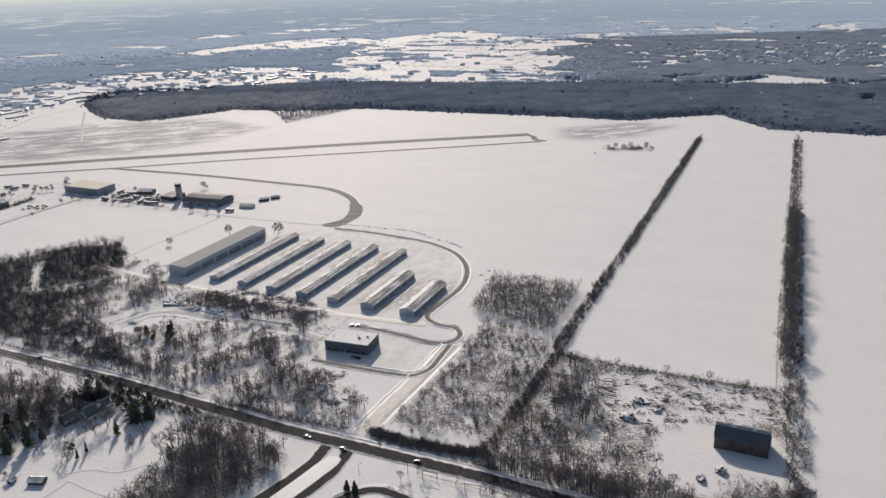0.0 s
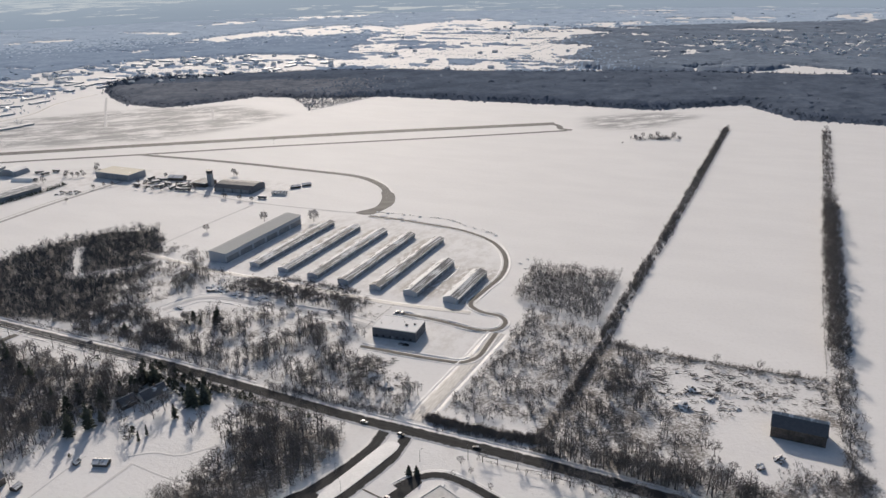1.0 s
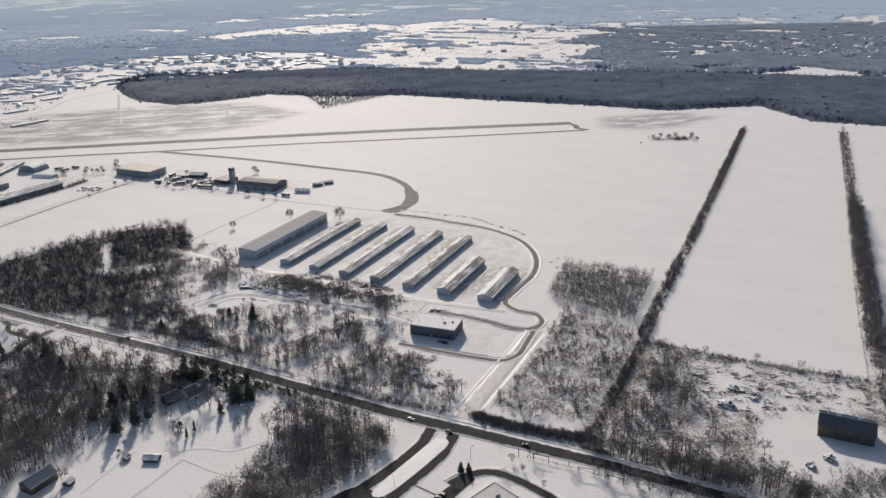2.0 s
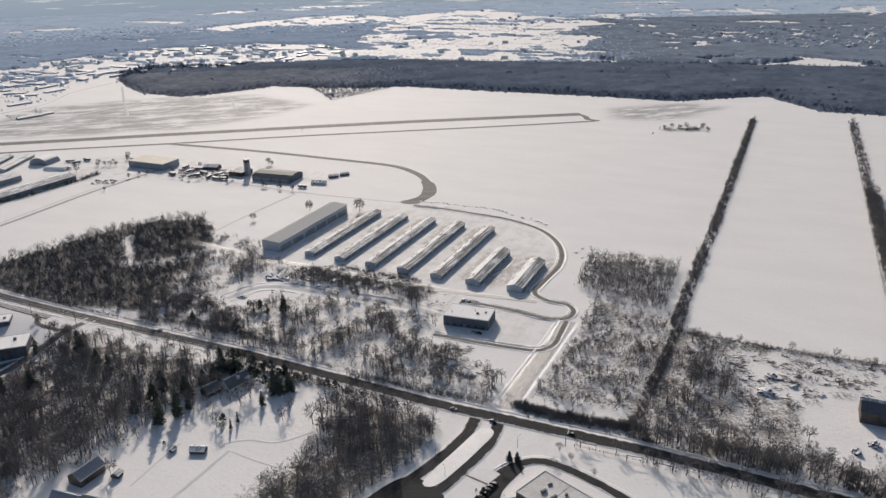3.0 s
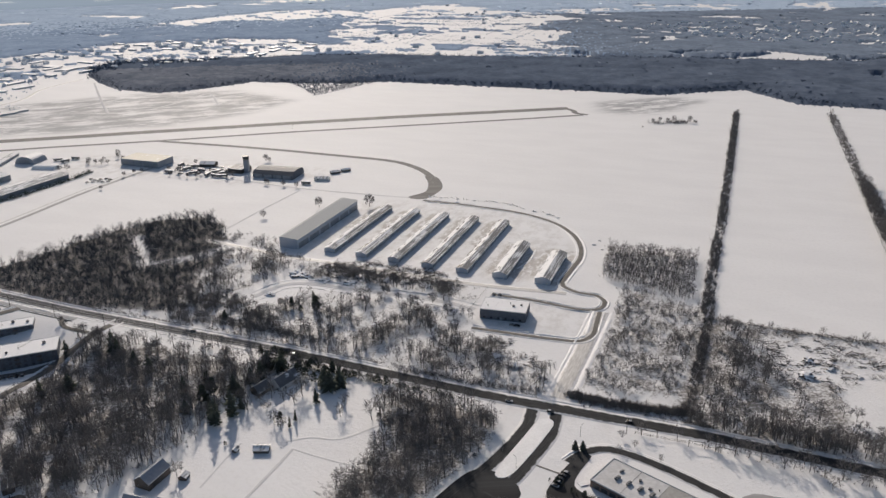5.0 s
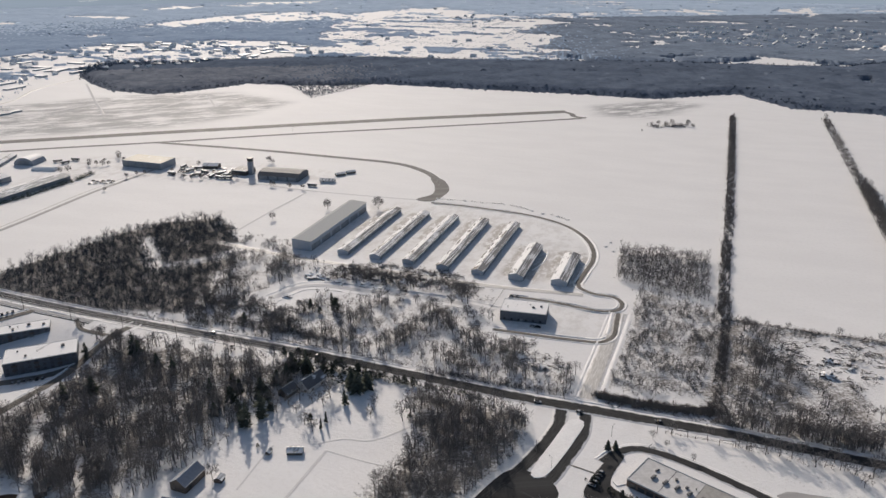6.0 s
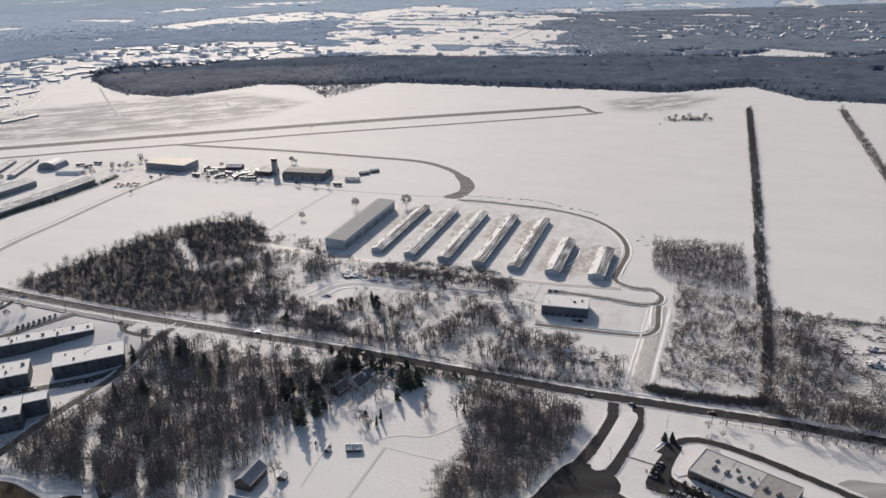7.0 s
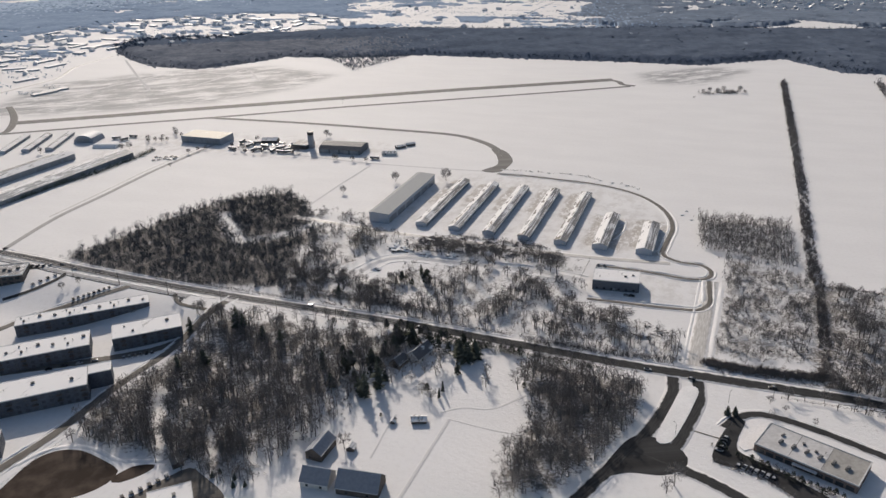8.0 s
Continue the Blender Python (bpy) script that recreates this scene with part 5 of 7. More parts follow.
# lone bare trees
lone = [(-248, 436, 0.8, 1), (-254, 428, 0.9, 3), (-245, 420, 0.8, 4), (-262, 424, 0.9, 7), (-230, 408, 0.7, 1), (-212, 414, 0.8, 3), (-225, 381, 0.62, 6), (-184, 396, 0.75, 4), (-236, 402, 0.55, 1), (-243, 396, 0.6, 4), (-231, 394, 0.5, 3), (-215, 400, 0.6, 0), (-211, 409, 0.65, 2), (-222, 404, 0.5, 7), (-246, 404, 0.6, 5), (-218, 440, 0.7, 1), (-236, 440, 0.75, 2), (-246, 434, 0.7, 5), (-285, 749, 0.75, 3), (-230, 775, 1.0, 1), (-176, 772, 1.3, 3), (-270, 335, 0.95, 1), (-220, 374, 0.62, 6), (-186, 384, 0.75, 4), (-109, 533, 1.15, 5), (-113, 537, 1.0, 2), (-122, 533, 0.7, 7), (-126, 487, 0.95, 3), (-130, 491, 0.8, 1), (-112, 512, 0.85, 3), (-108, 505, 0.7, 4), (-160, 556, 0.7, 4), (-158, 552, 0.8, 6), (-241, 539, 0.6, 1), (-211, 522, 0.55, 3), (-202, 511, 0.5, 6), (-174, 533, 0.6, 0), (-168, 506, 0.6, 4), (-126, 486, 0.6, 1), (-291, 371, 0.8, 2), (-303, 362, 0.75, 5), (-312, 350, 0.7, 1),
        (-542, 978, 0.6, 3), (-534, 981, 0.6, 1), (-526, 979, 0.6, 4), (-514, 1009, 0.7, 3), (-505, 1000, 0.6, 6), (-402, 964, 0.6, 1), (-430, 940, 0.6, 3), (-350, 900, 0.7, 5), (-345, 905, 0.65, 3), (-300, 868, 0.6, 1), (-278, 858, 0.7, 6), (-415, 928, 0.65, 4), (-385, 915, 0.55, 6), (-262, 852, 0.6, 3), (-545, 989, 0.6, 4), (-519, 982, 0.6, 6), (-666, 950, 0.7, 1), (-479, 920, 0.6, 3), (-489, 868, 0.5, 6), (-559, 953, 0.7, 0), (-567, 950, 0.65, 4), (-470, 930, 0.5, 1), (-462, 936, 0.5, 3),
        (142, 420, 0.55, 3), (116, 352, 0.85, 1), (110, 356, 0.9, 3), (121, 336, 0.75, 6), (158, 331, 0.45, 4), (168, 326, 0.5, 1), (112, 340, 0.8, 3), (150, 452, 0.55, 2), (176, 443, 0.6, 7), (120, 468, 0.5, 1), (196, 432, 0.5, 4), (-30, 336, 0.45, 3), (-20, 340, 0.45, 6), (-10, 326, 0.4, 4), (-58, 330, 0.42, 3), (-398, 520, 0.5, 1), (-404, 527, 0.5, 3), (-500, 560, 0.6, 3), (-489, 566, 0.5, 1), (-30, 286, 0.4, 1), (-104, 288, 0.9, 5), (-110, 283, 0.8, 4),
        (250, 1124, 0.62, 3), (262, 1127, 0.70, 1), (273, 1123, 0.72, 6), (284, 1127, 0.66, 0), (306, 1119, 0.85, 1), (224, 1092, 0.35, 6),
        (-423, 916, 0.5, 3), (-410, 912, 0.55, 6), (-399, 905, 0.5, 1), (-388, 906, 0.6, 3), (-297, 866, 0.5, 4), (-314, 970, 0.8, 1), (-309, 966, 0.6, 3), (-519, 1024, 0.6, 0), (-529, 998, 0.55, 6)]
lone = [(x, y, size * (1.4 if -266 < x < -205 and y < 446 else 1.0), k) for x, y, size, k in lone] + [(-160, 388, 1.15, 5), (-167, 379, 1.0, 2), (-155, 394, 1.0, 0)]
plant_trees("bare_tree", SOLITARY, BARK, TWIG, [p for p in lone if p[1] < 510], "leafless tree standing alone in snow", "tree", "lone trees")
plant_trees("bare_tree", BUSHY, BARK, TWIG, [p for p in lone if p[1] >= 510], "bushy leafless tree standing in a snowfield", "tree", "field trees")
lawn = [(-13, 351, 0.5, 3), (6, 345, 0.55, 1), (21, 337, 0.5, 4), (39, 330, 0.6, 6), (52, 325, 0.55, 3), (66, 317, 0.6, 1), (86, 307, 0.6, 7), (-25, 348, 0.4, 6), (70, 296, 0.55, 3), (100, 300, 0.6, 0)]
P = spline([(26, 331), (92, 297), (150, 270)], 7.0)
P = P + (1.2, 1.6) * rng.standard_normal(P.shape)
lawn += [(float(a), float(b), 0.42 + 0.36 * ((i * 3) % 5) / 5, i % 8) for i, (a, b) in enumerate(P)]
ux, uy = along_line([(20, 336), (92, 299), (150, 272)], 1.2, rng, 2.0)
stuff("lawn_brush", BUSHES, ux, uy, 0.4 + 0.5 * rng.random(len(ux)), TWIG, "thin dry brush along the lawn's edge", "scrub")
plant_trees("bare_tree", SOLITARY, BARK, TWIG, [(x, y, s * 1.45, k) for x, y, s, k in lawn], "thin leafless tree on a snowy lawn", "tree", "lawn trees")
ux, uy = scatter([(244, 1118), (262, 1134), (300, 1128), (318, 1122), (316, 1112), (270, 1112)], 2.0, rng, lambda x, y: patchy(x, y, 12, 0.0, 2.5))
stuff("clump_brush", BUSHES, ux, uy, 0.9 + 0.9 * rng.random(len(ux)), TWIG, "dense brush under a clump of trees", "scrub")


# ---- far woods and fields ----
FOREST = [(-841, 1814), (-797, 1711), (-735, 1605), (-690, 1545), (-591, 1485), (-507, 1525), (-432, 1590), (-352, 1566), (-250, 1545), (-163, 1556), (21, 1475), (227, 1393), (329, 1341), (500, 1370), (534, 1232), (683, 1154), (900, 1060), (1300, 900), (1900, 1300), (1700, 1700), (1000, 1700), (876, 1650), (414, 1790), (160, 1830), (-112, 1920), (-396, 1945), (-664, 1915), (-815, 1930)]
FARMS = [(-346, 2160), (-318, 2592), (-290, 3130), (-142, 3345), (127, 3482), (331, 3158), (454, 2858), (512, 2726), (326, 2499), (362, 2264), (294, 2069), (300, 1782), (108, 1854), (-111, 1885), (-263, 2002)]
TOWN = [(-1300, 1760), (-1073, 2020), (-1087, 2063), (-955, 2262), (-730, 2336), (-437, 2314), (-346, 2160), (-263, 2002), (-370, 1944), (-530, 1901), (-604, 1826), (-786, 1747), (-894, 1678), (-1150, 1577)]
SUBURB = [(560, 2400), (694, 2524), (1006, 2533), (1352, 2375), (1500, 2250), (1250, 1850), (958, 1874), (781, 2063), (672, 2203)]
FIELDS_WEST = [
    [(-1024, 2714), (-964, 2845), (-750, 3170), (-594, 3322), (-305, 3295), (-297, 2965), (-500, 2901), (-751, 2899), (-923, 2720)],
    [(-1175, 3569), (-909, 3749), (-868, 3571), (-1125, 3492)], [(-1653, 2937), (-1483, 3026), (-1438, 2931), (-1592, 2825)],
    [(-1240, 2513), (-1090, 2550), (-965, 2563), (-932, 2461), (-1082, 2486)], [(-1368, 3260), (-1074, 3114), (-1049, 3038), (-1345, 3205)],
    [(-911, 4000), (-397, 4005), (-479, 3740), (-756, 3788)]]
FIELDS_EAST = [
    [(621, 1765), (719, 1770), (787, 1874), (842, 1860), (826, 1793), (900, 1690), (880, 1635), (781, 1660), (660, 1675)],
    [(873, 3287), (1223, 3042), (1195, 2970), (844, 3176)], [(1263, 2787), (1504, 2867), (1454, 2810), (1262, 2740)],
    [(1509, 3191), (1720, 3224), (1572, 2920), (1416, 2988)], [(562, 1807), (609, 1919), (623, 1873), (569, 1758)],
    [(824, 1487), (875, 1505), (841, 1443), (817, 1454)], [(966, 2363), (1021, 2312), (971, 2232), (939, 2273)],
    [(530, 2081), (621, 2134), (594, 2064), (536, 2042)], [(499, 3146), (770, 3149), (734, 2998), (508, 2933)], [(527, 2700), (710, 2657), (700, 2619), (516, 2643)]]


def ripple(x, y, wide, deep, seed):
    """Noise in patches of a given width and depth, in line with the fields."""
    a, b = (0.9063 * x - 0.4226 * y) / wide, (0.4226 * x + 0.9063 * y) / deep
    return np.array([noise.noise(Vector((p, q, seed))) for p, q in zip(a, b)])


def wooded(x, y):
    """How wooded the far plain is: above nothing there are trees."""
    x, y = np.asarray(x, float), np.asarray(y, float)
    broad, middle, small, tiny = ripple(x, y, 520, 210, 3.1), ripple(x, y, 210, 75, 9.4), ripple(x, y, 75, 38, 2.2), ripple(x, y, 34, 24, 6.6)
    wx, wy = x + 110 * middle + 50 * small, y + 70 * middle + 60 * small
    w = 0.46 + 0.80 * broad + 0.55 * middle + 0.40 * small + 0.05 * tiny
    w = np.where((x > 350) & (y > 2600), w - 0.20, w)
    at = inside(wx, wy, FARMS)
    w[at] = (-0.20 + 0.55 * broad + 0.85 * middle + 0.75 * small + 0.3 * tiny)[at]
    at = inside(wx, wy, TOWN)
    w[at] = (-0.37 + 0.35 * broad + 0.65 * middle + 0.85 * small + 0.7 * tiny)[at]
    at = inside(wx, wy, SUBURB)
    w[at] = (0.13 + 0.30 * middle + 0.75 * small + 0.7 * tiny)[at]
    for field in FIELDS_WEST + FIELDS_EAST:
        w[inside(wx, wy, field)] = -0.6
    at = w < -0.5
    w[at] = (-0.30 + 0.7 * small + 0.5 * tiny)[at]
    near_field = (y < 1560 - 0.25 * np.abs(x)) | ((x > -640) & (x < 600) & (y < 1600)) | ((x < -560) & (x > -1000) & (y < 1800) & ~inside(x, y, TOWN))
    w[near_field] = -1
    w[inside(x, y, FOREST)] = 0.5
    for field in FIELDS_EAST[5:6]:
        w[inside(wx, wy, field)] = -0.6
    return w


def build_canopy():
    """The far woods' closed treetops: one uneven sheet that drops to the ground at the edges of the fields."""
    r = np.geomspace(1040, 4010, 200)
    a = np.radians(np.arange(44, 133, 0.14))
    R, A = np.meshgrid(r, a, indexing="ij")
    R = R * (1 + 0.003 * rng.standard_normal(R.shape))
    X, Y = (R * np.cos(A) - 117).ravel(), (R * np.sin(A)).ravel()
    w = wooded(X, Y)
    rim = smooth(off_line(X, Y, FOREST + FOREST[:1]) / 38)
    calm = np.where(R.ravel() > 1950, 0.3, 0.8)
    clumps = 1 + calm * (0.35 * ripple(X, Y, 46, 46, 1.7) + 0.25 * ripple(X, Y, 19, 19, 7.7))
    h = (0.25 + 0.75 * rim) * np.where(inside(X, Y, TOWN) | inside(X, Y, FARMS), 2.4, np.where(R.ravel() > 2000, 4.2, 8.0)) * smooth(w / 0.05) * clumps * (1 + 0.08 * calm * rng.random(len(w))) - 0.4
    n = len(a)
    i = (np.arange(len(r) - 1)[:, None] * n + np.arange(n - 1)[None, :]).ravel()
    F = np.stack([i, i + n, i + n + 1, i + 1], 1)
    F = F[(h[F] > 0).any(1)]
    close = inside(X, Y, FOREST)[F].any(1)
    thin = close & (X[F[:, 0]] < -230 + 60 * rng.standard_normal(len(F))) & (Y[F[:, 0]] < 1760)
    # Split by side and distance, as each part carries its own painted haze.
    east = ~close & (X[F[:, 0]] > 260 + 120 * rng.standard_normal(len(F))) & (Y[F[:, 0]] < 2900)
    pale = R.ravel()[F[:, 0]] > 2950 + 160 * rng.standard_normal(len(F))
    for name, chosen, material, label in (
            ("forest_canopy", close & ~thin, TWIG_FOREST, "closed leafless treetops of the forest behind the airfield"),
            ("forest_edge", thin, TWIG_THIN, "thin brownish leafless wood with snow between the crowns"),
            ("woods_east", east, TWIG_EAST, "leafless woods about the far suburb, blued as by haze"),
            ("woods_far", ~close & ~east & ~pale, TWIG_FAR, "leafless woods of the far plain, blue haze in their colour"),
            ("woods_far", ~close & ~east & pale, TWIG_PALE, "leafless woods closing the far plain, coloured pale for haze")):
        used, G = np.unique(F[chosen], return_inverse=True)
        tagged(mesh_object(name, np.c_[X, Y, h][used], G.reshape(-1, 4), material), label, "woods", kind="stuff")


build_canopy()
near_fx, near_fy = scatter(FOREST, 9.0, rng, lambda x, y: off_line(x, y, FOREST + FOREST[:1]) < 60)
thin_part = (near_fx < -200) & (near_fy < 1760)
stuff("forest_far", TUFTS, near_fx[~thin_part], near_fy[~thin_part], 0.55 + 0.35 * rng.random((~thin_part).sum()), TWIG_FOREST, "broad dark leafless forest behind the airfield", "woods")
stuff("forest_fringe", TUFTS, near_fx[thin_part], near_fy[thin_part], 0.45 + 0.35 * rng.random(thin_part.sum()), TWIG_THIN, "thin brownish trees along the forest's edge", "woods")
# hedges between the far fields and trees about the town
hx, hy = [], []
for _ in range(190):
    a, b = rng.uniform(-900, 500), rng.uniform(1950, 3000)
    way = (0.9063, -0.4226) if rng.random() < 0.7 else (0.4226, 0.9063)
    run = rng.uniform(60, 320)
    steps = np.cumsum(rng.uniform(1.0, 9.0, int(run / 5)))
    hx.extend(a - 0.3 * (b - 2000) + way[0] * steps + 2 * rng.standard_normal(len(steps)))
    hy.extend(b + way[1] * steps + 2 * rng.standard_normal(len(steps)))
hx, hy = np.array(hx), np.array(hy)
ok = inside(hx, hy, FARMS) | inside(hx, hy, TOWN)
hx, hy = hx[ok], hy[ok]
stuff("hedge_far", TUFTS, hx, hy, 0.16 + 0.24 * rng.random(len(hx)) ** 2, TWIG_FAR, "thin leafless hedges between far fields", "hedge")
hx, hy = scatter([(-1050, 1320), (-860, 1250), (-780, 1330), (-840, 1480), (-870, 1700), (-1050, 1720)], 11.0, rng, lambda x, y: (off_line(x, y, [(-940, 1180), (-880, 1335), (-830, 1443), (-834, 1560), (-797, 1673)]) > 10) & (ripple(x, y, 60, 26, 4.1) > 0.12))
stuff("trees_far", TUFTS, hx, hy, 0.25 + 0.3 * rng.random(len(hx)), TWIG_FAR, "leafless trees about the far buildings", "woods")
# the corner of the airfield in front of the forest: a thin wood behind a straight hedge
NOTCH = [(-352, 1566), (-320, 1490), (-291, 1414), (-225, 1492), (-163, 1560), (-250, 1556)]
hx, hy = scatter(NOTCH, 4.6, rng)
stuff("notch_trees", TUFTS, hx, hy, 0.26 + 0.26 * rng.random(len(hx)), TWIG_THIN, "thin brown leafless wood in the corner of the airfield", "woods")
hx, hy = along_line([(-291, 1412), (-225, 1490), (-165, 1566)], 2.2, rng, 0.8)
stuff("notch_hedge", TUFTS, hx, hy, 0.16 + 0.12 * rng.random(len(hx)), TWIG_FOREST, "straight dark hedge along the airfield's far corner", "hedge")


# ---- buildings ----
PIECES = {}


def piece(name, key, build, material, parent, m):
    """A small part whose mesh is shared by all pieces of the same key."""
    if key not in PIECES:
        bm = bmesh.new()
        build(bm)
        me = bpy.data.meshes.new(name)
        bmesh.ops.recalc_face_normals(bm, faces=bm.faces)
        bm.to_mesh(me)
        bm.free()
        me.materials.append(material)
        PIECES[key] = me
    ob = new(name, PIECES[key])
    ob.parent = parent
    ob.matrix_basis = m
    return ob


def window(parent, x, y, z, w, h, turn=0.0, name="window", glass=None):
    """A pane in a frame, with a sill, set on a wall that faces -y."""
    pane = piece(name, ("pane", w, h, glass is None), lambda bm: add_box(bm, -w / 2, w / 2, -0.03, 0.10, 0, h), glass or GLASS, parent, pose(x, y, z, 0, 0, turn))

    def surround(bm):
        t = 0.12
        add_box(bm, -w / 2 - t, w / 2 + t, -0.10, 0.05, -t, 0)
        add_box(bm, -w / 2 - t, w / 2 + t, -0.10, 0.05, h, h + t)
        add_box(bm, -w / 2 - t, -w / 2, -0.10, 0.05, 0, h)
        add_box(bm, w / 2, w / 2 + t, -0.10, 0.05, 0, h)
    piece("window_frame", ("frame", w, h), surround, FRAME, pane, Matrix.Identity(4))
    return pane


def slope_slab(bm, x0, z0, x1, z1, y0, y1, thick):
    """One slope of a roof, from the eave (x0, z0) to the ridge (x1, z1)."""
    add_prism(bm, [(x0, z0), (x1, z1), (x1, z1 + thick), (x0, z0 + thick)], y0, y1)


def gable_shell(root, W, L, eave, ridge, wall, roof_west, roof_east, over=0.5, thick=0.22, shift=0.0):
    """Walls with gables, two roof slopes, ridge cap and eave boards. Local x runs across, y along, from 0 to L."""
    bm = bmesh.new()
    add_prism(bm, [(-W / 2, -0.3), (W / 2, -0.3), (W / 2, eave), (shift, ridge), (-W / 2, eave)], 0, L)
    part("wall", bm, wall, root)
    fall = (ridge - eave) / (W / 2)
    for name, side, material in (("roof", -1, roof_west), ("roof", 1, roof_east)):
        bm = bmesh.new()
        slope_slab(bm, side * (W / 2 + over), eave - over * fall + 0.03, shift, ridge + 0.03, -over, L + over, thick)
        part(name, bm, material, root)
    bm = bmesh.new()
    add_prism(bm, [(shift - 0.35, ridge + thick - 0.06), (shift, ridge + thick + 0.14), (shift + 0.35, ridge + thick - 0.06)], -over - 0.02, L + over + 0.02)
    part("ridge_cap", bm, TRIM, root)
    for side in (-1, 1):
        x = side * (W / 2 + over)
        box("eave_board", TRIM, root, min(x, x + side * 0.12), max(x, x + side * 0.12), -over, L + over, eave - over * fall - 0.12, eave - over * fall + thick + 0.06)


def long_hangar(name, x, y, W, L, eave, ridge, bays, roofs, wall, label, group="", turn=-25.0, leaf=3.4, shift=0.0):
    root = thing(name, x, y, turn, label, "hangar", group)
    gable_shell(root, W, L, eave, ridge, wall, roofs[0], roofs[1], shift=shift)
    step = L / bays
    for i in range(bays):
        for side in (-1, 1):
            m = pose(side * W / 2, (i + 0.5) * step, 0, 0, 0, 90 * side)
            piece("door", (name, "door", step, leaf), lambda bm: (add_box(bm, -step * 0.42, -0.06, -0.09, 0.05, 0.05, leaf), add_box(bm, 0.06, step * 0.42, -0.06, 0.05, 0.05, leaf)), DOOR, root, m)
            piece("door_track", (name, "track", step), lambda bm: add_box(bm, -step * 0.46, step * 0.46, -0.16, 0.05, leaf + 0.02, leaf + 0.24), STEEL, root, m)
    for side in (-1, 1):
        piece("eave_trim", (name, "eave", W, L), lambda bm: add_box(bm, W / 2 + 0.42, W / 2 + 0.72, 0, L, eave - 0.25, eave + 0.12), TRIM, root, pose(0, L / 2 - side * L / 2, 0, 0, 0, 90 - side * 90))
    piece("door", (name, "small door"), lambda bm: add_box(bm, -0.5, 0.5, -0.07, 0.05, 0.05, 2.1, 0.02), PLASTER, root, pose(W * 0.28, 0, 0))
    return root


first = None
for i in range(5):
    m = pose(-210.3 + 29.05 * i, 646.4 - 14.55 * i, 0, 0, 0, -25)
    if first is None:
        first = long_hangar("row_hangar", -210.3, 646.4, 10.4, 127, 3.9, 5.3, 10, (ROOF_ROW, ROOF_PATCHY), SIDING, "long low metal row hangar with snow-patched roof", "row hangars")
    else:
        copy_thing(first, m)
long_hangar("small_hangar", -63.5, 573.5, 12.6, 75, 4.6, 6.6, 6, (ROOF_SNOWY, ROOF_PATCHY), SIDING, "white metal hangar with half snow-covered roof", "small hangars", leaf=3.8)
long_hangar("small_hangar", -30.0, 558.5, 13.4, 62, 4.8, 6.9, 5, (ROOF_SNOWY, ROOF_PATCHY), SIDING, "white metal hangar with half snow-covered roof near the lane", "small hangars", leaf=3.9)
long_hangar("large_hangar", -248.5, 661, 19.6, 121, 9.6, 10.4, 6, (ROOF_BARE, ROOF_BARE), SIDING, "large pale metal hangar with a grey sheet roof", leaf=5.2, shift=-6.5)


def flat_block(root, L, D, H, wall, roof, parapet=0.6):
    """Walls and a flat roof behind a low parapet. Local x runs along the front, y back from it."""
    box("wall", wall, root, 0, L, 0, D, -0.6, H)
    box("roof", roof, root, 0.3, L - 0.3, 0.3, D - 0.3, H, H + 0.18)
    bm = bmesh.new()
    add_box(bm, -0.12, L + 0.12, -0.12, 0.28, H - 0.35, H + parapet)
    add_box(bm, -0.12, L + 0.12, D - 0.28, D + 0.12, H - 0.35, H + parapet)
    add_box(bm, -0.12, 0.28, 0.28, D - 0.28, H - 0.35, H + parapet)
    add_box(bm, L - 0.28, L + 0.12, 0.28, D - 0.28, H - 0.35, H + parapet)
    part("parapet", bm, TRIM, root)


def roof_unit(parent, x, y, z, w=1.8, d=2.6, h=1.2, turn=0.0):
    """A rooftop ventilator: casing on a curb, with a cowl."""
    def build(bm):
        add_box(bm, -w / 2, w / 2, -d / 2, d / 2, 0.25, h, 0.06)
        add_box(bm, -w / 2 + 0.15, w / 2 - 0.15, -d / 2 + 0.15, d / 2 - 0.15, 0, 0.26)
        add_box(bm, -w * 0.3, w * 0.3, -d * 0.3, d * 0.3, h, h + 0.25, 0.05)
    return piece("roof_unit", ("unit", w, d, h), build, UNIT, parent, pose(x, y, z, 0, 0, turn))


def stack(parent, x, y, z, h=1.0, r=0.25):
    return piece("vent_pipe", ("pipe", h, r), lambda bm: (add_tube(bm, (0, 0, 0), (0, 0, h), r, r, 8), add_tube(bm, (0, 0, h), (0, 0, h + 0.2), r * 1.6, r * 0.6, 8)), STEEL, parent, pose(x, y, z))


# office beside the lane
office = thing("office_building", -88.2, 503.7, -19.0, "two-storey pale office building with a snowed flat roof", "building")
flat_block(office, 34.5, 20.5, 8.0, APARTMENT, ROOF_FLAT, 0.35)
for i in range(6):
    window(office, 3.4 + 5.4 * i, 0, 1.0, 1.5, 1.3)
for i in range(4):
    window(office, 34.5, 3.0 + 4.6 * i, 4.4, 1.5, 1.3, 90)
box("entrance_door", DOOR, office, 15.0, 17.2, -0.10, 0.06, 0.0, 2.4)
stack(office, 5, 6, 8.18, 1.3)
stack(office, 21, 13, 8.18, 0.9)
roof_unit(office, 24, 9, 8.18, 2.0, 1.6, 0.9)
roof_unit(office, 29.5, 12, 8.18, 1.6, 1.4, 0.8)

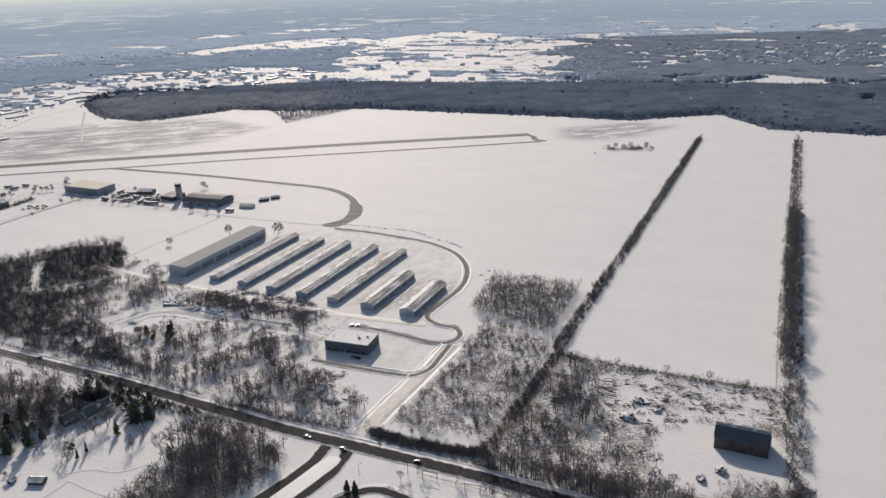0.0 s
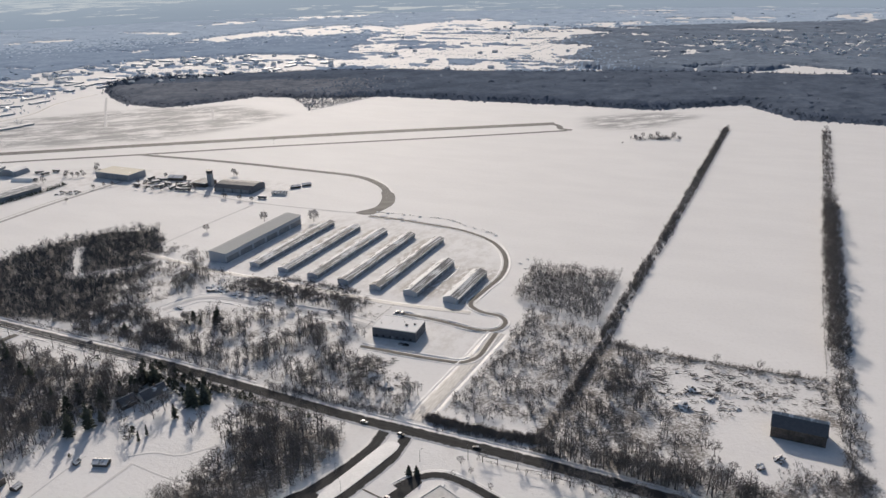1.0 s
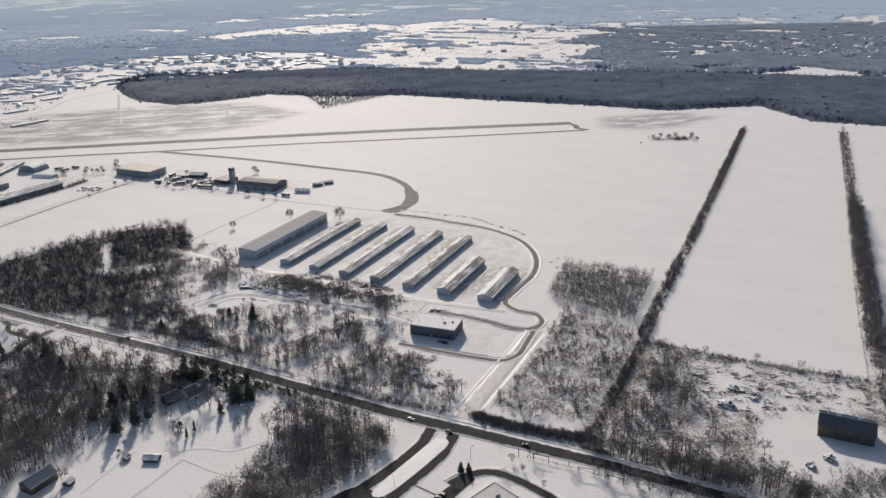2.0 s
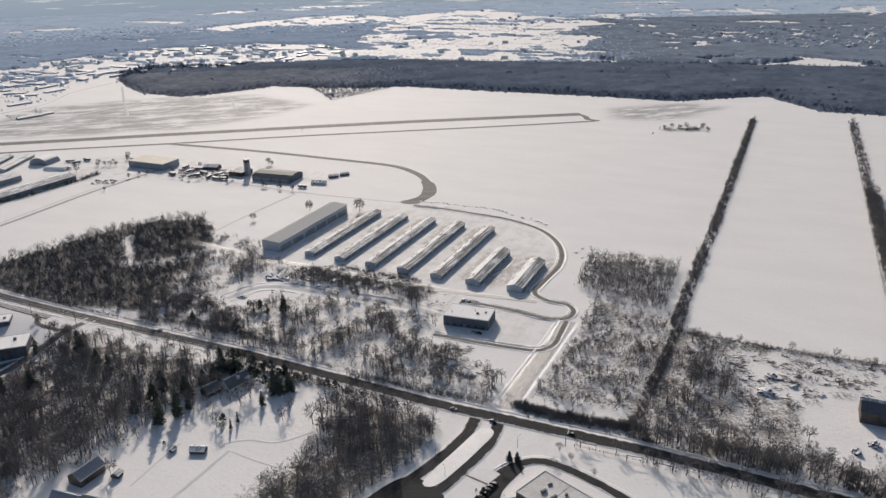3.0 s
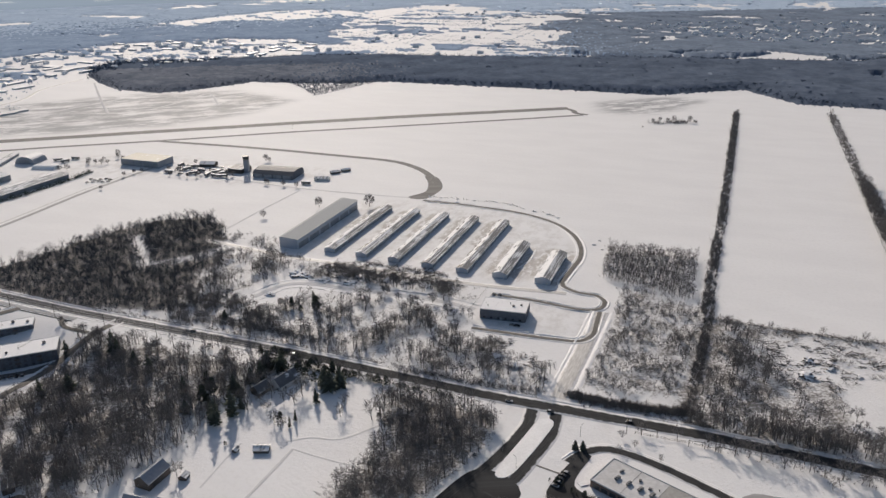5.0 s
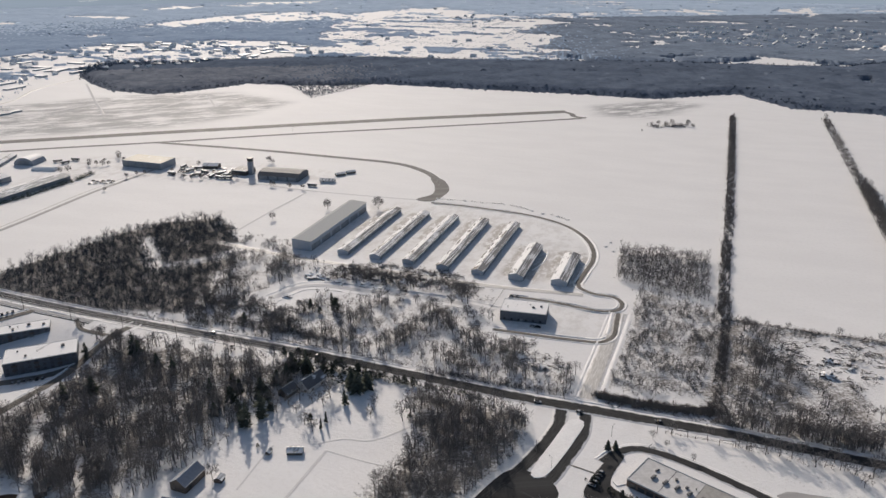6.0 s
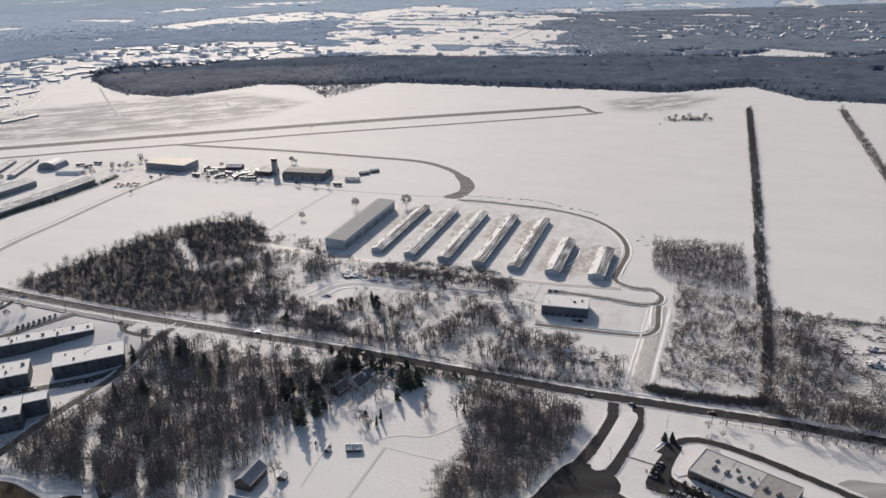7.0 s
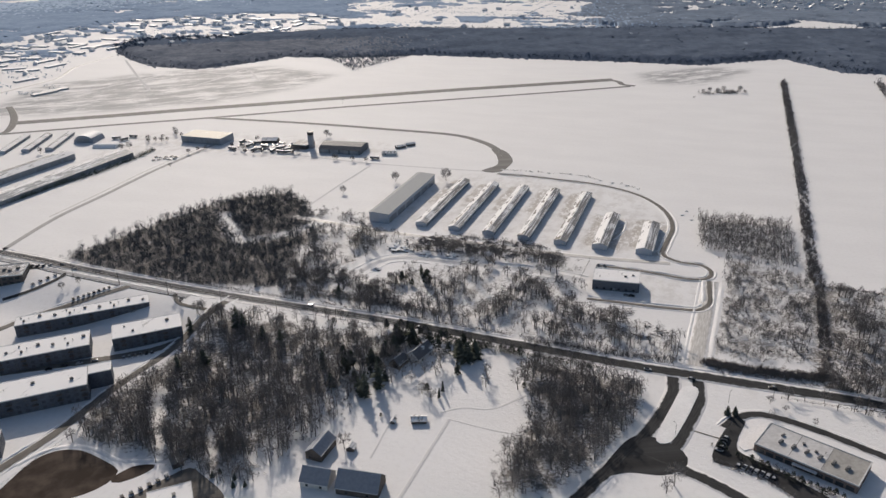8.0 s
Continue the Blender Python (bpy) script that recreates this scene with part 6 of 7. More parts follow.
# apartment blocks in the hollow
def apartments(x, y, turn, L, D, H, units, label, storeys=3, z=-8.0):
    root = thing("apartment_block", x, y, turn, label, "apartment block", "apartment blocks", z=z)
    flat_block(root, L, D, H, APARTMENT, ROOF_FLAT, 0.35)
    n = int(L / 4.6)
    for s in range(storeys):
        for i in range(n):
            window(root, (i + 0.5) * L / n, 0, 0.9 + s * H / storeys, 1.7, 1.5, glass=GLASS_DULL)
            if i % 3 == 1 and s:
                piece("balcony", ("balcony",), lambda bm: (add_box(bm, -1.6, 1.6, -1.3, 0.05, -0.15, 0.0), add_box(bm, -1.6, 1.6, -1.3, -1.22, 0.0, 1.0), add_box(bm, -1.6, -1.52, -1.22, 0.05, 0.0, 1.0), add_box(bm, 1.52, 1.6, -1.22, 0.05, 0.0, 1.0)), WOOD_DARK, root, pose((i + 0.5) * L / n, 0, 0.5 + s * H / storeys))
    for i in range(int(D / 5)):
        for s in range(storeys):
            window(root, L, 2.4 + 5 * i, 0.9 + s * H / storeys, 1.3, 1.4, 90, glass=GLASS_DULL)
    for i in range(units):
        roof_unit(root, (i + 0.6) * L / units, D * (0.3, 0.62, 0.42)[i % 3], H + 0.18, (1.5, 2.2, 1.8)[i % 3], (1.5, 1.8, 2.6, 1.4)[i % 4], (1.1, 1.4)[i % 2], 15 * (i % 3))
        if i % 3 == 0:
            roof_unit(root, (i + 0.35) * L / units, D * 0.72, H + 0.18, 1.0, 1.2, 0.8, 20)
            stack(root, (i + 0.9) * L / units, D * 0.5, H + 0.18, 1.2, 0.22)
    return root


apartments(-509.5, 496, 16.6, 91, 14, 9.6, 9, "long three-storey apartment block with snowy flat roof")
apartments(-574, 425, 16.6, 133, 21, 9.8, 14, "long grey apartment block with roof vents in snow")
apartments(-433, 468, 16.6, 46, 21, 9.8, 2, "grey apartment block with a clean snowy roof")
apartments(-559, 373, 16.6, 134, 23, 11.2, 6, "grey apartment block beside the back road")
apartments(-540, 336, 16.6, 82, 14, 9.6, 3, "grey apartment block next to the pond")
wing = thing("apartment_wing", -434.2, 422.9, 16.6, "short stepped wing joined to the apartment block", "building", z=-8.0)
flat_block(wing, 14, 11, 11.2, APARTMENT, ROOF_FLAT, 0.35)
# dark office block at the road's western bend
dark = thing("dark_building", -592, 570, 8.0, "dark flat-roofed office building with roof plant", "building")
flat_block(dark, 56, 24, 12.0, WOOD_DARK, ROOF_PATCHY, 0.6)
for i in range(6):
    roof_unit(dark, 24 + 5.2 * i, 10 + 3 * (i % 2), 12.18, 2.6, 3.2, 1.6)
for i in range(11):
    for z in (1.0, 4.8, 8.6):
        window(dark, 3 + 4.9 * i, 0, z, 3.0, 1.8)
for i in range(4):
    for z in (1.0, 4.8, 8.6):
        window(dark, 56, 4 + 5.2 * i, z, 3.0, 1.8, 90)
strip("lane_dark_building", [(-545, 556), (-522, 566), (-507, 580), (-510, 594), (-526, 600), (-548, 600)], 6.0, ASPHALT, 0.08, "dark parking loop beside the office block", "road", 4.0)

# shop building by the entrance
shop = thing("shop_building", -53, 309.5, -46.6, "low white-roofed commercial building with roof units", "building")
flat_block(shop, 51, 23, 4.6, BRICK, ROOF_SHOP, 0.5)
for i in range(6):
    roof_unit(shop, 10.2 + 6.6 * i, 9.5, 4.78, 1.6, 3.4, 1.3, -8)
box("roof_section", ROOF_TAN, shop, 33.2, 50.4, 0.5, 22.5, 4.72, 4.80, label="bare tan third of the roof")
for x in (17.0, 33.0):
    piece("roof_seam", ("roof seam",), lambda bm: add_box(bm, -0.12, 0.12, 0.4, 22.6, 0.0, 0.14), UNIT, shop, pose(x, 0, 4.74))
roof_unit(shop, 9, 16, 4.78, 1.0, 2.6, 0.8, -20)
roof_unit(shop, 20, 15.5, 4.78, 1.4, 2.0, 0.8, 25)
roof_unit(shop, 27, 13, 4.78, 1.6, 1.6, 0.9)
stack(shop, 31, 15, 4.78, 1.0)
for i in range(10):
    window(shop, 3.4 + 4.9 * i, 0, 0.5, 3.6, 2.2)
box("canopy", TRIM, shop, 20, 32, -2.2, -0.12, 2.9, 3.2)
for i in range(2):
    piece("canopy_post", ("canopy post",), lambda bm: add_box(bm, -0.1, 0.1, -0.1, 0.1, 0, 2.9), TRIM, shop, pose(20.6 + 10.8 * i, -2.0, 0))
patch("terrace", [(-59, 313), (-40, 331), (-34, 331), (-52, 311)], SNOW, 0.4, "snowy terrace beside the shop building", "pavement", gap=3.0)

# barn east of the thicket
barn = thing("barn", 153.4, 369.2, -25.0, "old dark wooden barn with a shingle roof", "barn")
bm = bmesh.new()
add_prism(bm, [(0, -0.3), (15.5, -0.3), (15.5, 7.4), (7.75, 12.4), (0, 7.4)], 0, 29)
for v in bm.verts:
    v.co = Vector((v.co.y, v.co.x, v.co.z))
part("wall", bm, WOOD_DARK, barn)
for lo, hi, name in ((-0.5, 7.75, "roof"), (16.0, 7.75, "roof")):
    bm = bmesh.new()
    slope_slab(bm, lo, 7.1, hi, 12.43, -0.5, 29.5, 0.2)
    for v in bm.verts:
        v.co = Vector((v.co.y, v.co.x, v.co.z))
    part(name, bm, ROOF_DARK, barn)
# A paler strip over the ridge, on both slopes.
bm = bmesh.new()
add_prism(bm, [(6.1, 11.62), (7.75, 12.66), (9.4, 11.62), (9.4, 11.72), (7.75, 12.80), (6.1, 11.72)], -0.55, 29.55)
for v in bm.verts:
    v.co = Vector((v.co.y, v.co.x, v.co.z))
part("ridge_strip", bm, ROOF_MOTTLED, barn, "thin pale mottled strip along the ridge")
box("barn_door", WOOD_POLE, barn, 12, 18, -0.12, 0.05, 0.05, 4.0)


def gable_house(name, x, y, turn, W, L, eave, ridge, wall, roof, label, category="house", chimney=False, windows=2):
    root = thing(name, x, y, turn, label, category)
    gable_shell(root, W, L, eave, ridge, wall, roof, roof, 0.4, 0.18)
    for i in range(windows):
        window(root, -W / 4 + i * W / 2, 0, 1.0, 1.1, 1.3)
        for side in (-1, 1):
            window(root, side * W / 2, L * (0.25 + 0.5 * i), 1.0, 1.2, 1.3, 90 * side)
    if chimney:
        box("chimney", BRICK, root, -0.5, 0.5, L * 0.6, L * 0.6 + 1.0, eave, ridge + 1.3)
    return root


gable_house("farm_shed", -286.0, 327.5, -27.0, 9.5, 16, 4.6, 8.0, WOOD_DARK, ROOF_STEEL, "dark gabled shed with a snowy roof", "shed", windows=1)
gable_house("farmhouse", -289.5, 313.5, -110.0, 11.5, 15, 3.6, 9.0, PLASTER, ROOF_STEEL, "gabled house with a frosted blue-grey roof")
gable_house("farm_barn", -271.0, 307.0, -108.0, 13.5, 22, 4.2, 10.8, WOOD_DARK, ROOF_STEEL, "wide gabled barn with a frosted blue-grey roof", "barn")
gable_house("garden_shed", -266.8, 332.5, -15.0, 4.4, 4.4, 2.2, 3.4, WOOD_DARK, ROOF_SNOWY, "small dark garden shed under a bare tree", "shed", windows=0)
gable_house("country_house", -229.0, 417.0, -38.0, 10.0, 17, 3.8, 8.4, PLASTER, ROOF_HOUSE, "gabled house shaded by tall spruces", "house", True)
gable_house("house_annex", -241.0, 412.0, -38.0, 7.5, 10, 3.2, 6.8, WOOD_DARK, ROOF_HOUSE, "small gabled annex beside the country house", "house")
gable_house("garden_shed", -232.5, 355.5, -95.0, 5.4, 8.5, 2.1, 3.2, WOOD_DARK, ROOF_SNOWY, "low snow-covered garden shed", "shed", windows=0)
gable_house("garden_shed", -243.5, 354.0, -20.0, 2.4, 3.6, 1.7, 2.6, WOOD_DARK, ROOF_SNOWY, "very small snow-covered shed", "shed", windows=0)

# airfield buildings in the north-west
hall = thing("terminal_hangar", -499, 974, -24.0, "grey metal hangar, warm sun glint painted on its low roof", "hangar")
flat_block(hall, 58, 30, 8.6, SIDING_BLUE, ROOF_GLINT, 0.2)
for i in range(5):
    piece("door", ("hall door",), lambda bm: add_box(bm, -4.6, 4.6, -0.10, 0.05, 0.05, 6.5), DOOR, hall, pose(6.5 + 11.2 * i, 0, 0))
hall = thing("terminal_hangar", -319, 897, -19.0, "dark grey hangar with a snow-patched roof", "hangar")
bm = bmesh.new()
add_prism(bm, [(0, -0.3), (32, -0.3), (32, 5.4), (26, 8.3), (16, 9.6), (6, 8.3), (0, 5.4)], 0, 52)
for v in bm.verts:
    v.co = Vector((v.co.y, v.co.x, v.co.z))
part("wall", bm, APARTMENT, hall)
for x0, z0, x1, z1 in ((-0.4, 5.25, 6, 8.33), (6, 8.33, 16, 9.63), (16, 9.63, 26, 8.33), (26, 8.33, 32.4, 5.25)):
    bm = bmesh.new()
    slope_slab(bm, x0, z0, x1, z1, -0.4, 52.4, 0.25)
    for v in bm.verts:
        v.co = Vector((v.co.y, v.co.x, v.co.z))
    part("roof", bm, ROOF_DARK, hall)
for i in range(4):
    piece("door", ("hall door 2",), lambda bm: add_box(bm, -5.2, 5.2, -0.10, 0.05, 0.05, 5.4), DOOR, hall, pose(7 + 12.6 * i, 0, 0))
tower = thing("control_tower", -330, 921, -20.0, "slim grey control tower beside the hangars", "tower")
box("shaft", SIDING_BLUE, tower, -2.8, 2.8, -2.8, 2.8, -0.3, 16.0, 0.1)
bm = bmesh.new()
add_tube(bm, (0, 0, 16.0), (0, 0, 17.2), 3.0, 4.4, 8)
part("gallery", bm, UNIT, tower)
bm = bmesh.new()
add_tube(bm, (0, 0, 17.2), (0, 0, 20.2), 3.7, 4.2, 8)
part("glazed_cab", bm, GLASS, tower)
bm = bmesh.new()
add_tube(bm, (0, 0, 20.2), (0, 0, 20.8), 4.6, 4.4, 8)
part("cab_roof", bm, UNIT, tower)
bm = bmesh.new()
add_tube(bm, (0, 0, 20.8), (0, 0, 24.0), 0.12, 0.06, 5)
part("mast", bm, STEEL, tower)
annex = thing("tower_annex", -354, 922, -25.0, "dark low annex beside the control tower", "building")
flat_block(annex, 20, 22, 5.4, WOOD_DARK, ROOF_PATCHY, 0.3)
gable_house("site_cabin", -243, 879, -100.0, 8.0, 17, 2.9, 4.2, PLASTER, ROOF_SNOWY, "low pale site cabin in the snow", "cabin", windows=1)
gable_house("site_cabin", -226, 902, -70.0, 6.0, 12, 2.6, 3.6, WOOD_DARK, ROOF_SNOWY, "small dark site cabin in the snow", "cabin", windows=1)
gable_house("site_cabin", -213, 910, -70.0, 5.0, 11, 2.6, 3.6, WOOD_DARK, ROOF_SNOWY, "small dark site cabin in the snow", "cabin", windows=1)
gable_house("site_cabin", -394, 957, -100.0, 12.0, 20, 4.0, 6.0, WOOD_DARK, ROOF_SNOWY, "dark workshop with a snow-covered roof", "cabin", windows=1)
long_hangar("west_hangar", -655, 746, 26, 205, 5.2, 7.2, 12, (ROOF_SNOWY, ROOF_MOTTLED), SIDING_BLUE, "very long low hangar with a snowy roof", "western hangars", -29.0, 4.0)
long_hangar("west_hangar", -716, 760, 24, 190, 6.4, 8.2, 10, (ROOF_PATCHY, ROOF_SNOWY), SIDING_BLUE, "very long low hangar with a patchy roof", "western hangars", -29.0, 4.4)
strip_first = None
for i in range(3):
    if strip_first is None:
        strip_first = long_hangar("narrow_hangar", -716, 956, 9.0, 78, 3.4, 4.6, 6, (ROOF_PATCHY, ROOF_SNOWY), SIDING, "narrow dark row hangar with snowy roof", "narrow hangars", 0.0, 2.9)
    else:
        copy_thing(strip_first, pose(-716 + 28.0 * i, 956 + 2.5 * i, 0, 0, 0, 0))
arch = thing("arched_hangar", -628, 992, -14.0, "blue-grey arched hangar with sunlit snow on top", "hangar")
bm = bmesh.new()
curve = [(14 * math.cos(math.pi * k / 14), 9.5 * math.sin(math.pi * k / 14)) for k in range(15)]
add_prism(bm, curve, 0, 26)
part("shell", bm, SIDING_BLUE, arch)
bm = bmesh.new()
cap = [(14.2 * math.cos(math.pi * k / 14), 9.7 * math.sin(math.pi * k / 14)) for k in range(3, 12)]
add_prism(bm, cap + [(x * 0.985, z * 0.985) for x, z in cap[::-1]], 0.4, 25.6)
part("snow_cover", bm, SNOW, arch)
box("door", DOOR, arch, -8, 8, -0.12, 0.05, 0.05, 6.0)
mound = thing("storage_shelter", -592, 968, -10.0, "low rounded grey storage shelter", "shelter")
bm = bmesh.new()
add_prism(bm, [(7 * math.cos(math.pi * k / 10), 4.2 * math.sin(math.pi * k / 10)) for k in range(11)], -15, 15)
for v in bm.verts:
    v.co = Vector((v.co.y, v.co.x, v.co.z))
part("shell", bm, ROOF_FLAT, mound)

def trailer_model():
    root = thing("storage_trailer", 0, 0, 0, "snow-topped storage trailer on the airfield", "trailer", "storage trailers", z=-40.0)
    box("body", UNIT, root, -5.5, 5.5, -1.4, 1.4, 0.9, 3.4, 0.06)
    box("snow_top", SNOW, root, -5.4, 5.4, -1.3, 1.3, 3.4, 3.6, 0.05)
    for x in (-3.6, -2.4, 3.8):
        for y in (-1.15, 1.15):
            piece("wheel", ("trailer wheel",), lambda bm: add_tube(bm, (0, -0.15, 0), (0, 0.15, 0), 0.5, 0.5, 8), RUBBER, root, pose(x, y, 0.5))
    return root


TRAILER = trailer_model()
lots = [(-428 + 12 * (i % 7) + 4 * (i % 3), 930 + 15 * (i // 7) - 4.5 * (i % 7) + 3 * (i % 2), 25 * (i % 5) - 30) for i in range(0, 17, 2)]
lots += [(-366, 905, -30), (-358, 915, 20), (-252, 862, -20), (-590, 1004, 10), (-578, 996, 40), (-570, 1010, -20)]
for k, (x, y, turn) in enumerate(lots):
    if k == 0:
        TRAILER.matrix_basis = pose(x, y, 0, 0, 0, turn)
    else:
        copy_thing(TRAILER, pose(x, y, 0, 0, 0, turn))

# cabin building below the woods
cabin = thing("pond_building", -366, 301, 17.0, "flat-roofed building with a snowy roof by the pond", "building", z=-8.0)
flat_block(cabin, 22, 16, 4.2, BRICK, ROOF_FLAT, 0.4)
roof_unit(cabin, 13, 8, 4.38)
gable_house("dark_hut", -360, 338.5, 25.0, 6.0, 9.0, 3.0, 4.0, WOOD_DARK, ROOF_DARK, "dark hut at the corner of the parking lot", "shed", windows=0)


# ---- vehicles ----
def car_model():
    root = thing("car", 0, 0, 0, "parked car in the snow", "car", "cars", z=-40.0)
    bm = bmesh.new()
    add_prism(bm, [(-2.25, 0.35), (2.25, 0.35), (2.3, 0.75), (2.0, 0.95), (0.9, 1.0), (-2.0, 1.05), (-2.3, 0.85)], -0.9, 0.9)
    bmesh.ops.bevel(bm, geom=list(bm.edges), offset=0.08, segments=1, affect="EDGES")
    part("body", bm, PAINT, root)
    bm = bmesh.new()
    add_prism(bm, [(-1.9, 1.0), (1.05, 0.98), (0.35, 1.48), (-1.4, 1.5)], -0.78, 0.78)
    part("cabin", bm, GLASS, root)
    box("roof_panel", PAINT, root, -1.38, 0.32, -0.76, 0.76, 1.48, 1.55)
    for x in (-1.4, 1.4):
        for y in (-0.86, 0.86):
            piece("wheel", ("wheel",), lambda bm: add_tube(bm, (0, -0.11, 0), (0, 0.11, 0), 0.34, 0.34, 10), RUBBER, root, pose(x, y, 0.34))
    for y in (-0.62, 0.62):
        piece("headlight", ("headlight",), lambda bm: add_box(bm, -0.03, 0.05, -0.16, 0.16, -0.07, 0.07), TRIM, root, pose(2.26, y, 0.72))
    return root


CAR = car_model()
cars = [(-60, 377.5, -25, 1), (-16, 363, 155, 1), (-83, 391, -25, 1), (-515, 604, -27, 1), (-501, 593, 153, 1), (-579, 645, 65, 1), (-590, 640, -27, 1), (-300, 503, 155, 1), (-222, 461, -25, 1)]
cars += [(-72.5, 543, 65, 1), (-68, 541.5, 60, 1), (-66, 489.5, -25, 1), (-62.5, 488, -20, 1)]
cars += [(-424 + 3.5 * i, 458.5 + 1.0 * i, 106, 1) for i in range(6)] + [(-470 + 9 * i, 449.5 + 2.6 * i, 17, 1) for i in range(4)]
cars += [(-486 + 3.5 * i, 543.5 + 1.5 * i, 112 + 5 * (i % 2), 1) for i in range(8)]
cars += [(-527 + 4.6 * i, 572 + 3.6 * i, 130, 1) for i in range(4)] + [(-545 + 5 * i, 603.5, 80, 1) for i in range(5)]
cars += [(-384 + 3.9 * i, 318.5 + 2.6 * i, 120, 1) for i in range(6)]
cars += [(-515 + (i % 5) * 6, 897 + (i // 5) * 9 + (i % 3) * 2, 20 * (i % 3), 1) for i in range(10)]
cars += [(-425 + (i % 7) * 11 + 3 * (i % 2), 925 + (i // 7) * 13 - (i % 7) * 1.5, 35 * (i % 4), 1.1) for i in range(14)]
cars += [(-418 + (i % 9) * 7.5 + 2 * (i % 2), 950 + (i // 9) * 11 - (i % 9) * 2.2, 30 * (i % 5), 1.0) for i in range(18)]
cars += [(-63.5 - 1.9 * i, 321 - 2.4 * i, 140, 1) for i in range(5)] + [(-66 + 2.2 * i, 298.5 - 1.9 * i, 44, 1) for i in range(7)]
for k, (x, y, turn, size) in enumerate(cars):
    m = pose(x, y, float(lie(x, y)) + 0.12, 0, 0, turn)
    if k == 0:
        CAR.matrix_basis = m
    else:
        copy_thing(CAR, m)
CAR["label"] = "small dark car with snow about it"


# ---- poles, fences, small things ----
def pole_model():
    root = thing("utility_pole", 0, 0, 0, "tall wooden utility pole beside the road", "utility pole", "utility poles", z=-40.0)
    bm = bmesh.new()
    add_tube(bm, (0, 0, -0.3), (0, 0, 11.5), 0.19, 0.12, 8)
    part("pole", bm, WOOD_POLE, root)
    box("crossarm", WOOD_POLE, root, -1.3, 1.3, -0.07, 0.07, 10.5, 10.72)
    for x in (-1.2, -0.4, 0.4, 1.2):
        piece("insulator", ("insulator",), lambda bm: add_tube(bm, (0, 0, 0), (0, 0, 0.25), 0.06, 0.04, 6), TRIM, root, pose(x, 0, 10.72))
    return root


pole_line = spline([(x - 0.43 * 13 * 1.0, y - 0.9 * 13) for x, y in MAIN_ROAD[3:14]], 4.0)
steps = np.r_[0, np.cumsum(np.linalg.norm(np.diff(pole_line, axis=0), axis=1))]
spots = [pole_line[np.searchsorted(steps, s)] for s in np.arange(10, steps[-1], 48.0)]
spots = [p for p in spots if not (-125 < p[0] < -30)]
POLE = pole_model()
for k, p in enumerate(spots):
    m = pose(p[0], p[1], float(lie(*p)), 0, 0, 65)
    if k == 0:
        POLE.matrix_basis = m
    else:
        copy_thing(POLE, m)


def fence(name, points, gap, height, rails, label, posts=WOOD_POLE, r=0.07):
    """Posts along a line with thin rails or wires between them."""
    root = thing(name, points[0][0], points[0][1], 0, label, "fence", z=0.0)
    ox, oy = points[0]
    P = spline(points, gap)
    for a in P:
        piece("post", (name, "post"), lambda bm: add_box(bm, -r, r, -r, r, -0.2, height), posts, root, pose(a[0] - ox, a[1] - oy, float(lie(*a))))
    for z in rails:
        ring = []
        for dy, dz in ((r * 0.5, 0), (-r * 0.25, r * 0.45), (-r * 0.25, -r * 0.45)):
            ring.append(np.c_[P[:, 0] - ox, P[:, 1] - oy + dy, lie(P[:, 0], P[:, 1]) + z + dz])
        n = len(P)
        F = [(k * n + i, k * n + i + 1, ((k + 1) % 3) * n + i + 1, ((k + 1) % 3) * n + i) for k in range(3) for i in range(n - 1)]
        mesh_object("rail", np.vstack(ring), F, posts, root)
    return root


fence("field_fence", FENCE_SOUTH, 5.0, 1.3, (0.5, 0.9, 1.2), "thin dark field fence in the snow")
fence("field_fence", FENCE_EAST, 6.0, 1.3, (0.5, 0.9, 1.2), "long thin field fence beside the hedgerow")
fence("rail_fence", [(-16, 352), (-1, 345), (11, 340), (24, 333)], 7.0, 1.8, (0.7, 1.2, 1.7), "wooden rail fence near the road", r=0.12)
fence("yard_fence", [(-96, 515), (-76, 556)], 4.0, 1.5, (0.6, 1.1, 1.4), "thin yard fence behind the office")
fence("apartment_fence", [(-452, 336), (-431, 374), (-412, 414), (-388, 455)], 4.0, 1.6, (0.5, 1.0, 1.5), "pale fence between the road and the wood", TRIM, 0.10)


def heap(name, x, y, r, h, seed, label):
    """A snow-covered mound with an uneven top."""
    g = np.random.default_rng(seed)
    bm = bmesh.new()
    bmesh.ops.create_icosphere(bm, subdivisions=3, radius=1.0)
    off = g.random(3) * 50
    for v in bm.verts:
        k = 1 + 0.5 * noise.noise(v.co * 1.7 + Vector(off)) + 0.45 * noise.noise(v.co * 4 + Vector(off)) + 0.25 * noise.noise(v.co * 9 + Vector(off))
        v.co = Vector((v.co.x * r * k, v.co.y * r * 0.8 * k, max(-0.2, v.co.z) * h * k))
    ob = part(name, bm, SNOW if name == "snow_lump" else RUBBLE, None)
    ob.matrix_basis = pose(x, y, float(lie(x, y)), 0, 0, seed * 40)
    return tagged(ob, label, "snow heap", "snow heaps")


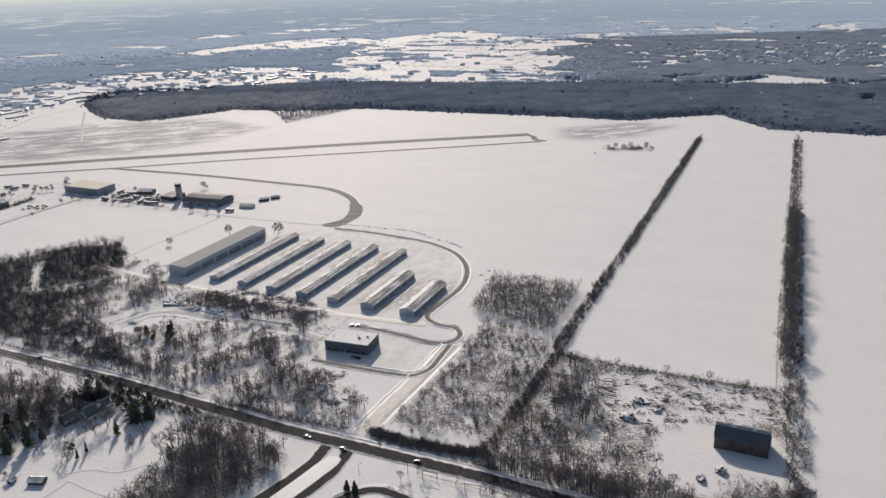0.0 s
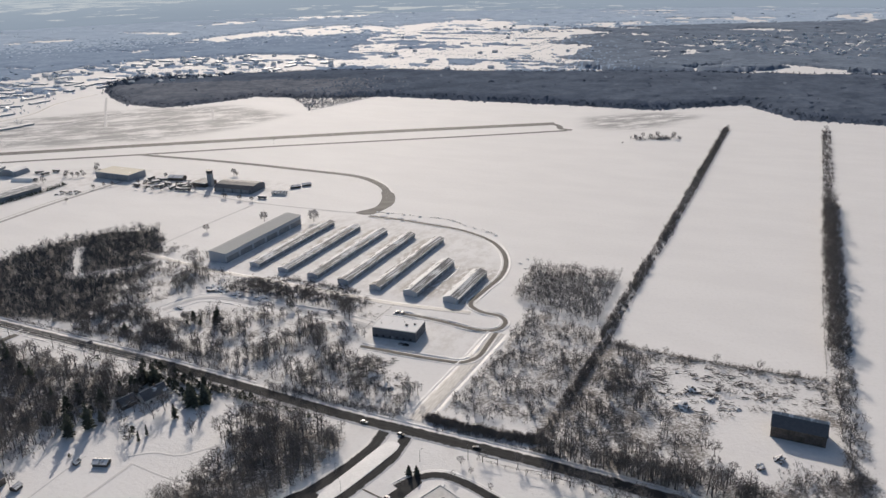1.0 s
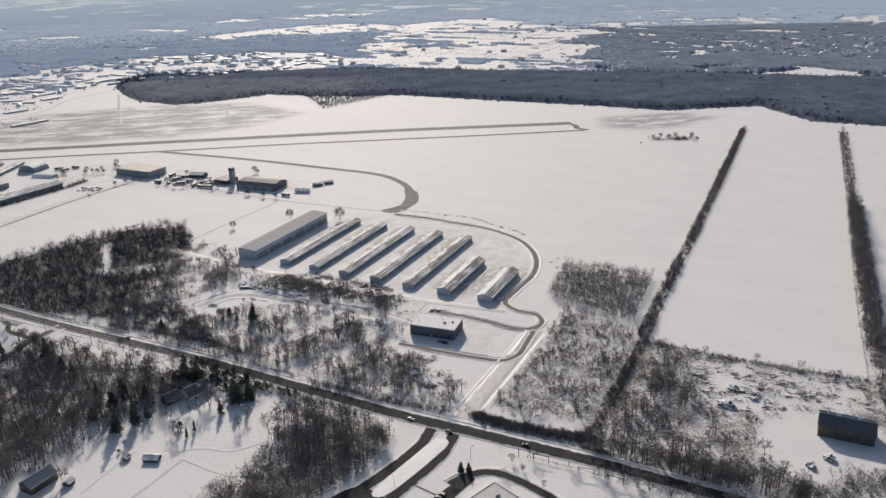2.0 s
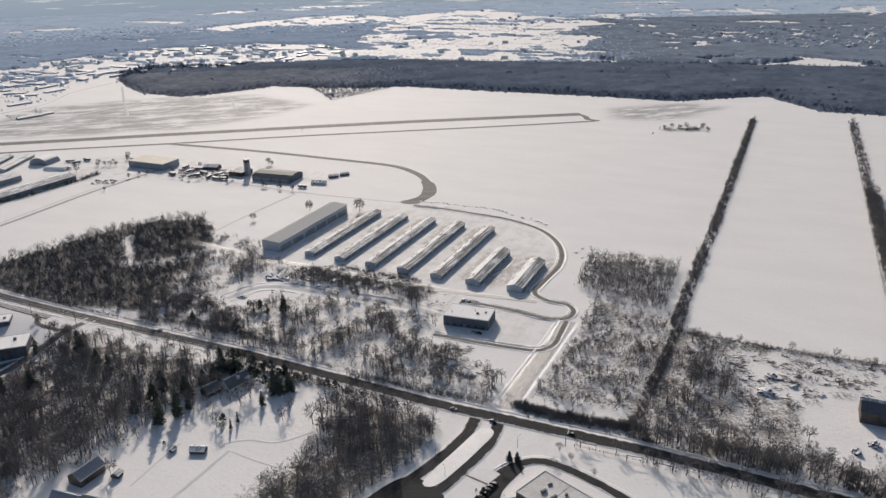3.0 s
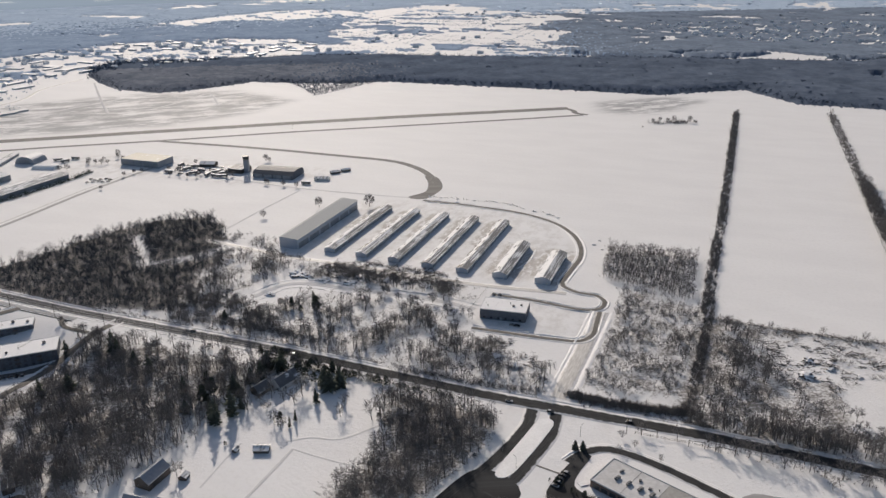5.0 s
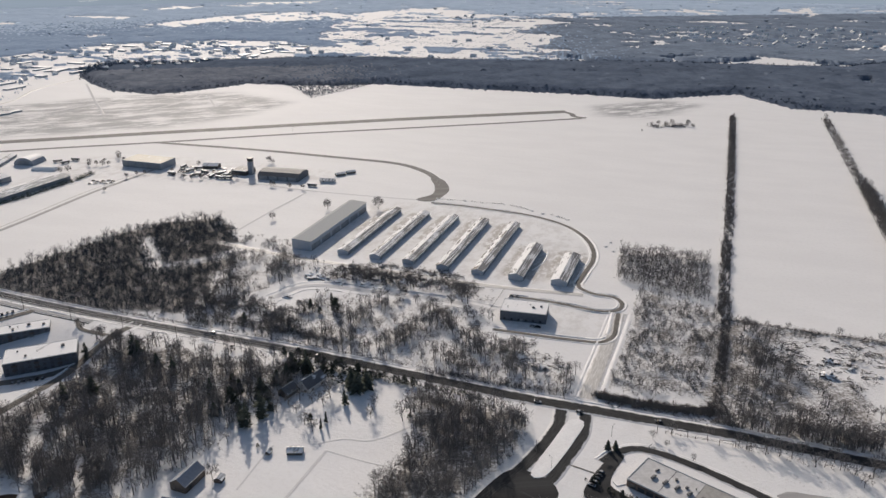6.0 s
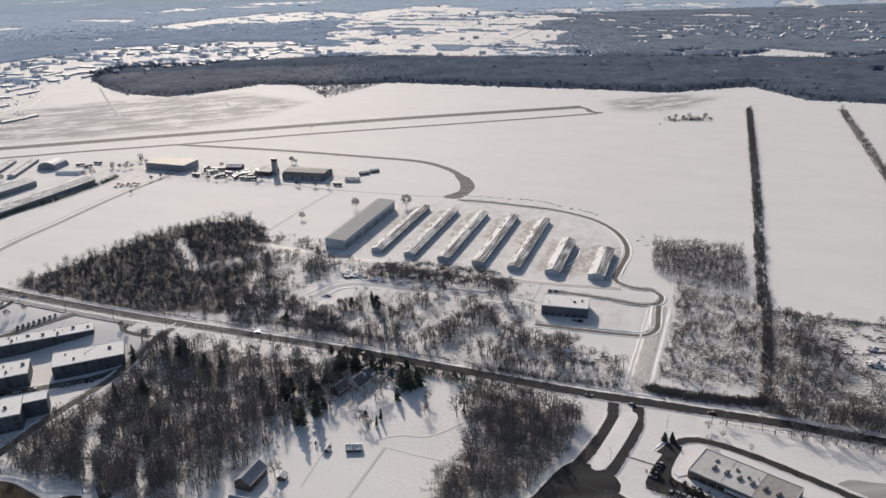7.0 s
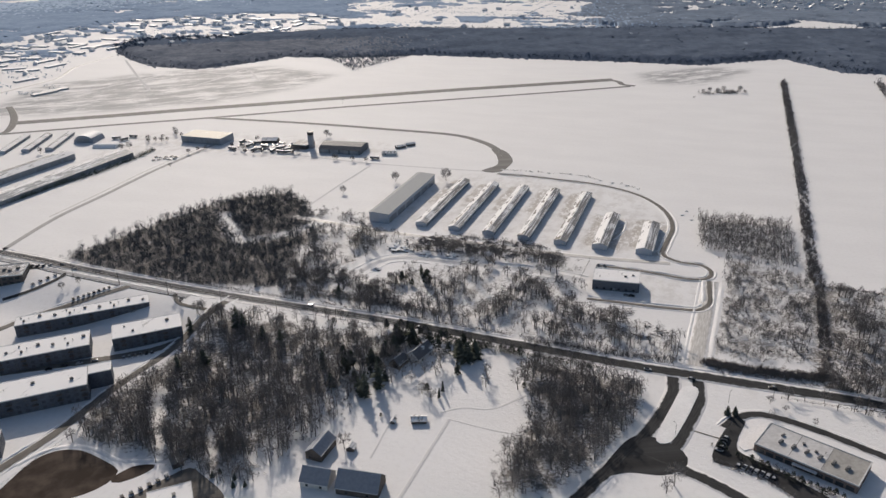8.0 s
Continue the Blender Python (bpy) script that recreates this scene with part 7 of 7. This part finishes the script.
for k, (x, y, r, h) in enumerate(((137, 341, 3.0, 2.4), (150, 347, 3.2, 2.6), (123, 421, 3.6, 2.2), (112, 402, 5.0, 2.6), (-74, 432, 5.0, 2.2), (-83, 446, 4.2, 1.8), (-236, 600, 8.0, 3.0), (-226, 596, 7.0, 2.4), (-252, 560, 4.0, 1.8), (-268, 520, 3.0, 1.4), (-262, 628, 5.5, 2.0), (-210, 585, 6.0, 1.8), (-190, 578, 6.5, 1.6), (132, 408, 3.0, 1.5), (145, 398, 2.6, 1.2), (-196, 592, 7.0, 1.6), (-178, 588, 6.0, 1.8), (-160, 580, 6.5, 1.5), (-142, 574, 6.0, 1.6), (-125, 566, 5.5, 1.4), (-108, 559, 5.0, 1.4))):
    heap("earth_mound", x, y, r, h, k + 1, "rough heap of earth and rubble under patchy snow")
for k, (x, y) in enumerate(((-98, 794), (-80, 788), (-62, 780), (-40, 772), (-26, 762), (-14, 748), (-4, 738), (8, 728), (16, 716), (-110, 800), (34, 640), (38, 628), (42, 650))):
    heap("snow_lump", x, y, 1.9, 0.7, 30 + k, "lump of ploughed snow beside the lane")


def street_lamp(x, y, turn):
    root = thing("street_lamp", x, y, turn, "thin grey street lamp at the entrance", "street lamp", "street lamps")
    bm = bmesh.new()
    add_tube(bm, (0, 0, -0.2), (0, 0, 7.5), 0.12, 0.08, 8)
    part("pole", bm, STEEL, root)
    bm = bmesh.new()
    add_tube(bm, (0, 0, 7.4), (1.6, 0, 7.8), 0.06, 0.05, 6)
    part("arm", bm, STEEL, root)
    box("lamp_head", UNIT, root, 1.4, 2.2, -0.18, 0.18, 7.7, 7.9, 0.04)


for x, y, turn in ((-94, 343, -60), (-89, 327, 120), (-48, 352, 40), (-410, 540, 200), (-452, 645, 60)):
    street_lamp(x, y, turn)

# windsock on the field
sock = thing("windsock", -300, 1150, 0, "windsock on a thin mast beside the taxiway", "windsock")
bm = bmesh.new()
add_tube(bm, (0, 0, -0.2), (0, 0, 7.0), 0.10, 0.07, 6)
part("mast", bm, STEEL, sock)
bm = bmesh.new()
add_tube(bm, (0.1, 0, 6.8), (3.0, 0.4, 6.2), 0.5, 0.2, 8)
part("sock", bm, BRICK, sock)


# ---- far houses ----
def far_house_model():
    root = thing("far_house", 0, 0, 0, "far snow-roofed house on the plain", "house", "far houses", z=-60.0)
    bm = bmesh.new()
    add_prism(bm, [(-4.5, -0.3), (4.5, -0.3), (4.5, 4), (0, 7), (-4.5, 4)], -6, 6)
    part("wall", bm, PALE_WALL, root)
    bm = bmesh.new()
    slope_slab(bm, -5.0, 3.7, 0, 7.05, -6.5, 6.5, 0.3)
    slope_slab(bm, 5.0, 3.7, 0, 7.05, -6.5, 6.5, 0.3)
    part("roof", bm, SNOW, root)
    return root


def far_hall_model():
    root = thing("far_hall", 0, 0, 0, "far long hall with a snowy roof", "hall", "far halls", z=-60.0)
    box("wall", SIDING, root, -17, 17, -6, 6, -0.3, 4.6)
    box("roof", SNOW, root, -17.4, 17.4, -6.4, 6.4, 4.6, 5.1)
    return root


g = np.random.default_rng(21)
HOUSE, HALL = far_house_model(), far_hall_model()
hx, hy = scatter(SUBURB, 50.0, g)
tx, ty = scatter(TOWN, 66.0, g)
fx, fy = scatter(FARMS, 190.0, g)
spots = list(zip(np.r_[hx, tx, fx], np.r_[hy, ty, fy]))
for k, (x, y) in enumerate(spots):
    m = pose(float(x), float(y), 0, 0, 0, -25 + 90 * (k % 2) + float(g.uniform(-8, 8))) @ Matrix.Diagonal((*g.uniform(0.8, 1.25, 2), 1.0, 1))
    if k == 0:
        HOUSE.matrix_basis = m
    else:
        copy_thing(HOUSE, Matrix.Identity(4)).matrix_basis = m
hx, hy = scatter(TOWN, 92.0, g)
for k, (x, y) in enumerate(zip(hx, hy)):
    m = pose(float(x), float(y), 0, 0, 0, (-25 if k % 3 else 65) + float(g.uniform(-4, 4))) @ Matrix.Diagonal((float(g.uniform(0.4, 1.5)), float(g.uniform(0.6, 1.6)), float(g.uniform(0.45, 0.8)), 1))
    if k == 0:
        HALL.matrix_basis = m
    else:
        copy_thing(HALL, Matrix.Identity(4)).matrix_basis = m
for x, y, turn in ((-885, 1801, 20), (-850, 1835, 20), (-950, 1560, 10), (-1010, 1660, 15), (-1052, 1766, -20), (-1041, 1821, -25), (-1011, 1841, -18), (-922, 1827, 60), (-938, 1748, -22), (-966, 1677, -15), (-920, 1635, 62), (-915, 1536, 10), (-1000, 1600, -20), (-975, 1500, 15), (-880, 1580, 58), (-1020, 1715, -20)):
    copy_thing(HALL, pose(x, y, 0, 0, 0, turn))
for x, y, turn in ((-800, 1316, 48), (-880, 1440, 50), (-790, 1335, 48)):
    copy_thing(HALL, pose(x, y, 0, 0, 0, turn))

for x, y, turn in ((-930, 1400, 20), (-960, 1450, 10), (-905, 1500, 15), (-990, 1520, 12), (-930, 1610, 20), (-900, 1660, 18), (-1000, 1420, 22)):
    copy_thing(HOUSE, pose(x, y, 0, 0, 0, turn))


# ---- posts on the lawn by the road ----
post_frame = thing("road_frame", -9, 348.5, -20.0, "low timber frame of two posts and a rail on the lawn", "fence", "timber frames")
for side in (-1, 1):
    box("post", WOOD_POLE, post_frame, side * 4.3 - 0.14, side * 4.3 + 0.14, -0.14, 0.14, -0.3, 4.6)
box("rail", WOOD_POLE, post_frame, -4.16, 4.16, -0.08, 0.08, 3.9, 4.2)
for x, y, turn in ((14, 336.5, -18.0), (28, 329, -25.0)):
    copy_thing(post_frame, pose(x, y, float(lie(x, y)), 0, 0, turn))
